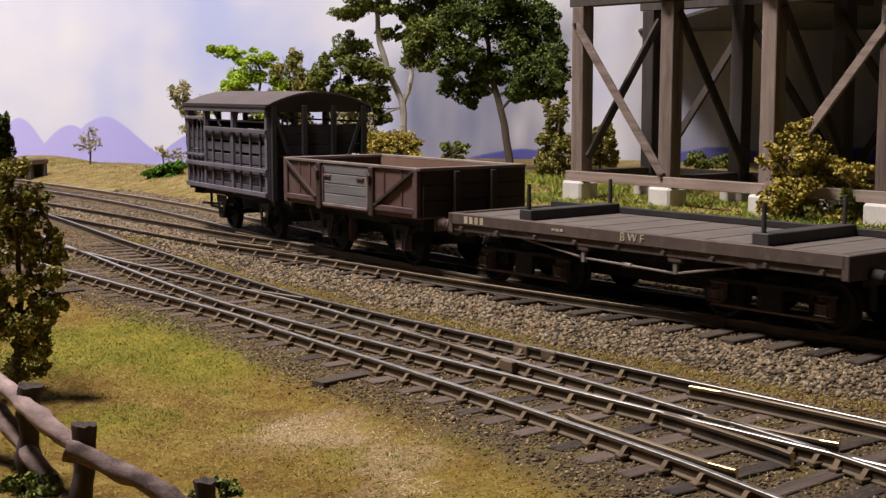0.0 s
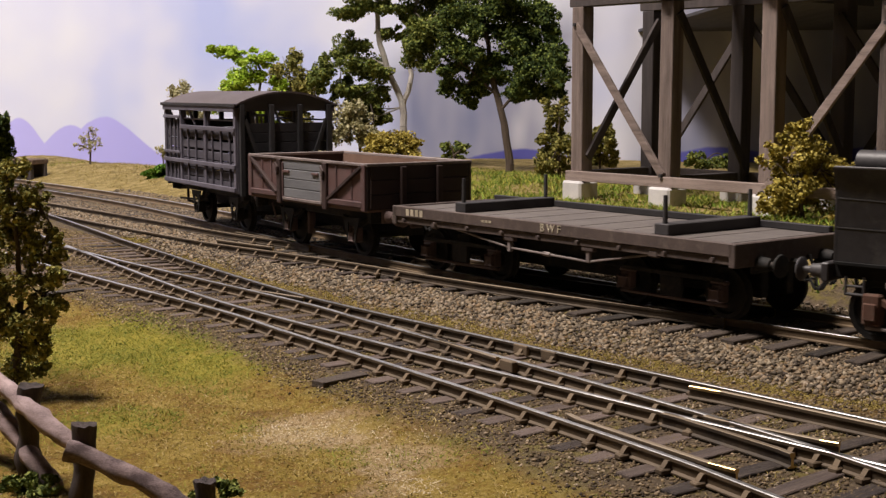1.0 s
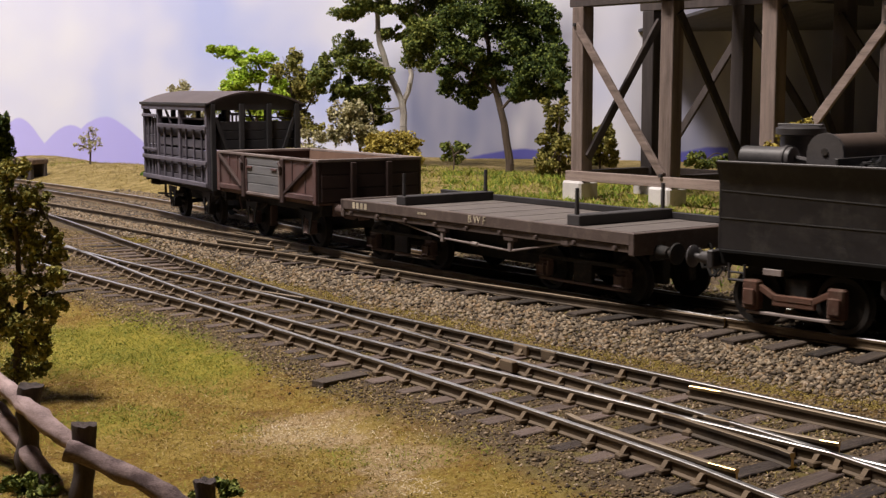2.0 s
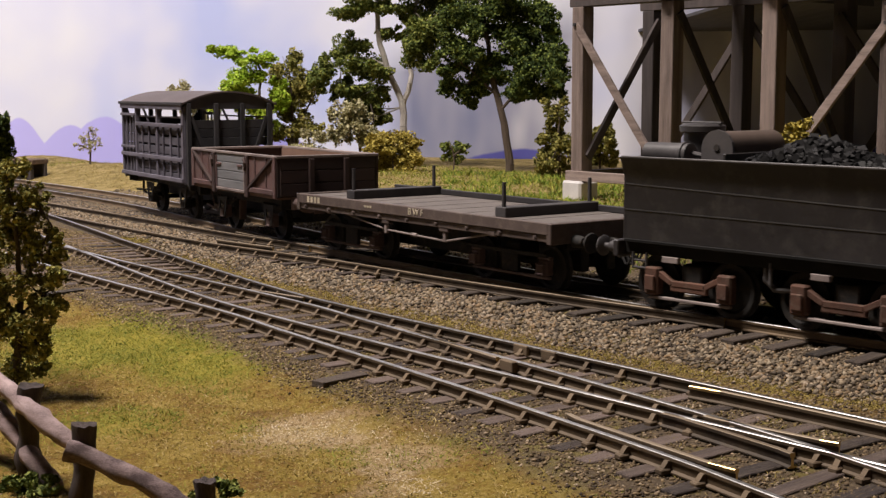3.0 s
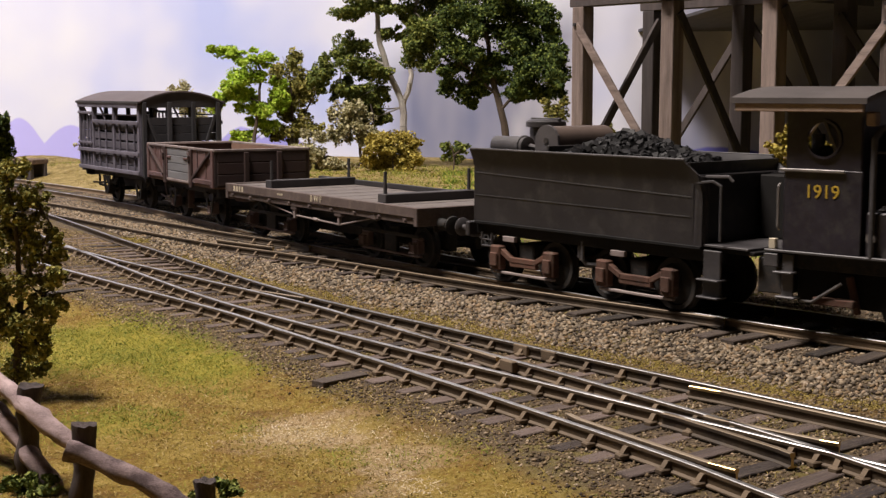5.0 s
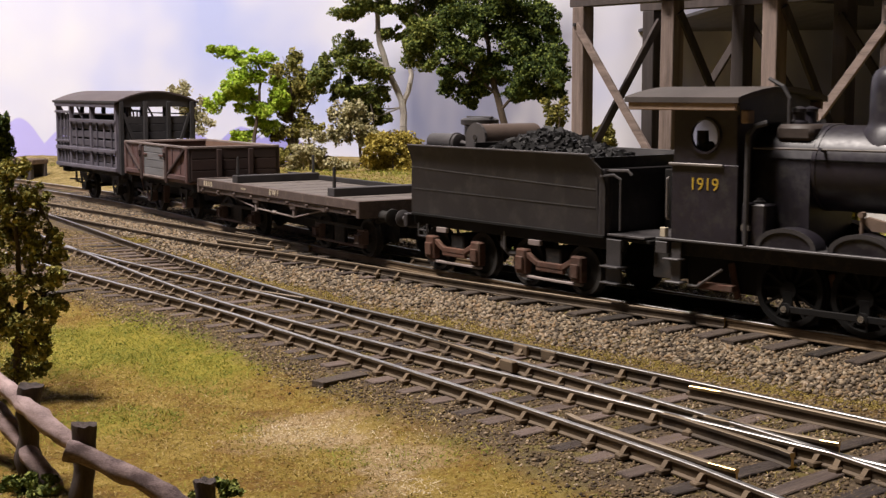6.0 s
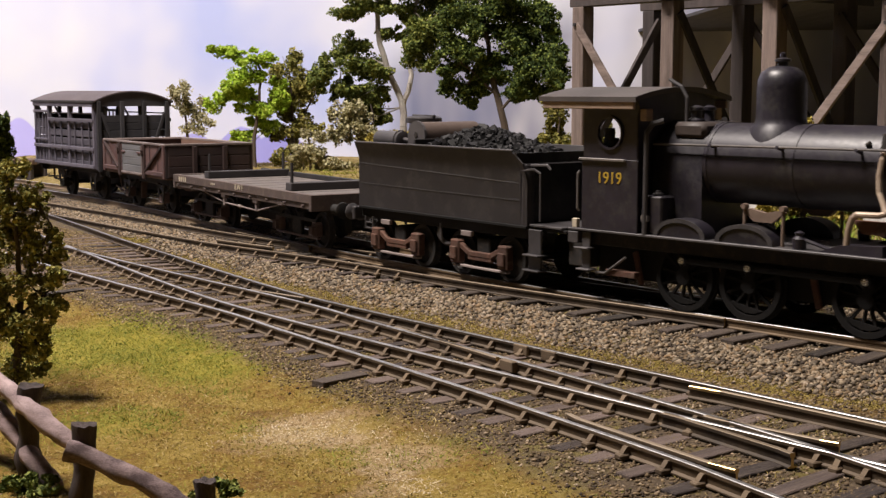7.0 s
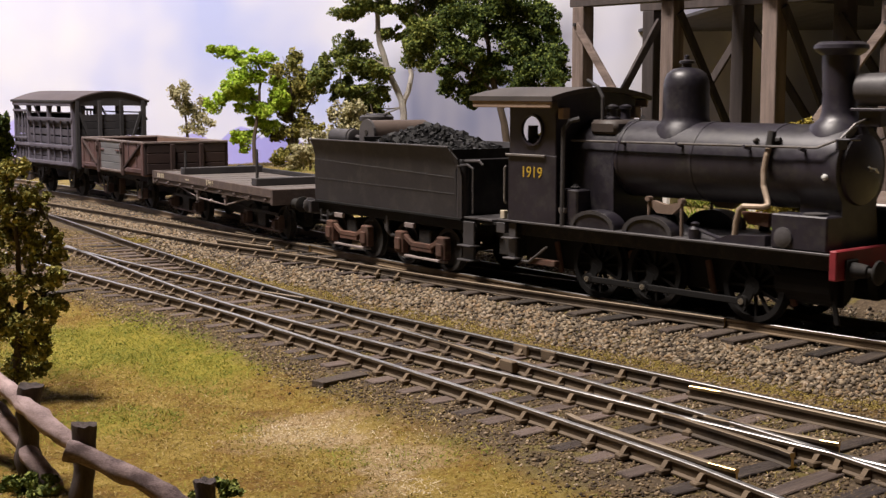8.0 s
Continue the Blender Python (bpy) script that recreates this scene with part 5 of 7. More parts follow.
def build_flat():
    c = -1.05
    v = thing("flat_wagon", "weathered brown bogie flat wagon with timber bolsters", "railway wagon")
    L, R, hw = -4.66, 4.66, 1.44
    for k in range(31):
        x = L + 0.02 + k * (R - L) / 31
        part("deck_plank", Box(x, x + 0.286, -hw + 0.06, hw - 0.06, 1.27, 1.352 + 0.003 * (k * 7 % 3), 0.004), "flat_deck", v)
    for sgn in (-1, 1):
        y = sgn * hw
        part("side_sill", Box(L, R, y - 0.06, y + 0.06, 1.16, 1.39, 0.015), "flat_side", v)
        part("lower_sill", Box(L + 0.05, R - 0.05, y - sgn * 0.02 - 0.04, y - sgn * 0.02 + 0.04, 1.02, 1.16, 0.012), "flat_side", v)
        for k in range(9):
            x = L + 0.35 + k * 1.07
            part("bolt", Cyl((x, y + sgn * 0.02, 1.09), (x, y + sgn * 0.09, 1.09), 0.04, 0.04, 8), "flat_side", v)
    for x, sgn in ((L, -1), (R, 1)):
        part("headstock", Box(x - 0.07, x + 0.07, -hw - 0.06, hw + 0.06, 0.98, 1.385, 0.015), "flat_side", v)
        coupling(v, x, sgn, 1.0)
        hose(v, x, sgn, 0.45, 0.85)
        for y in (-0.87, 0.87):
            buffer(v, x, sgn, y, 1.02, "axlebox" if sgn < 0 else "under_black")
    part("far_rail", Box(L + 0.1, R - 0.1, hw - 0.16, hw - 0.03, 1.36, 1.49, 0.012), "dark_beam", v)
    for x in (-2.72, 2.86):
        b = part("bolster_beam", Box(x - 0.17, x + 0.17, -1.22, 1.32, 1.36, 1.56, 0.015), "dark_beam", v, "dark painted cross beam")
        for y in (-1.12, 1.2):
            part("stake", Cyl((x, y, 1.5), (x, y, 2.06), 0.045, 0.04, 8), "dark_beam", b)
    # sill plates drawn extra deep to hide lit ballast and darken the underside
    part("centre_sill_filler", box(Box(L + 0.2, R - 0.2, -0.45, -0.25, 0.36, 1.2, 0.02), L + 0.2, R - 0.2, 0.25, 0.45, 0.36, 1.2, 0.02), "under_black", v)
    for sgn in (-1, 1):
        y = sgn * (hw - 0.05)
        part("truss_rod", Tube([(-3.35, y, 1.12), (-0.95, y, 0.80), (1.25, y, 0.74), (3.1, y, 1.08)], 0.022, 6), "pale_edge", v, "pale steel truss rod")
        for x in (-0.95, 1.25):
            q = part("queen_post", Box(x - 0.16, x + 0.16, y - 0.06, y + 0.06, 0.93, 1.06, 0.02), "flat_side", v)
            part("post_foot", Box(x - 0.05, x + 0.05, y - 0.04, y + 0.04, 0.72, 0.93, 0.012), "pale_edge", q)
        part("turnbuckle", Cyl((0.02, y, 0.775), (0.22, y, 0.77), 0.045, 0.045, 8), "pale_edge", v)
        for x in (-3.3, 2.9):
            part("spring_hanger", Box(x - 0.12, x + 0.12, y - 0.08, y + 0.02, 0.98, 1.12, 0.03), "flat_side", v)
    part("brake_cylinder", Cyl((-0.6, 0.1, 0.82), (0.4, 0.1, 0.82), 0.22, 0.22, 16), "under_black", v)
    part("brake_rod", Tube([(-3.6, -0.5, 0.55), (-0.4, -0.5, 0.62), (3.6, -0.5, 0.55)], 0.03, 6), "under_black", v)
    bogie(v, -2.95, 1.07, 0.44, "axlebox", 1.0)
    bogie(v, 2.95, 1.07, 0.44, "axlebox", 1.0)
    lettering("B W F", 0.155, "cream_paint", v, 0.32, -hw - 0.066, 1.215, "faded cream letters")
    for k in range(4):
        part("painted_mark", Box(-4.22 + k * 0.16, -4.12 + k * 0.16, -hw - 0.066, -hw - 0.058, 1.20, 1.34), "cream_paint", v)
    for k in range(3):
        part("painted_mark", Box(-1.7 + k * 0.11, -1.62 + k * 0.11, -hw - 0.066, -hw - 0.058, 1.25, 1.30), "cream_paint", v)
    CARS.append((v, c, 2.95, 0.0))
    return v


def build_tender():
    c = 7.97
    v = thing("tender", "black bogie tender heaped with coal", "railway tender")
    L, R, hw = -2.92, 3.08, 1.10
    def section(x, top, flare):
        return [(-hw, 1.22), (-hw, top - 0.36), (-hw - flare * 0.35, top - 0.2), (-hw - flare, top), (-hw - flare + 0.04, top), (-hw + 0.05, top - 0.3), (-hw + 0.05, 1.22)]
    # side sheets flaring outwards to the coping, with a lip
    for sgn in (-1, 1):
        bm = bmesh.new()
        rings = []
        for x in (L, -1.5, 0, 1.5, R - 0.35, R):
            fl = 0.13
            rings.append([bm.verts.new((x, -sgn * y, z)) for y, z in section(x, 2.70 if x < R - 0.1 else 2.46, fl)])
        for a, b in zip(rings, rings[1:]):
            for i in range(len(a)):
                bm.faces.new((a[i], a[(i + 1) % len(a)], b[(i + 1) % len(b)], b[i]))
        bm.faces.new(rings[0])
        bm.faces.new(rings[-1][::-1])
        side = part("side_sheet", bm, "tender_black", v, "", True)
        y = sgn * hw
        for z, zz in ((2.22, 2.06), (1.76, 1.72)):
            part("seam", Beam((L + 0.02, y + sgn * 0.004, z), (R - 0.25, y + sgn * 0.004, zz), 0.012, 0.018), "seam_grey", side)
        part("lip", Box(L, R - 0.3, y + sgn * 0.12 - 0.03, y + sgn * 0.12 + 0.03, 2.685, 2.725, 0.01), "pale_black", side)
        part("bottom_angle", Box(L, R, y - 0.03, y + 0.03, 1.17, 1.23, 0.01), "loco_under", side)
    part("tank", Box(L + 0.05, R - 0.08, -hw + 0.04, hw - 0.04, 1.22, 2.45, 0.02), "tender_black", v)
    part("back_sheet", prism(bmesh.new(), [(-hw, 1.22), (-hw, 2.34), (-hw - 0.05, 2.5), (-hw - 0.13, 2.70), (hw + 0.13, 2.70), (hw + 0.05, 2.5), (hw, 2.34), (hw, 1.22)], L - 0.03, L + 0.03, "yz"), "tender_black", v)
    part("front_sheet", prism(bmesh.new(), [(-hw, 1.3), (-hw - 0.02, 2.3), (-hw - 0.13, 2.66), (hw + 0.13, 2.66), (hw + 0.02, 2.3), (hw, 1.3)], R - 0.24, R - 0.18, "yz"), "tender_black", v)
    for sgn in (-1, 1):
        part("front_corner", Cyl((R - 0.12, sgn * (hw - 0.12), 1.22), (R - 0.12, sgn * (hw - 0.12), 2.42), 0.13, 0.13, 14), "tender_black", v, "", True)
        part("handrail", Tube([(R - 0.05, sgn * 1.16, 2.32), (R + 0.28, sgn * 1.16, 2.36), (R + 0.42, sgn * 1.12, 2.28), (R + 0.42, sgn * 1.12, 1.35)], 0.025, 6), "pale_black", v)
        part("grab_rail", Tube([(R + 0.0, sgn * 1.0, 2.42), (R + 0.48, sgn * 1.0, 2.44), (R + 0.56, sgn * 0.98, 2.36)], 0.028, 6), "pale_black", v)
    part("frame", box(box(Box(L - 0.05, R + 0.42, -1.02, -0.92, 0.96, 1.2, 0.015), L - 0.05, R + 0.42, 0.92, 1.02, 0.96, 1.2, 0.015), L - 0.08, R + 1.07, -1.02, 1.02, 1.15, 1.22, 0.015), "loco_under", v)
    part("rear_beam", Box(L - 0.18, L - 0.05, -1.22, 1.22, 0.9, 1.2, 0.02), "tender_black", v)
    for y in (-0.87, 0.87):
        buffer(v, L - 0.18, -1, y, 1.02, "pale_black")
    coupling(v, L - 0.18, -1, 1.0)
    hose(v, L - 0.18, -1, 0.42, 0.85)
    bogie(v, -1.53, 0.78, 0.47, "rust", 1.0, True)
    bogie(v, 1.50, 0.80, 0.47, "rust", 1.0, True)
    for x in (-1.95, 1.05):
        part("frame_bracket", Box(x - 0.13, x + 0.22, -1.09, -1.0, 0.86, 0.97, 0.01), "pale_edge", v)
    # water pipes and valve between the bogies
    part("feed_valve", tube(Tube([(0.0, -0.95, 1.1), (0.0, -0.95, 0.75), (0.15, -0.9, 0.6), (0.5, -0.85, 0.62)], 0.05), [(0.12, -1.0, 1.05), (0.12, -1.0, 0.7)], 0.035), "pale_black", v)
    part("side_step", tube(Tube([(-2.75, -1.05, 1.0), (-2.75, -1.05, 0.72), (-2.45, -1.05, 0.72), (-2.45, -1.05, 1.0)], 0.025), [(-2.75, -1.05, 0.85), (-2.45, -1.05, 0.85)], 0.02), "pale_black", v)
    # front steps
    for sgn in (-1, 1):
        st = part("step_plate", Box(R + 0.05, R + 0.43, sgn * 1.08 - 0.03, sgn * 1.08 + 0.03, 0.38, 1.18, 0.015), "pale_black", v, "dusty footstep plate")
        for z in (0.36, 0.66):
            part("tread", Box(R + 0.01, R + 0.47, sgn * 1.08 - 0.16, sgn * 1.08 + 0.12, z, z + 0.035, 0.01), "pale_black", st)
    # fittings on the tank top
    f = part("filler", lathe(bmesh.new(), [(0.34, 2.45), (0.34, 3.12), (0.42, 3.14), (0.42, 3.24), (0.36, 3.28), (0.1, 3.30)], "Z", 20, (-2.25, 0.25, 0)), "tender_black", v, "", True)
    part("lid_strap", Box(-2.68, -1.82, 0.21, 0.29, 3.27, 3.32, 0.01), "pale_black", f)
    tb = bmesh.new()
    prism(tb, [(-1.55, 2.45)] + [(-1.25 - 0.30 * math.cos(a), 2.88 + 0.30 * math.sin(a)) for a in [i * math.pi / 8 for i in range(9)]] + [(-0.95, 2.45)], -0.62, 0.95)
    part("tool_box", tb, "box_brown", v, "brown round-topped tool box", True)
    part("box_end", prism(bmesh.new(), [(-1.57, 2.45)] + [(-1.25 - 0.33 * math.cos(a), 2.88 + 0.33 * math.sin(a)) for a in [i * math.pi / 8 for i in range(9)]] + [(-0.93, 2.45)], -0.68, -0.62), "pale_black", v)
    part("lamp_hole", Cyl((-1.25, -0.70, 2.9), (-1.25, -0.675, 2.9), 0.06, 0.06, 10), "under_black", v)
    part("drum", lathe(bmesh.new(), [(0.17, -0.5), (0.20, -0.48), (0.20, 0.3), (0.225, 0.31), (0.225, 0.36), (0.20, 0.37), (0.20, 0.45), (0.15, 0.47)], "X", 18, (-2.3, -0.62, 2.76)), "pale_black", v, "", True)
    part("drum_cradle", Box(-2.7, -1.9, -0.8, -0.45, 2.45, 2.6, 0.01), "tender_black", v)
    part("pipe", Tube([(-1.85, -0.6, 2.78), (-1.55, -0.5, 2.72), (-1.3, -0.5, 2.62)], 0.05), "pale_black", v)
    part("coal_plate", Box(-0.88, -0.82, -1.02, 1.02, 2.45, 2.82, 0.01), "tender_black", v)
    # added black block that stands in for the dark gap before the cab
    part("gap_filler", Box(R - 0.04, R + 0.85, 0.5, 0.95, 1.28, 2.40, 0.02), "loco_under", v)
    part("tread_plate", Box(R + 0.02, R + 0.97, -1.06, 1.06, 1.225, 1.27, 0.01), "pale_black", v)
    # heaped coal
    rng = random.Random(4)
    bm = bmesh.new()
    for i in range(1500):
        x = rng.uniform(-0.85, 1.75)
        y = rng.uniform(-1.0, 1.0)
        crest = 0.56 * math.exp(-((x - 0.35) / 0.85) ** 2) * (1 - 0.5 * abs(y)) + 0.06
        z = 2.48 + crest * rng.uniform(0.75, 1.0)
        r = rng.uniform(0.045, 0.10)
        q = bmesh.ops.create_icosphere(bm, subdivisions=1, radius=r, matrix=Matrix.Translation((x, y, z)) @ Euler((rng.random() * 6, rng.random() * 6, 0)).to_matrix().to_4x4() @ Matrix.Diagonal((1.2, 0.8, 0.7, 1))) if i < 900 else bmesh.ops.create_cube(bm, size=r * 1.7, matrix=Matrix.Translation((x, y, z)) @ Euler((rng.random() * 6, rng.random() * 6, rng.random() * 6)).to_matrix().to_4x4())
    part("coal_load", bm, "coal", v, "heap of black coal lumps", False, "stuff")
    CARS.append((v, c, 1.5, 0.0))
    return v


def plate_with_hole(outline, hole_c, hole_r, y0, y1, seg=24):
    """A flat sheet in the xz plane with a round hole through it."""
    bm = bmesh.new()
    cx, cz = hole_c
    def edge_point(a):
        d = (math.cos(a), math.sin(a))
        best = 9.0
        for (x0, z0), (x1, z1) in zip(outline, outline[1:] + outline[:1]):
            den = d[0] * (z1 - z0) - d[1] * (x1 - x0)
            if abs(den) < 1e-9:
                continue
            t = ((x0 - cx) * (z1 - z0) - (z0 - cz) * (x1 - x0)) / den
            w = ((x0 - cx) * d[1] - (z0 - cz) * d[0]) / den
            if t > 0 and -1e-6 <= w <= 1 + 1e-6:
                best = min(best, t)
        return cx + d[0] * best, cz + d[1] * best
    angles = sorted({round(2 * math.pi * i / seg, 5) for i in range(seg)} | {round(math.atan2(z - cz, x - cx) % (2 * math.pi), 5) for x, z in outline})
    ring = []
    for a in angles:
        ox, oz = edge_point(a)
        ring.append([bm.verts.new(p) for p in ((cx + hole_r * math.cos(a), y0, cz + hole_r * math.sin(a)), (ox, y0, oz), (ox, y1, oz), (cx + hole_r * math.cos(a), y1, cz + hole_r * math.sin(a)))])
    for a, b in zip(ring, ring[1:] + ring[:1]):
        for i in range(4):
            bm.faces.new((a[i], a[(i + 1) % 4], b[(i + 1) % 4], b[i]))
    return bm


def build_loco():
    c = 16.5
    v = thing("locomotive", "old black steam goods locomotive with dome and chimney", "locomotive")
    def X(s):
        return s - c
    hw = 1.16
    # footplate and frames
    part("footplate", box(Box(X(12.25), X(20.0), -hw, hw, 1.285, 1.33, 0.01), X(12.25), X(12.5), -hw, hw, 1.05, 1.26, 0.01), "pale_black", v)
    for sgn in (-1, 1):
        part("valance", Box(X(12.3), X(19.98), sgn * (hw - 0.28) - 0.03, sgn * (hw - 0.28) + 0.03, 1.02, 1.26, 0.01), "under_black", v)
        part("main_frame", Box(X(12.6), X(19.9), sgn * 0.62 - 0.03, sgn * 0.62 + 0.03, 0.42, 1.26, 0.01), "loco_under", v)
    # boiler, firebox and smokebox
    zc, r = 2.61, 0.71
    part("boiler", lathe(bmesh.new(), [(r, X(14.95)), (r, X(18.95))], "X", 40, (0, 0, zc)), "loco_black", v, "", True)
    for s in (15.02, 16.75, 18.3):
        part("boiler_band", lathe(bmesh.new(), [(r + 0.002, X(s) - 0.04), (r + 0.012, X(s) - 0.035), (r + 0.012, X(s) + 0.035), (r + 0.002, X(s) + 0.04)], "X", 40, (0, 0, zc)), "loco_black", v, "", True)
    for sgn in (-1, 1):
        part("lagging_seam", Beam((X(15.0), sgn * (r - 0.018), zc + 0.15), (X(18.4), sgn * (r - 0.018), zc + 0.15), 0.02, 0.03), "loco_under", v)
    fb = bmesh.new()
    prism(fb, [(-0.70, 1.3), (-0.72, 2.75)] + [(0.72 * math.cos(a), 2.62 + 0.72 * math.sin(a)) for a in [math.pi * (1 - i / 14) for i in range(1, 14)]] + [(0.72, 2.75), (0.70, 1.3)], X(13.9), X(14.98), "yz")
    part("firebox", fb, "loco_black", v, "", True)
    part("firebox_cover", Box(X(14.25), X(14.94), -0.62, 0.62, 3.04, 3.33, 0.07), "box_brown_dark", v, "dull brown firebox cover", True)
    sb = bmesh.new()
    prism(sb, [(-0.60, 1.3), (-0.50, 1.95)] + [(0.725 * math.cos(a), zc + 0.725 * math.sin(a)) for a in [math.pi * (1.25 - i * 1.5 / 22) for i in range(23)]] + [(0.50, 1.95), (0.60, 1.3)], X(18.93), X(19.72), "yz")
    part("smokebox", sb, "loco_black", v, "", True)
    part("smokebox_door", lathe(bmesh.new(), [(0.60, 0.0), (0.58, 0.05), (0.45, 0.10), (0.2, 0.14), (0.05, 0.15)], "X", 32, (X(19.72), 0, zc)), "loco_black", v, "", True)
    part("door_handle", tube(Tube([(X(19.95), -0.14, zc + 0.05), (X(19.95), 0.14, zc - 0.05)], 0.02), [(X(19.9), 0, zc), (X(20.0), 0, zc)], 0.03), "bright_steel", v)
    part("dome", lathe(bmesh.new(), [(0.60, zc + 0.35), (0.52, zc + 0.63), (0.455, zc + 0.69), (0.425, zc + 0.80), (0.42, zc + 1.32), (0.405, zc + 1.46), (0.35, zc + 1.58), (0.24, zc + 1.66), (0.10, zc + 1.69)], "Z", 32, (X(16.08), 0, 0)), "loco_black", v, "", True)
    part("dome_cap", lathe(bmesh.new(), [(0.09, zc + 1.66), (0.09, zc + 1.75), (0.14, zc + 1.76), (0.14, zc + 1.80), (0.05, zc + 1.83), (0.05, zc + 1.90), (0.01, zc + 1.92)], "Z", 14, (X(16.08), 0, 0)), "loco_black", v, "", True)
    part("chimney", lathe(bmesh.new(), [(0.52, zc + 0.45), (0.46, zc + 0.70), (0.33, zc + 0.80), (0.285, zc + 0.92), (0.28, zc + 1.20), (0.30, zc + 1.84), (0.39, zc + 1.89), (0.44, zc + 1.95), (0.43, zc + 2.01), (0.36, zc + 2.06), (0.27, zc + 2.06), (0.25, zc + 1.5)], "Z", 28, (X(19.28), 0, 0)), "loco_black", v, "", True)
    lamp = part("headlamp", lathe(bmesh.new(), [(0.10, -0.36), (0.26, -0.32), (0.27, 0.22), (0.31, 0.24), (0.31, 0.33), (0.25, 0.34)], "X", 22, (X(20.0), 0, 3.90)), "pale_black", v, "black cylindrical headlamp", True)
    part("lens", lathe(bmesh.new(), [(0.24, 0.335), (0.23, 0.36), (0.1, 0.40), (0.02, 0.41)], "X", 20, (X(20.0), 0, 3.90)), "copper_pipe", lamp)
    part("lamp_bracket", box(Box(X(19.6), X(20.25), -0.2, 0.2, 3.55, 3.6, 0.01), X(19.7), X(20.1), -0.1, 0.1, 3.3, 3.6, 0.01), "loco_black", v)
    part("lamp_bracket", box(Box(X(19.8), X(20.08), -0.9, -0.6, 3.1, 3.13, 0.01), X(19.78), X(19.84), -0.85, -0.6, 2.95, 3.13, 0.01), "loco_black", v)
    # handrails and pipes
    for sgn in (-1, 1):
        hr = part("handrail", Tube([(X(13.95), sgn * 0.78, 2.93), (X(19.4), sgn * 0.80, 2.97), (X(19.75), sgn * 0.66, 3.12), (X(19.84), sgn * 0.4, 3.35), (X(19.84), 0, 3.45)], 0.022, 8), "rail_grey", v, "thin steel handrail")
        for s in (15.2, 16.55, 18.0, 19.1):
            part("knob", Cyl((X(s), sgn * 0.62, 2.90), (X(s), sgn * 0.83, 2.95), 0.03, 0.03, 8), "loco_black", hr)
        part("injector_pipe", Tube([(X(18.42), sgn * 0.70, 2.95), (X(18.42), sgn * 0.76, 2.8), (X(18.40), sgn * 0.80, 2.55), (X(18.44), sgn * 0.84, 2.3), (X(18.58), sgn * 0.92, 2.08), (X(18.62), sgn * 0.96, 2.0), (X(18.54), sgn * 0.98, 1.97), (X(18.16), sgn * 1.0, 1.96), (X(18.08), sgn * 1.0, 1.90), (X(18.02), sgn * 1.0, 1.7), (X(17.98), sgn * 1.0, 1.33)], 0.05, 10), "copper_pipe", v, "pale copper feed pipe")
        part("clack_valve", tube(tube(Tube([(X(18.38), sgn * 0.62, 3.02), (X(18.58), sgn * 0.6, 3.06)], 0.05), [(X(18.42), sgn * 0.68, 2.96), (X(18.42), sgn * 0.62, 3.2)], 0.075), [(X(18.05), sgn * 0.60, 3.02), (X(18.12), sgn * 0.60, 3.06)], 0.04), "under_black", v)
        part("sand_pipe", Tube([(X(14.27), sgn * 0.9, 3.35), (X(14.12), sgn * 1.02, 3.30), (X(14.05), sgn * 1.10, 3.15), (X(14.06), sgn * 1.12, 1.33)], 0.05, 8), "pale_black", v)
        # splashers
        for s, rr in ((14.78, 0.56), (16.12, 0.58)):
            z0 = 1.33
            hgt = 0.33
            arc = [(X(s) + rr * math.cos(a), z0 + hgt * math.sin(a)) for a in [math.pi * i / 14 for i in range(15)]]
            sp = part("splasher", prism(bmesh.new(), arc, sgn * 0.74, sgn * 1.06), "loco_black", v, "", True)
            arc2 = [(X(s) + (rr - 0.09) * math.cos(a), z0 + (hgt - 0.07) * math.sin(a)) for a in [math.pi * i / 14 for i in range(15)]]
            part("splasher_rim", prism(bmesh.new(), arc + [(X(s) - rr, z0), (X(s) - rr + 0.03, z0)] + arc2[::-1], sgn * 1.06, sgn * 1.085), "pale_black", sp)
        part("low_splasher", prism(bmesh.new(), [(X(17.55), 1.33), (X(17.9), 1.46), (X(18.65), 1.50), (X(18.65), 1.33)], sgn * 0.72, sgn * 1.06), "loco_black", v)
        # sand box by the cab with its lid and valve
        sx = part("sand_box", Box(X(13.92), X(14.38), sgn * 0.86 - 0.2, sgn * 0.86 + 0.2, 1.33, 2.02, 0.03), "loco_black", v)
        part("lid", lathe(bmesh.new(), [(0.10, 2.0), (0.11, 2.05), (0.06, 2.08), (0.05, 2.11)], "Z", 12, (X(14.15), sgn * 0.86, 0)), "pale_black", sx, "", True)
        part("valve", Cyl((X(14.05), sgn * 1.04, 1.62), (X(14.05), sgn * 1.14, 1.62), 0.08, 0.08, 10), "rail_grey", sx)
        # reversing bracket in tan paint
        br = part("shaft_bracket", prism(bmesh.new(), [(X(16.0), 1.86), (X(16.2), 1.70), (X(16.55), 1.70), (X(16.78), 1.88), (X(16.7), 1.92), (X(16.4), 1.86), (X(16.1), 1.92)], sgn * 0.80, sgn * 0.90), "copper_pipe_dull", v, "dusty tan spring bracket")
        for s in (16.02, 16.77):
            part("hanger", tube(Tube([(X(s), sgn * 0.9, 1.33), (X(s), sgn * 0.9, 1.95)], 0.032), [(X(s), sgn * 0.84, 1.95), (X(s), sgn * 0.96, 1.95)], 0.05), "copper_pipe_dull", br)
        part("spring", prism(bmesh.new(), [(X(18.05), 1.86), (X(18.2), 1.66), (X(18.6), 1.64), (X(18.62), 1.86)], sgn * 0.80, sgn * 0.92), "rust", v)
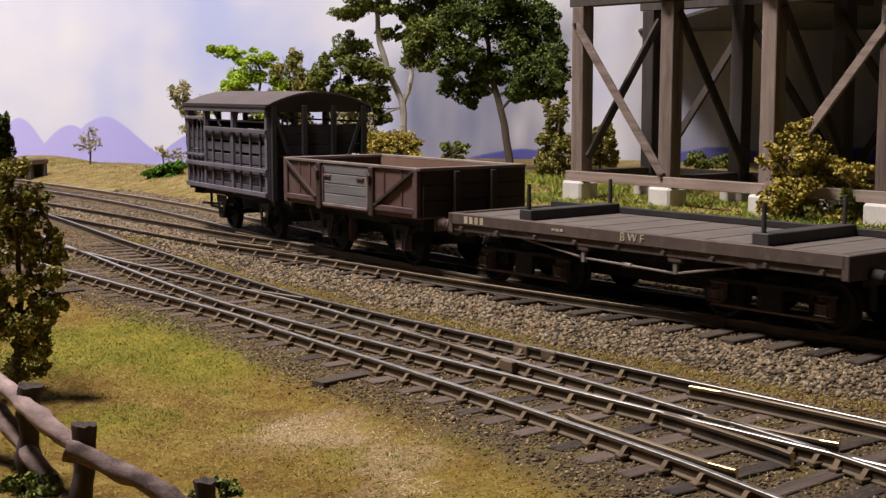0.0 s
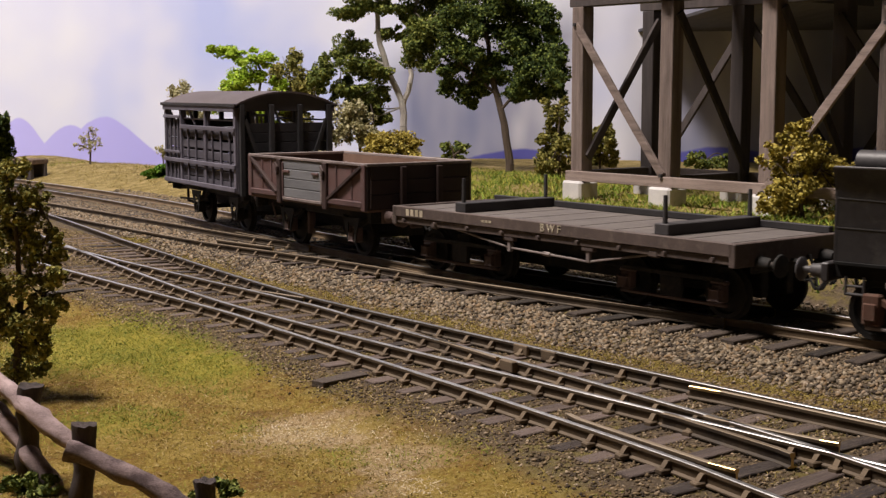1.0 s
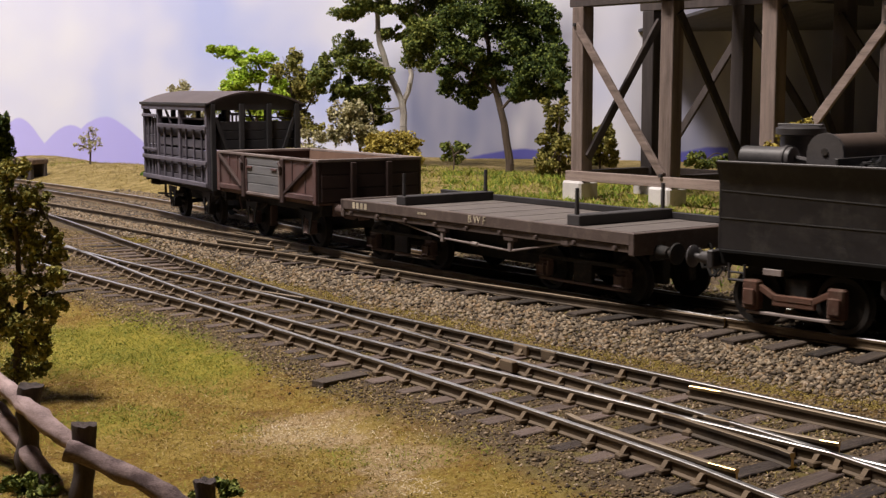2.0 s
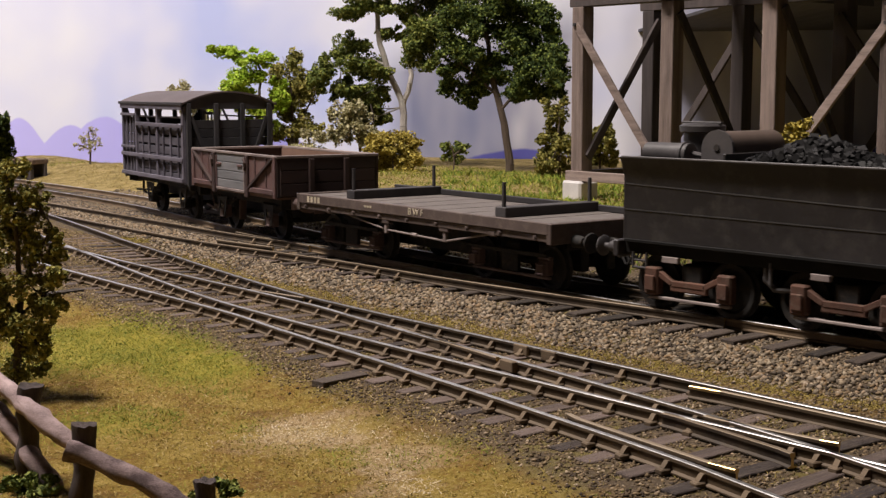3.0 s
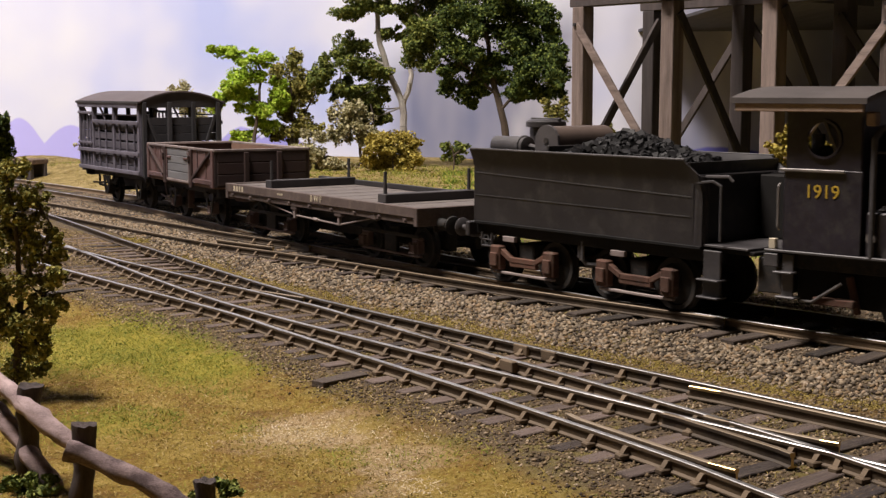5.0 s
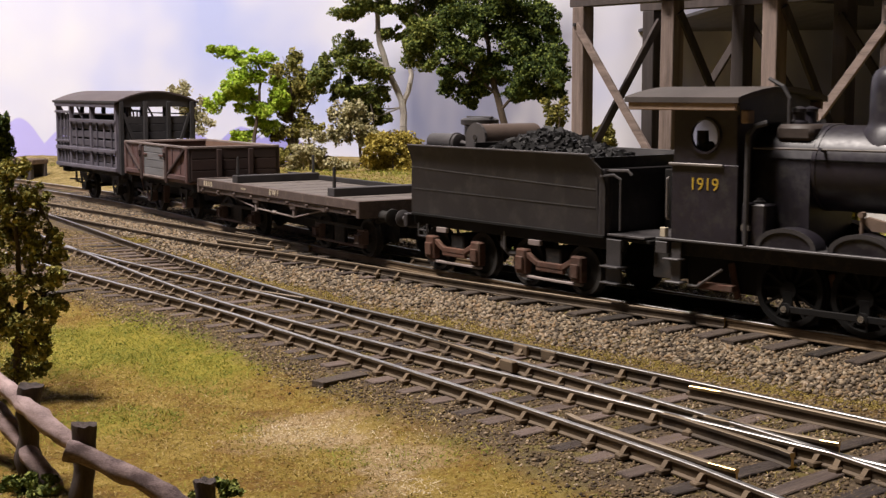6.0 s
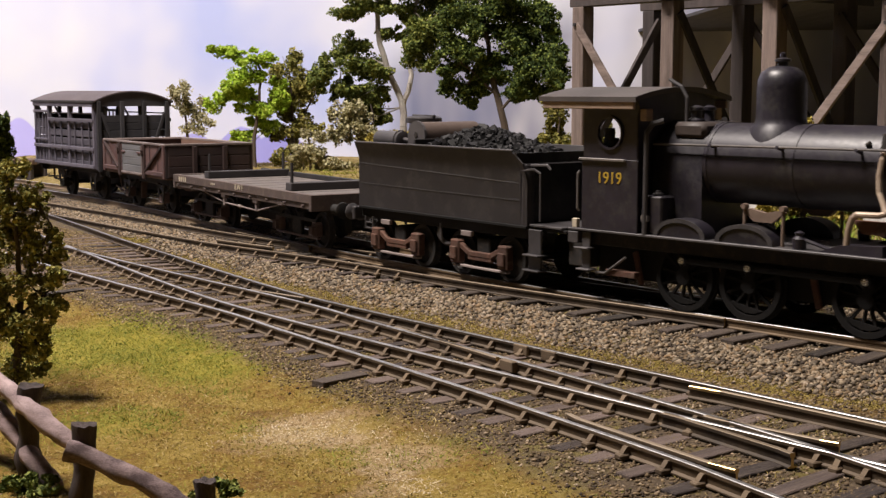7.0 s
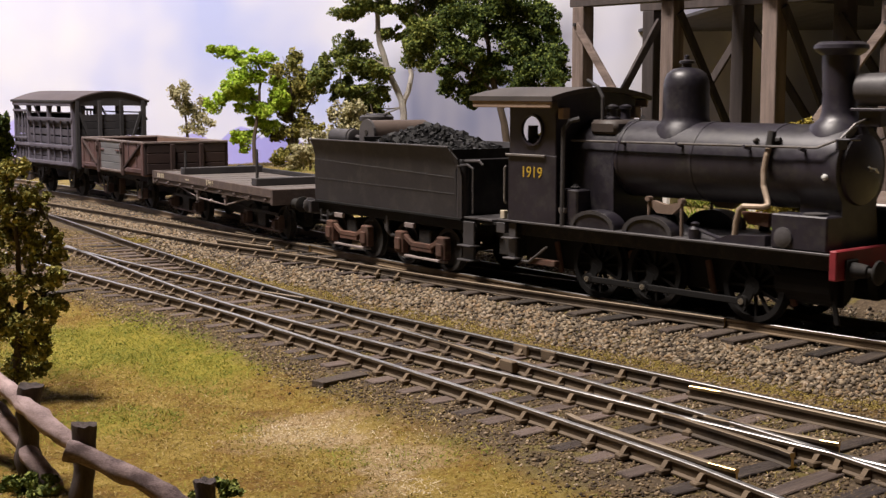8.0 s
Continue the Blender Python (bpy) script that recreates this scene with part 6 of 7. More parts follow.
        part("oil_pump", lathe(bmesh.new(), [(0.11, 1.33), (0.12, 1.5), (0.06, 1.55), (0.08, 1.6), (0.02, 1.63)], "Z", 12, (X(17.15), sgn * 1.0, 0)), "loco_black", v, "", True)
        part("reach_rod", Tube([(X(17.2), sgn * 1.0, 1.5), (X(17.75), sgn * 1.0, 1.36)], 0.03), "loco_black", v)
        # cylinder cover box at the front
        cb = part("front_box", Box(X(18.8), X(19.86), sgn * 0.90 - 0.22, sgn * 0.90 + 0.22, 1.33, 1.90, 0.025), "loco_black", v)
        part("round_cover", lathe(bmesh.new(), [(0.17, 0.0), (0.17, 0.03), (0.1, 0.05), (0.04, 0.06)], "Y", 18, (X(19.05), sgn * 1.12, 1.52)) if sgn > 0 else lathe(bmesh.new(), [(0.17, 0.0), (0.17, -0.03), (0.1, -0.05), (0.04, -0.06)], "Y", 18, (X(19.05), -1.12, 1.52)), "pale_black", cb)
        part("lid", lathe(bmesh.new(), [(0.20, 1.90), (0.20, 1.93), (0.05, 1.945)], "Z", 18, (X(19.5), sgn * 0.9, 0)), "pale_black", cb)
        # steps below the cab
        part("cab_step", box(box(Box(X(12.55), X(12.75), sgn * 1.08 - 0.02, sgn * 1.08 + 0.02, 0.55, 1.27, 0.01), X(12.45), X(12.78), sgn * 1.08 - 0.14, sgn * 1.08 + 0.1, 0.95, 0.985, 0.01), X(12.5), X(12.83), sgn * 1.08 - 0.14, sgn * 1.08 + 0.1, 0.55, 0.585, 0.01), "pale_black", v)
        part("drain_pipe", Tube([(X(12.85), sgn * 1.02, 0.52), (X(13.05), sgn * 1.02, 0.52), (X(13.55), sgn * 1.02, 0.86)], 0.025), "rail_grey", v)
        for s in (13.6, 15.5, 17.3, 18.95):
            part("brake_hanger", Beam((X(s) - 0.05, sgn * 0.74, 0.95), (X(s) + 0.1, sgn * 0.74, 0.35), 0.06, 0.13, 0.02), "rust", v)
        part("guard_iron", Beam((X(19.75), sgn * 0.80, 0.9), (X(19.9), sgn * 0.80, 0.15), 0.05, 0.09, 0.01), "loco_under", v)
        part("cylinder", Cyl((X(18.75), sgn * 0.55, 0.75), (X(19.8), sgn * 0.55, 0.75), 0.36, 0.36, 20), "loco_under", v)
    part("brake_beam", Box(X(13.05), X(13.75), -1.0, -0.85, 0.48, 0.6, 0.015), "rust", v)
    part("ash_pan", Box(X(14.9), X(15.9), -0.55, 0.55, 0.35, 1.2, 0.03), "loco_under", v)
    part("smokebox_lamp", lathe(bmesh.new(), [(0.045, 0.02), (0.055, -0.02), (0.04, -0.05), (0.01, -0.06)], "Y", 12, (X(19.53), -0.72, 2.50)), "white_glow", v, "small white marker")
    # cab
    cab = part("cab", Box(X(13.80), X(13.86), -1.1, 1.1, 1.33, 3.5, 0.01), "loco_black", v, "black cab with round side windows")
    for sgn in (-1, 1):
        y0, y1 = (1.07, 1.12) if sgn > 0 else (-1.12, -1.07)
        part("lower_side", Box(X(12.55), X(13.88), y0, y1, 1.31, 2.64, 0.01), "loco_black", cab)
        part("upper_side", plate_with_hole([(X(12.58), 2.64), (X(13.84), 2.64), (X(13.84), 3.74), (X(12.58), 3.74)], (X(13.22), 3.12), 0.27, y0 + 0.01, y1 - 0.01), "loco_black", cab, "", True)
        part("window_rim", ring_mesh(X(13.22), sgn * 1.12, 3.12, 0.27, 0.31), "loco_black", cab)
        part("waist_rail", Box(X(12.5), X(13.6), sgn * 1.14 - 0.025, sgn * 1.14 + 0.025, 2.60, 2.65, 0.01), "rail_grey", cab)
        part("roof_fascia", Box(X(11.78), X(13.98), sgn * 1.36 - 0.03, sgn * 1.36 + 0.03, 3.55, 3.69, 0.015), "cab_timber", cab, "tan timber fascia under the roof")
        part("grab_rail", Tube([(X(12.5), sgn * 1.12, 1.65), (X(12.48), sgn * 1.15, 1.7), (X(12.48), sgn * 1.15, 2.35), (X(12.5), sgn * 1.12, 2.4)], 0.022), "rail_grey", cab)
        part("side_light", Box(X(13.9), X(14.05), sgn * 1.02 - 0.1, sgn * 1.02 + 0.1, 3.34, 3.56, 0.02), "cab_timber", cab)
    bm = bmesh.new()
    arc = [(-1 + i / 10) for i in range(21)]
    prism(bm, [(1.42 * a, 3.77 + 0.18 * (1 - a * a)) for a in arc] + [(1.42 * a, 3.68 + 0.18 * (1 - a * a)) for a in arc[::-1]], X(11.72), X(14.05), "yz")
    part("roof", bm, "roof_dark", cab, "dusty dark cab roof", True)
    part("roof_arch", prism(bmesh.new(), [(-1.1, 3.48)] + [(1.12 * a, 3.70 + 0.17 * (1 - a * a)) for a in arc] + [(1.1, 3.48)], X(13.78), X(13.88), "yz"), "loco_black", cab)
    part("backhead", Box(X(13.4), X(13.78), -0.6, 0.6, 1.33, 2.9, 0.1), "under_black", cab)
    # dark column added to block part of the bright view through the windows
    part("window_filler", Box(X(13.0), X(13.24), 0.2, 0.55, 1.9, 3.5, 0.04), "under_black", cab)
    part("lamp_iron", Box(X(12.3), X(12.42), -1.1, -1.0, 1.33, 1.5, 0.01), "cream_paint", v, "small cream painted block")
    part("drag_box", Box(X(11.95), X(12.5), -0.8, 0.8, 0.55, 1.14, 0.02), "under_black", v)
    # added dark post and block, fills the near window's lower part
    part("near_window_filler", box(Cyl((X(13.02), -0.9, 1.33), (X(13.02), -0.9, 3.2), 0.13, 0.10, 12), X(13.0), X(13.26), -1.0, -0.8, 2.6, 3.02, 0.06), "under_black", cab)
    part("bunker_seat", Box(X(12.7), X(13.4), 0.6, 1.05, 1.33, 1.9, 0.02), "under_black", cab)
    # safety valves and whistle ahead of the cab
    sv = part("safety_valve", lathe(bmesh.new(), [(0.18, 3.25), (0.16, 3.36), (0.10, 3.40), (0.10, 3.52), (0.13, 3.53), (0.13, 3.58), (0.04, 3.62)], "Z", 14, (X(14.42), -0.16, 0)), "loco_black", v, "", True)
    part("second_valve", lathe(bmesh.new(), [(0.12, 3.30), (0.09, 3.40), (0.09, 3.52), (0.12, 3.53), (0.12, 3.58), (0.04, 3.62)], "Z", 14, (X(14.42), 0.22, 0)), "loco_black", sv, "", True)
    part("whistle_pipe", Tube([(X(14.35), -0.35, 3.3), (X(14.35), -0.35, 3.75), (X(14.22), -0.35, 3.95), (X(13.95), -0.35, 4.08)], 0.035), "pale_black", v)
    # buffer beam
    part("buffer_beam", Box(X(20.0), X(20.14), -1.26, 1.26, 0.92, 1.40, 0.02), "buffer_red", v, "red painted buffer beam")
    for y in (-0.87, 0.87):
        buffer(v, X(20.14), 1, y, 1.08, "under_black")
    coupling(v, X(20.14), 1, 1.05)
    hose(v, X(20.14), 1, 0.4, 0.95)
    # wheels and rods
    for s in (14.75, 16.12, 18.30):
        wheelset(v, X(s), 0.62, 12, 0.30)
    for sgn in (-1, 1):
        bm = bmesh.new()
        beam(bm, (X(14.75), sgn * 0.97, 0), (X(16.12), sgn * 0.97, 0), 0.05, 0.11, 0.01)
        beam(bm, (X(16.12), sgn * 0.97, 0), (X(18.30), sgn * 0.97, 0), 0.05, 0.11, 0.01)
        for s in (14.75, 16.12, 18.30):
            cyl(bm, (X(s), sgn * 0.93, 0), (X(s), sgn * 1.01, 0), 0.10, 0.10, 14)
        ob = part("coupling_rod", bm, "loco_under", v, "oily steel coupling rod")
        ob.location = (0, 0, 0.62 * S)
        RODS.append(ob)
    lettering("1919", 0.215, "yellow_paint", cab, X(13.22), -1.128, 2.20, "yellow painted numerals")
    CARS.append((v, c, 1.77, 0.02))
    return v


def ring_mesh(x, y, z, r0, r1, d=0.03, seg=24):
    bm = bmesh.new()
    rows = []
    for i in range(seg):
        a = 6.28318 * i / seg
        rows.append([bm.verts.new((x + r * math.cos(a), y + k, z + r * math.sin(a))) for r, k in ((r0, -d), (r1, -d), (r1, d), (r0, d))])
    for a, b in zip(rows, rows[1:] + rows[:1]):
        for i in range(4):
            bm.faces.new((a[i], a[(i + 1) % 4], b[(i + 1) % 4], b[i]))
    return bm


build_van()
build_open()
build_flat()
build_tender()
build_loco()


# ---- log fence ----
def build_fence():
    f = thing("log_fence", "weathered grey log fence with split posts", "fence")
    rng = random.Random(31)
    def log(name, pts, r, mat):
        bm = bmesh.new()
        line = spline(pts, 0.09)
        rings = []
        for i, p in enumerate(line):
            t = (line[min(i + 1, len(line) - 1)] - line[max(i - 1, 0)]).normalized()
            a = t.cross(Vector((0.3, 0.2, 1))).normalized()
            b = t.cross(a)
            k = r * (1 + 0.3 * noise.noise(p * 4) + 0.12 * noise.noise(p * 9))
            w = Vector((noise.noise(p * 2.3), noise.noise(p * 2.3 + Vector((5, 0, 0))), noise.noise(p * 2.3 + Vector((0, 7, 0))))) * r * 0.5
            rings.append([bm.verts.new(p + w + a * k * math.cos(c) * (1 + rng.uniform(-0.09, 0.09)) + b * k * math.sin(c) * (1 + rng.uniform(-0.09, 0.09))) for c in [6.2832 * j / 14 for j in range(14)]])
        for a, b in zip(rings, rings[1:]):
            for j in range(14):
                bm.faces.new((a[j], a[(j + 1) % 14], b[(j + 1) % 14], b[j]))
        for q in rings[-1]:
            q.co += (line[-1] - line[-2]).normalized() * rng.uniform(-0.012, 0.018)
        bm.faces.new(rings[0][::-1])
        top = bm.verts.new(line[-1] - (line[-1] - line[-2]).normalized() * 0.02)
        for j in range(14):
            bm.faces.new((rings[-1][j], rings[-1][(j + 1) % 14], top))
        return part(name, bm, mat, f, "", True)
    log("post", [(-4.62, 14.45, -0.9), (-4.60, 14.42, 0.1), (-4.56, 14.4, 0.66)], 0.13, "post_wood")
    log("post", [(-3.75, 13.4, -0.9), (-3.72, 13.4, 0.1), (-3.70, 13.4, 0.47)], 0.125, "post_wood")
    log("post", [(-2.38, 12.9, -0.9), (-2.375, 12.9, -0.3), (-2.37, 12.9, 0.03)], 0.11, "post_wood")
    log("rail_log", [(-5.9, 15.6, 0.95), (-5.43, 15.3, 0.78), (-4.91, 14.7, 0.52), (-4.50, 14.16, 0.40), (-4.15, 13.85, 0.30), (-3.72, 13.56, 0.15)], 0.10, "fence_wood")
    log("rail_log", [(-3.85, 13.22, 0.24), (-3.55, 13.2, 0.14), (-3.15, 13.0, 0.06), (-2.72, 12.8, -0.13), (-2.35, 12.72, -0.35)], 0.105, "fence_wood")
    log("rail_log", [(-5.6, 15.4, 0.45), (-5.38, 15.2, 0.31), (-4.8, 14.6, 0.0), (-4.45, 14.2, -0.2), (-4.2, 14.0, -0.42)], 0.10, "fence_wood")


build_fence()


# ---- ballast, earth and turf ----
HMAP_X, HMAP_Y = np.arange(-40, 31, 0.25), np.arange(8, 76, 0.25)
HMAP = np.array([[height(float(a), float(b)) for b in HMAP_Y] for a in HMAP_X])


def heights(x, y):
    i = np.clip(((x - HMAP_X[0]) / 0.25).astype(int), 0, len(HMAP_X) - 2)
    j = np.clip(((y - HMAP_Y[0]) / 0.25).astype(int), 0, len(HMAP_Y) - 2)
    a, b = (x - HMAP_X[i]) / 0.25, (y - HMAP_Y[j]) / 0.25
    return HMAP[i, j] * (1 - a) * (1 - b) + HMAP[i + 1, j] * a * (1 - b) + HMAP[i, j + 1] * (1 - a) * b + HMAP[i + 1, j + 1] * a * b


def plane_xy(u, v):
    return 0.627 * u + 0.779 * v, -0.779 * u + 0.627 * v


VU, VV = np.array([a for a, b in V_TRAIN]), np.array([b for a, b in V_TRAIN])


def stones(name, label, mat, u, v, rmin, rmax, seed, lift):
    g = np.random.default_rng(seed)
    n = len(u)
    x, y = plane_xy(u, v)
    r = g.uniform(rmin, rmax, n)
    base = np.array([[1, 0, 0], [0, 1, 0], [-1, 0, 0], [0, -1, 0], [0, 0, 1], [0, 0, -1]], float)
    tri = np.array([[0, 1, 4], [1, 2, 4], [2, 3, 4], [3, 0, 4], [1, 0, 5], [2, 1, 5], [3, 2, 5], [0, 3, 5]])
    p = base[None] * g.uniform(0.6, 1.25, (n, 6, 1)) * r[:, None, None] + g.normal(0, 0.18, (n, 6, 3)) * r[:, None, None]
    a, b = g.uniform(0, 6.28, n), g.uniform(-0.8, 0.8, n)
    ca, sa, cb, sb = np.cos(a)[:, None], np.sin(a)[:, None], np.cos(b)[:, None], np.sin(b)[:, None]
    px, pz = p[..., 0] * cb + p[..., 2] * sb, (-p[..., 0] * sb + p[..., 2] * cb) * 0.8
    qx, qy = px * ca - p[..., 1] * sa, px * sa + p[..., 1] * ca
    z = heights(x, y) + r * lift
    verts = np.stack([qx + x[:, None], qy + y[:, None], pz + z[:, None]], -1).reshape(-1, 3)
    faces = (np.arange(n)[:, None, None] * 6 + tri[None]).reshape(-1, 3)
    return tagged(new(name, loose_mesh(name, verts, faces, mat)), label, "ballast", kind="stuff")


def patch(x, y, k, seed):
    return np.array([noise.noise((float(a) * k, float(b) * k, seed)) for a, b in zip(x, y)])


GEN = np.random.default_rng(77)
n = 58000
u = GEN.uniform(-50, -7, n)
w = GEN.uniform(-3.9, 2.3, n)
lim = -3.68 + 0.2 * np.sin(u * 1.3) + GEN.normal(0, 0.15, n)
keep = w > lim
u, w = u[keep], w[keep]
out = (np.abs(w + 0.15) > 1.75) & ((w < 0) | (GEN.random(len(w)) < 0.5))
vt = np.interp(u, VU, VV)
stones("ballast", "coarse grey-brown crushed stone ballast beside the main line", "ballast_stone", u[out], (vt + w)[out], 0.02, 0.068, 1, 0.2)
stones("track_ballast", "finer brown ballast packed between the sleepers", "ballast_stone", u[~out], (vt + w)[~out], 0.018, 0.05, 9, 0.1)
n = 90000
u = GEN.uniform(-46, -6, n)
v = GEN.uniform(8.6, 15.6, n)
TURF_U, TURF_V = np.linspace(-50, 4, 60), np.array([turf_edge(float(a)) for a in np.linspace(-50, 4, 60)])
keep = (v > np.interp(u, TURF_U, TURF_V) - 0.25 + 0.2 * np.sin(u * 0.9) + GEN.normal(0, 0.15, n)) & (v < np.interp(u, VU, VV) - 3.0)
stones("earth_crumbs", "loose brown earth and cinders round the sidings", "earth_crumb", u[keep], v[keep], 0.010, 0.036, 2, 0.1)
moss = keep & (patch(u, v, 0.8, 21.0) + GEN.normal(0, 0.15, n) > 0.12)
MOSS_U, MOSS_V = u[moss], v[moss] + 0.05


def turf(name, label, mat, x, y, h0, h1, seed, lean=0.6, wide=0.12):
    """Static-grass fibres standing on the ground."""
    g = np.random.default_rng(seed)
    n = len(x)
    z = heights(x, y) - 0.01
    h = g.uniform(h0, h1, n)
    a = g.uniform(0, 6.28, n)
    tip = np.stack([g.normal(0, lean, n) * h, g.normal(0, lean, n) * h, h], -1)
    p = np.stack([x, y, z], -1)
    s = np.stack([np.cos(a), np.sin(a), 0 * a], -1) * (h * wide)[:, None]
    verts = np.stack([p - s, p + s, p + tip * 0.6 + s * 0.6, p + tip], 1).reshape(-1, 3)
    q = np.arange(n)[:, None] * 4
    faces = np.concatenate([q + np.array([[0, 1, 2]]), q + np.array([[0, 2, 3]])])
    return tagged(new(name, loose_mesh(name, verts, faces, mat)), label, "grass", kind="stuff")


n = 210000
x, y = GEN.uniform(-8.5, 5.5, n), GEN.uniform(11, 30, n)
v = 0.779 * x + 0.627 * y
edge = np.interp(0.627 * x - 0.779 * y, TURF_U, TURF_V) - 0.15 + 0.3 * np.sin((0.627 * x - 0.779 * y) * 0.8) + GEN.normal(0, 0.25, n)
keep = (v < edge) & (v > 3.5)
x, y = x[keep], y[keep]
tone = patch(x, y, 0.9, 3.0) + 0.4 * patch(x, y, 2.3, 9.0) + GEN.normal(0, 0.15, len(x))


def near(cx, cy, r):
    return np.exp(-((x - cx) ** 2 + (y - cy) ** 2) / (r * r))


bare = 0.85 * np.maximum(np.maximum(near(-1.7, 16.1, 1.2), near(-0.6, 15.0, 0.9)), near(-0.4, 13.9, 0.6))
lawn = np.maximum(np.maximum(near(-5.2, 22.0, 2.8), near(-3.6, 20.0, 1.6)), near(-4.2, 16.6, 1.0))
straw = (bare + 0.7 * tone > 0.62) & (tone > -0.25)
green = ~straw & ((lawn + 0.6 * tone > 0.5) | (tone < -0.55) | ((bare > 0.4) & (tone < -0.3)))
ochre = ~straw & ~green
turf("straw_grass", "pale bleached straw grass patches", "straw_grass", x[straw], y[straw], 0.015, 0.05, 3, 1.6, 0.16)
turf("green_grass", "yellow-green static grass tufts", "green_grass", x[green], y[green], 0.02, 0.065, 4, 1.3, 0.14)
turf("dry_grass", "ochre dry turf over the open ground", "dry_grass", x[ochre], y[ochre], 0.015, 0.05, 5, 1.6, 0.16)
g2 = GEN.random(len(x)) < 0.42
uu, vv = 0.627 * x - 0.779 * y, 0.779 * x + 0.627 * y
stones("turf_crumbs", "crumbly ochre turf scatter", "turf_crumb", uu[g2 & ochre], vv[g2 & ochre], 0.006, 0.022, 12, -0.1)
stones("moss_crumbs", "yellow-green mossy scatter", "green_grass", uu[g2 & green], vv[g2 & green], 0.006, 0.022, 13, -0.1)
stones("straw_crumbs", "pale bleached straw scatter", "straw_grass", uu[g2 & straw], vv[g2 & straw], 0.006, 0.02, 14, -0.1)
turf("siding_moss", "short olive grass among the siding sleepers", "verge_grass", *plane_xy(MOSS_U, MOSS_V), 0.02, 0.055, 22, 1.2, 0.16)
# strip of turf between the ballast and the siding
n = 26000
u = GEN.uniform(-34, -6, n)
vv = np.interp(u, VU, VV) - 3.88 + GEN.normal(0, 0.2, n)
keep = patch(u, vv, 0.6, 5.0) > -0.3
x, y = plane_xy(u[keep], vv[keep])
turf("verge_grass", "thin mossy yellow turf along the ballast edge", "verge_grass", x, y, 0.015, 0.05, 6, 1.2, 0.25)
stones("verge_crumbs", "yellow mossy crumbs along the ballast edge", "verge_grass", u[keep], vv[keep], 0.006, 0.018, 15, 0.0)
# the bank behind the train
n = 110000
x, y = GEN.uniform(-28, 13, n), GEN.uniform(24, 72, n)
uu, vv = 0.627 * x - 0.779 * y, 0.779 * x + 0.627 * y
w = vv - np.interp(uu, VU, VV)
keep = (w > 2.1 + GEN.normal(0, 0.25, n)) & (w < 16)
x, y = x[keep], y[keep]
tone = patch(x, y, 0.3, 13.0) + GEN.normal(0, 0.15, len(x)) + np.clip((x + 5) / 6, -1, 1) * 0.35
lush = tone > 0.05
turf("bank_grass", "lush yellow-green grass on the bank", "green_grass", x[lush], y[lush], 0.04, 0.12, 7, 1.2, 0.2)
turf("dry_bank_grass", "dry golden grass on the bank", "dry_grass", x[~lush], y[~lush], 0.03, 0.09, 8, 1.3, 0.2)


# thicker grass round the tower's footings
n = 42000
x, y = GEN.uniform(0, 15, n), GEN.uniform(25, 52, n)
w = 0.779 * x + 0.627 * y - np.interp(0.627 * x - 0.779 * y, VU, VV)
keep = (w > 2.6 + GEN.normal(0, 0.3, n)) & (w < 13) & (patch(x, y, 0.55, 31.0) + GEN.normal(0, 0.12, n) > -0.12)
turf("lush_grass", "lush green grass round the tower footings", "lush_grass", x[keep], y[keep], 0.07, 0.2, 33, 0.8, 0.14)


# ---- small things ----
def build_culvert():
    c = thing("timber_culvert", "low dark timber culvert at the foot of the bank", "culvert", -19.75, 61.0, -0.22, -20)
    part("deck", Box(-1.5, 1.5, -0.6, 0.6, 0.75, 0.98, 0.03), "culvert_wood", c)
    for x0 in (-1.2, -0.35, 0.5, 1.2):
        part("upright", Box(x0 - 0.12, x0 + 0.12, -0.5, -0.25, -0.2, 0.75, 0.02), "plaster_block" if x0 == -0.35 else "timber_dark", c)
    part("back_wall", Box(-1.5, 1.5, 0.3, 0.5, -0.2, 0.75, 0.02), "timber_dark", c)


build_culvert()
for k, (u, v, turn_deg, length) in enumerate(((-15.3, 10.45, 38, 0.85), (-25.6, 10.75, 40, 0.75))):
    x, y = uv(u, v)
    whole("loose_sleeper", Box(-0.13, 0.13, -length / 2, length / 2, 0, 0.12, 0.008), "sleeper_dark", "dark loose sleeper lying beside the siding", "sleeper", group="loose sleepers", at=(x, y, height(x, y) - 0.07, -51 + turn_deg - 38 + 6))


# ---- the room round the layout ----
def room_wall(name, x0, x1, y0, y1, z0, z1, mat, label):
    whole(name, Box(x0 / S, x1 / S, y0 / S, y1 / S, z0 / S, z1 / S), mat, label, "wall" if "wall" in name else name, "structure")


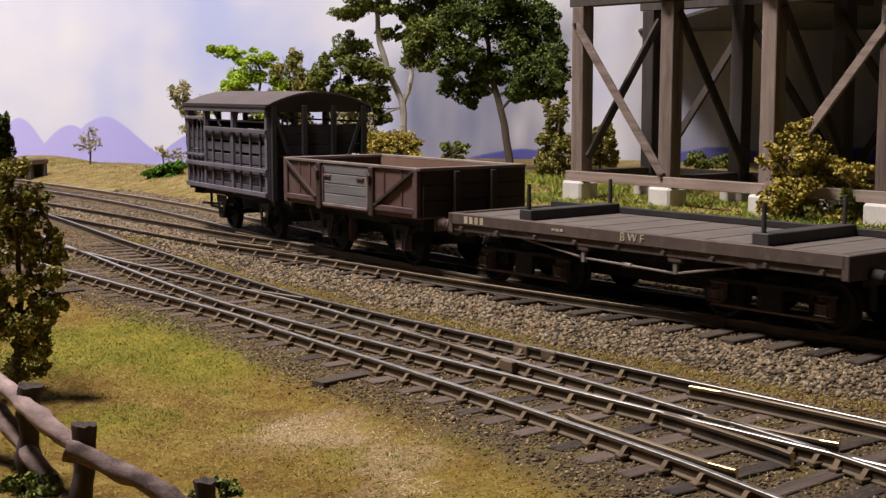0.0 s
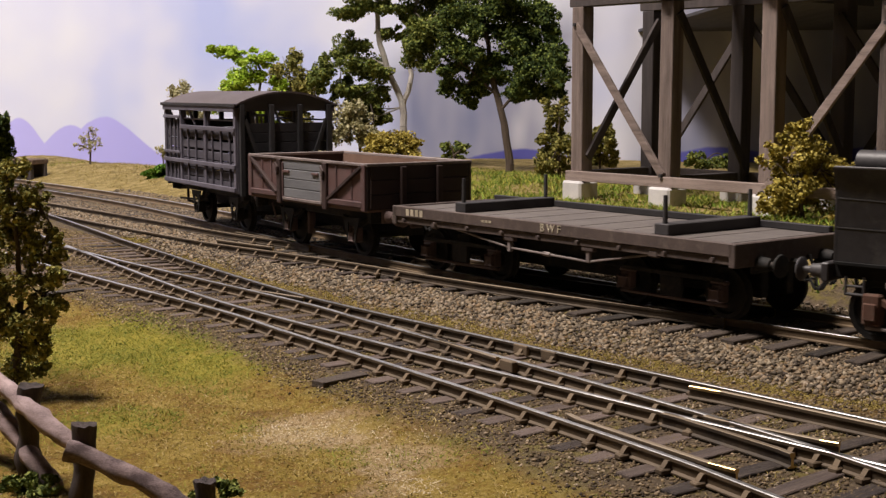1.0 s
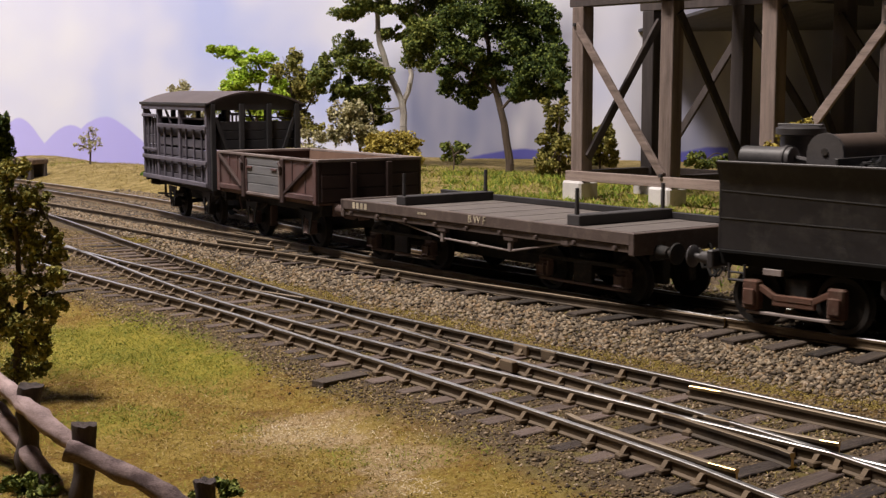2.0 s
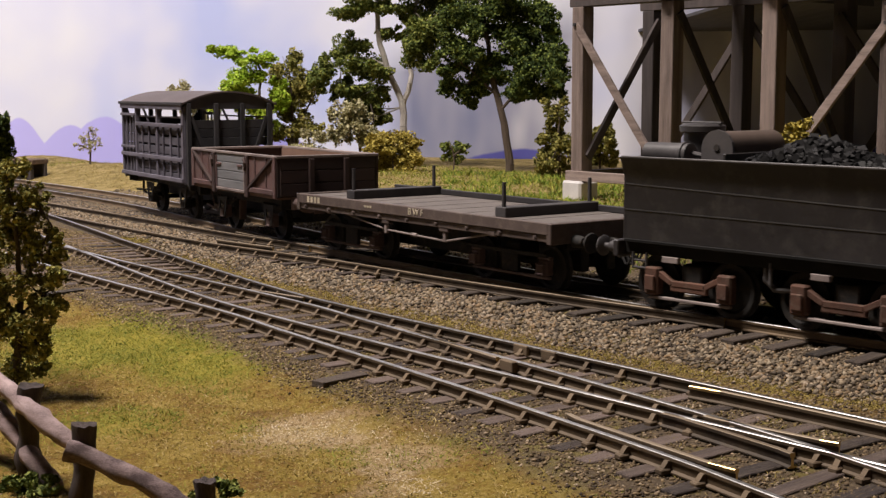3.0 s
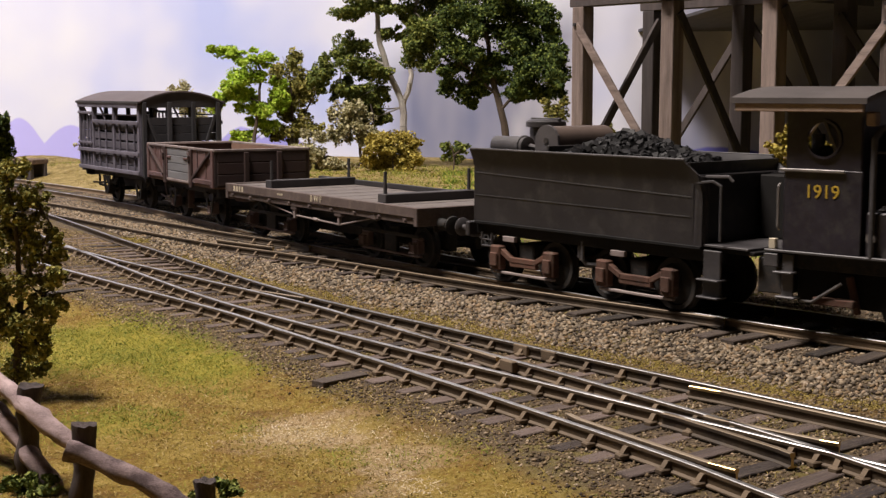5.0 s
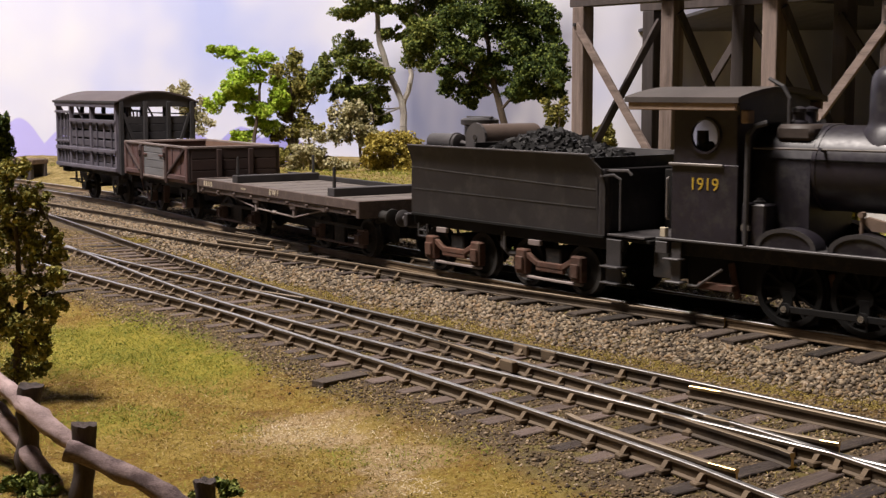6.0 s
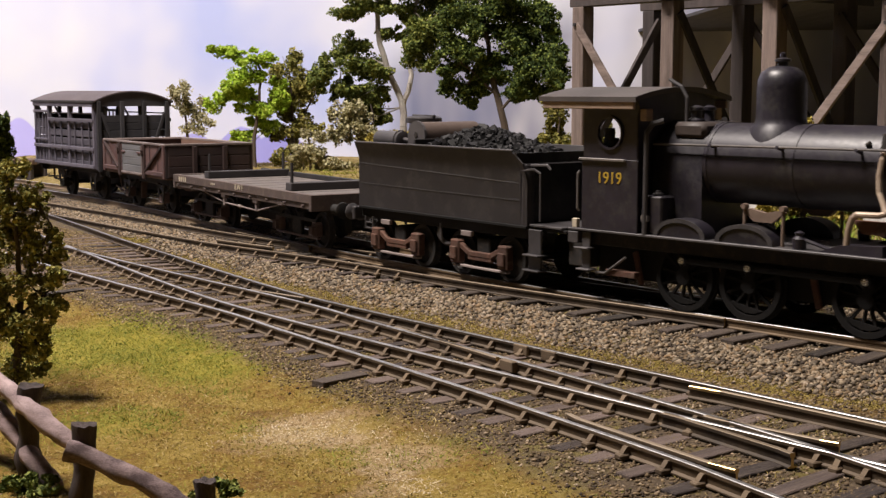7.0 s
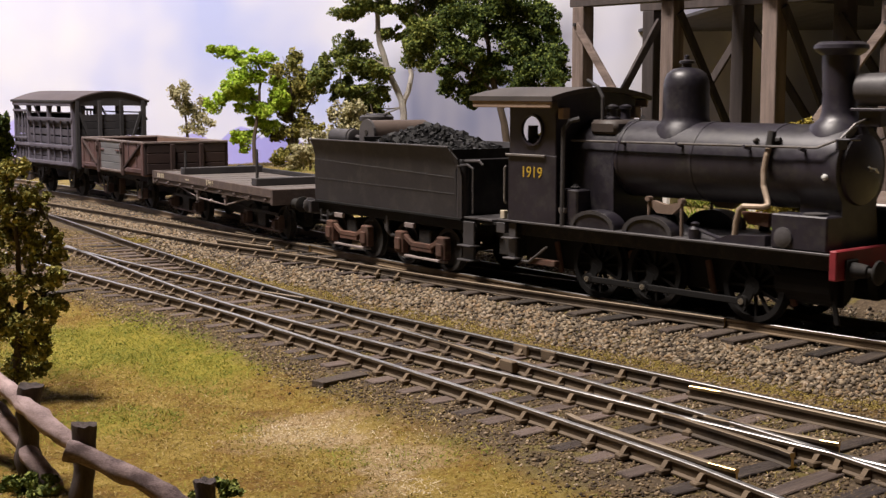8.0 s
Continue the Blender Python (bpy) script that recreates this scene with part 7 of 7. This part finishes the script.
X0, X1, Y0, Y1, Z0, Z1 = -1.1, 1.1, -0.8, 1.05, -0.75, 1.0
room_wall("floor", X0, X1, Y0, Y1, Z0 - 0.05, Z0, "room_floor", "plain dark room floor")
room_wall("ceiling", X0, X1, Y0, Y1, Z1, Z1 + 0.05, "room_paint", "plain grey ceiling")
room_wall("wall_north", X0, X1, Y1, Y1 + 0.05, Z0, Z1, "room_paint", "plain painted room wall")
room_wall("wall_south", X0, X1, Y0 - 0.05, Y0, Z0, Z1, "room_paint", "plain painted room wall")
room_wall("wall_west", X0 - 0.05, X0, Y0, Y1, Z0, Z1, "room_paint", "plain painted room wall")
room_wall("wall_east", X1, X1 + 0.05, Y0, Y1, Z0, Z1, "room_paint", "plain painted room wall")
table = thing("baseboard", "plain timber layout baseboard on legs", "table", 0, 0, 0)
part("top", Box(-66, 60, 1.0, 82, -8.0, -1.3, 0.1), "box_brown", table)
for x, y in ((-60, 4), (54, 4), (-60, 78), (54, 78)):
    part("leg", Box(x - 3, x + 3, y - 3, y + 3, -70.5, -8, 0.1), "box_brown", table)


# ---- movement ----
TIMES = [0, 0.5, 1.0, 1.5, 3.0, 3.5, 4.0, 4.5, 6.0, 6.5, 7.0, 7.5, 8.0]
RUN = [2.032, 1.047, 0.0, -1.099, -4.23, -5.252, -6.345, -7.31, -10.641, -11.611, -12.771, -13.783, -14.827]


def run(t):
    return float(np.interp(t, TIMES, RUN))


def car_pose(c, half, shift, t):
    """A vehicle with its middle at c along the train, whose axles or bogies at c + shift -/+ half stand on the line."""
    a, _ = on_line(c + shift - half + run(t))
    b, _ = on_line(c + shift + half + run(t))
    d = (b - a).normalized()
    m = (a + b) / 2 - d * shift
    return pose(m.x * S, m.y * S, 0, 0, 0, math.degrees(math.atan2(d.y, d.x)))


def turn(t, r):
    """How far a wheel of radius r has rolled, in degrees; the driving wheels' pins stand nearly upright at 7 s."""
    return math.degrees((run(7.0) - run(t)) / r)


def motions():
    steps = [i * 0.25 for i in range(33)]
    for ob, c, half, shift in CARS:
        walk(ob, [(t, car_pose(c, half, shift, t)) for t in steps])
    for ob, x, r in WHEELS:
        big = r > 0.6
        walk(ob, [(t, pose(x * S, 0, r * S, 0, -(80 + turn(t, 0.72)) if big else -turn(t, r), 0)) for t in steps])
    for ob in RODS:
        rows = []
        for i in range(65):
            a = radians(80 + turn(i * 0.125, 0.72))
            rows.append((i * 0.125, pose(0.30 * math.cos(a) * S, 0, (0.62 + 0.30 * math.sin(a)) * S)))
        walk(ob, rows)


motions()
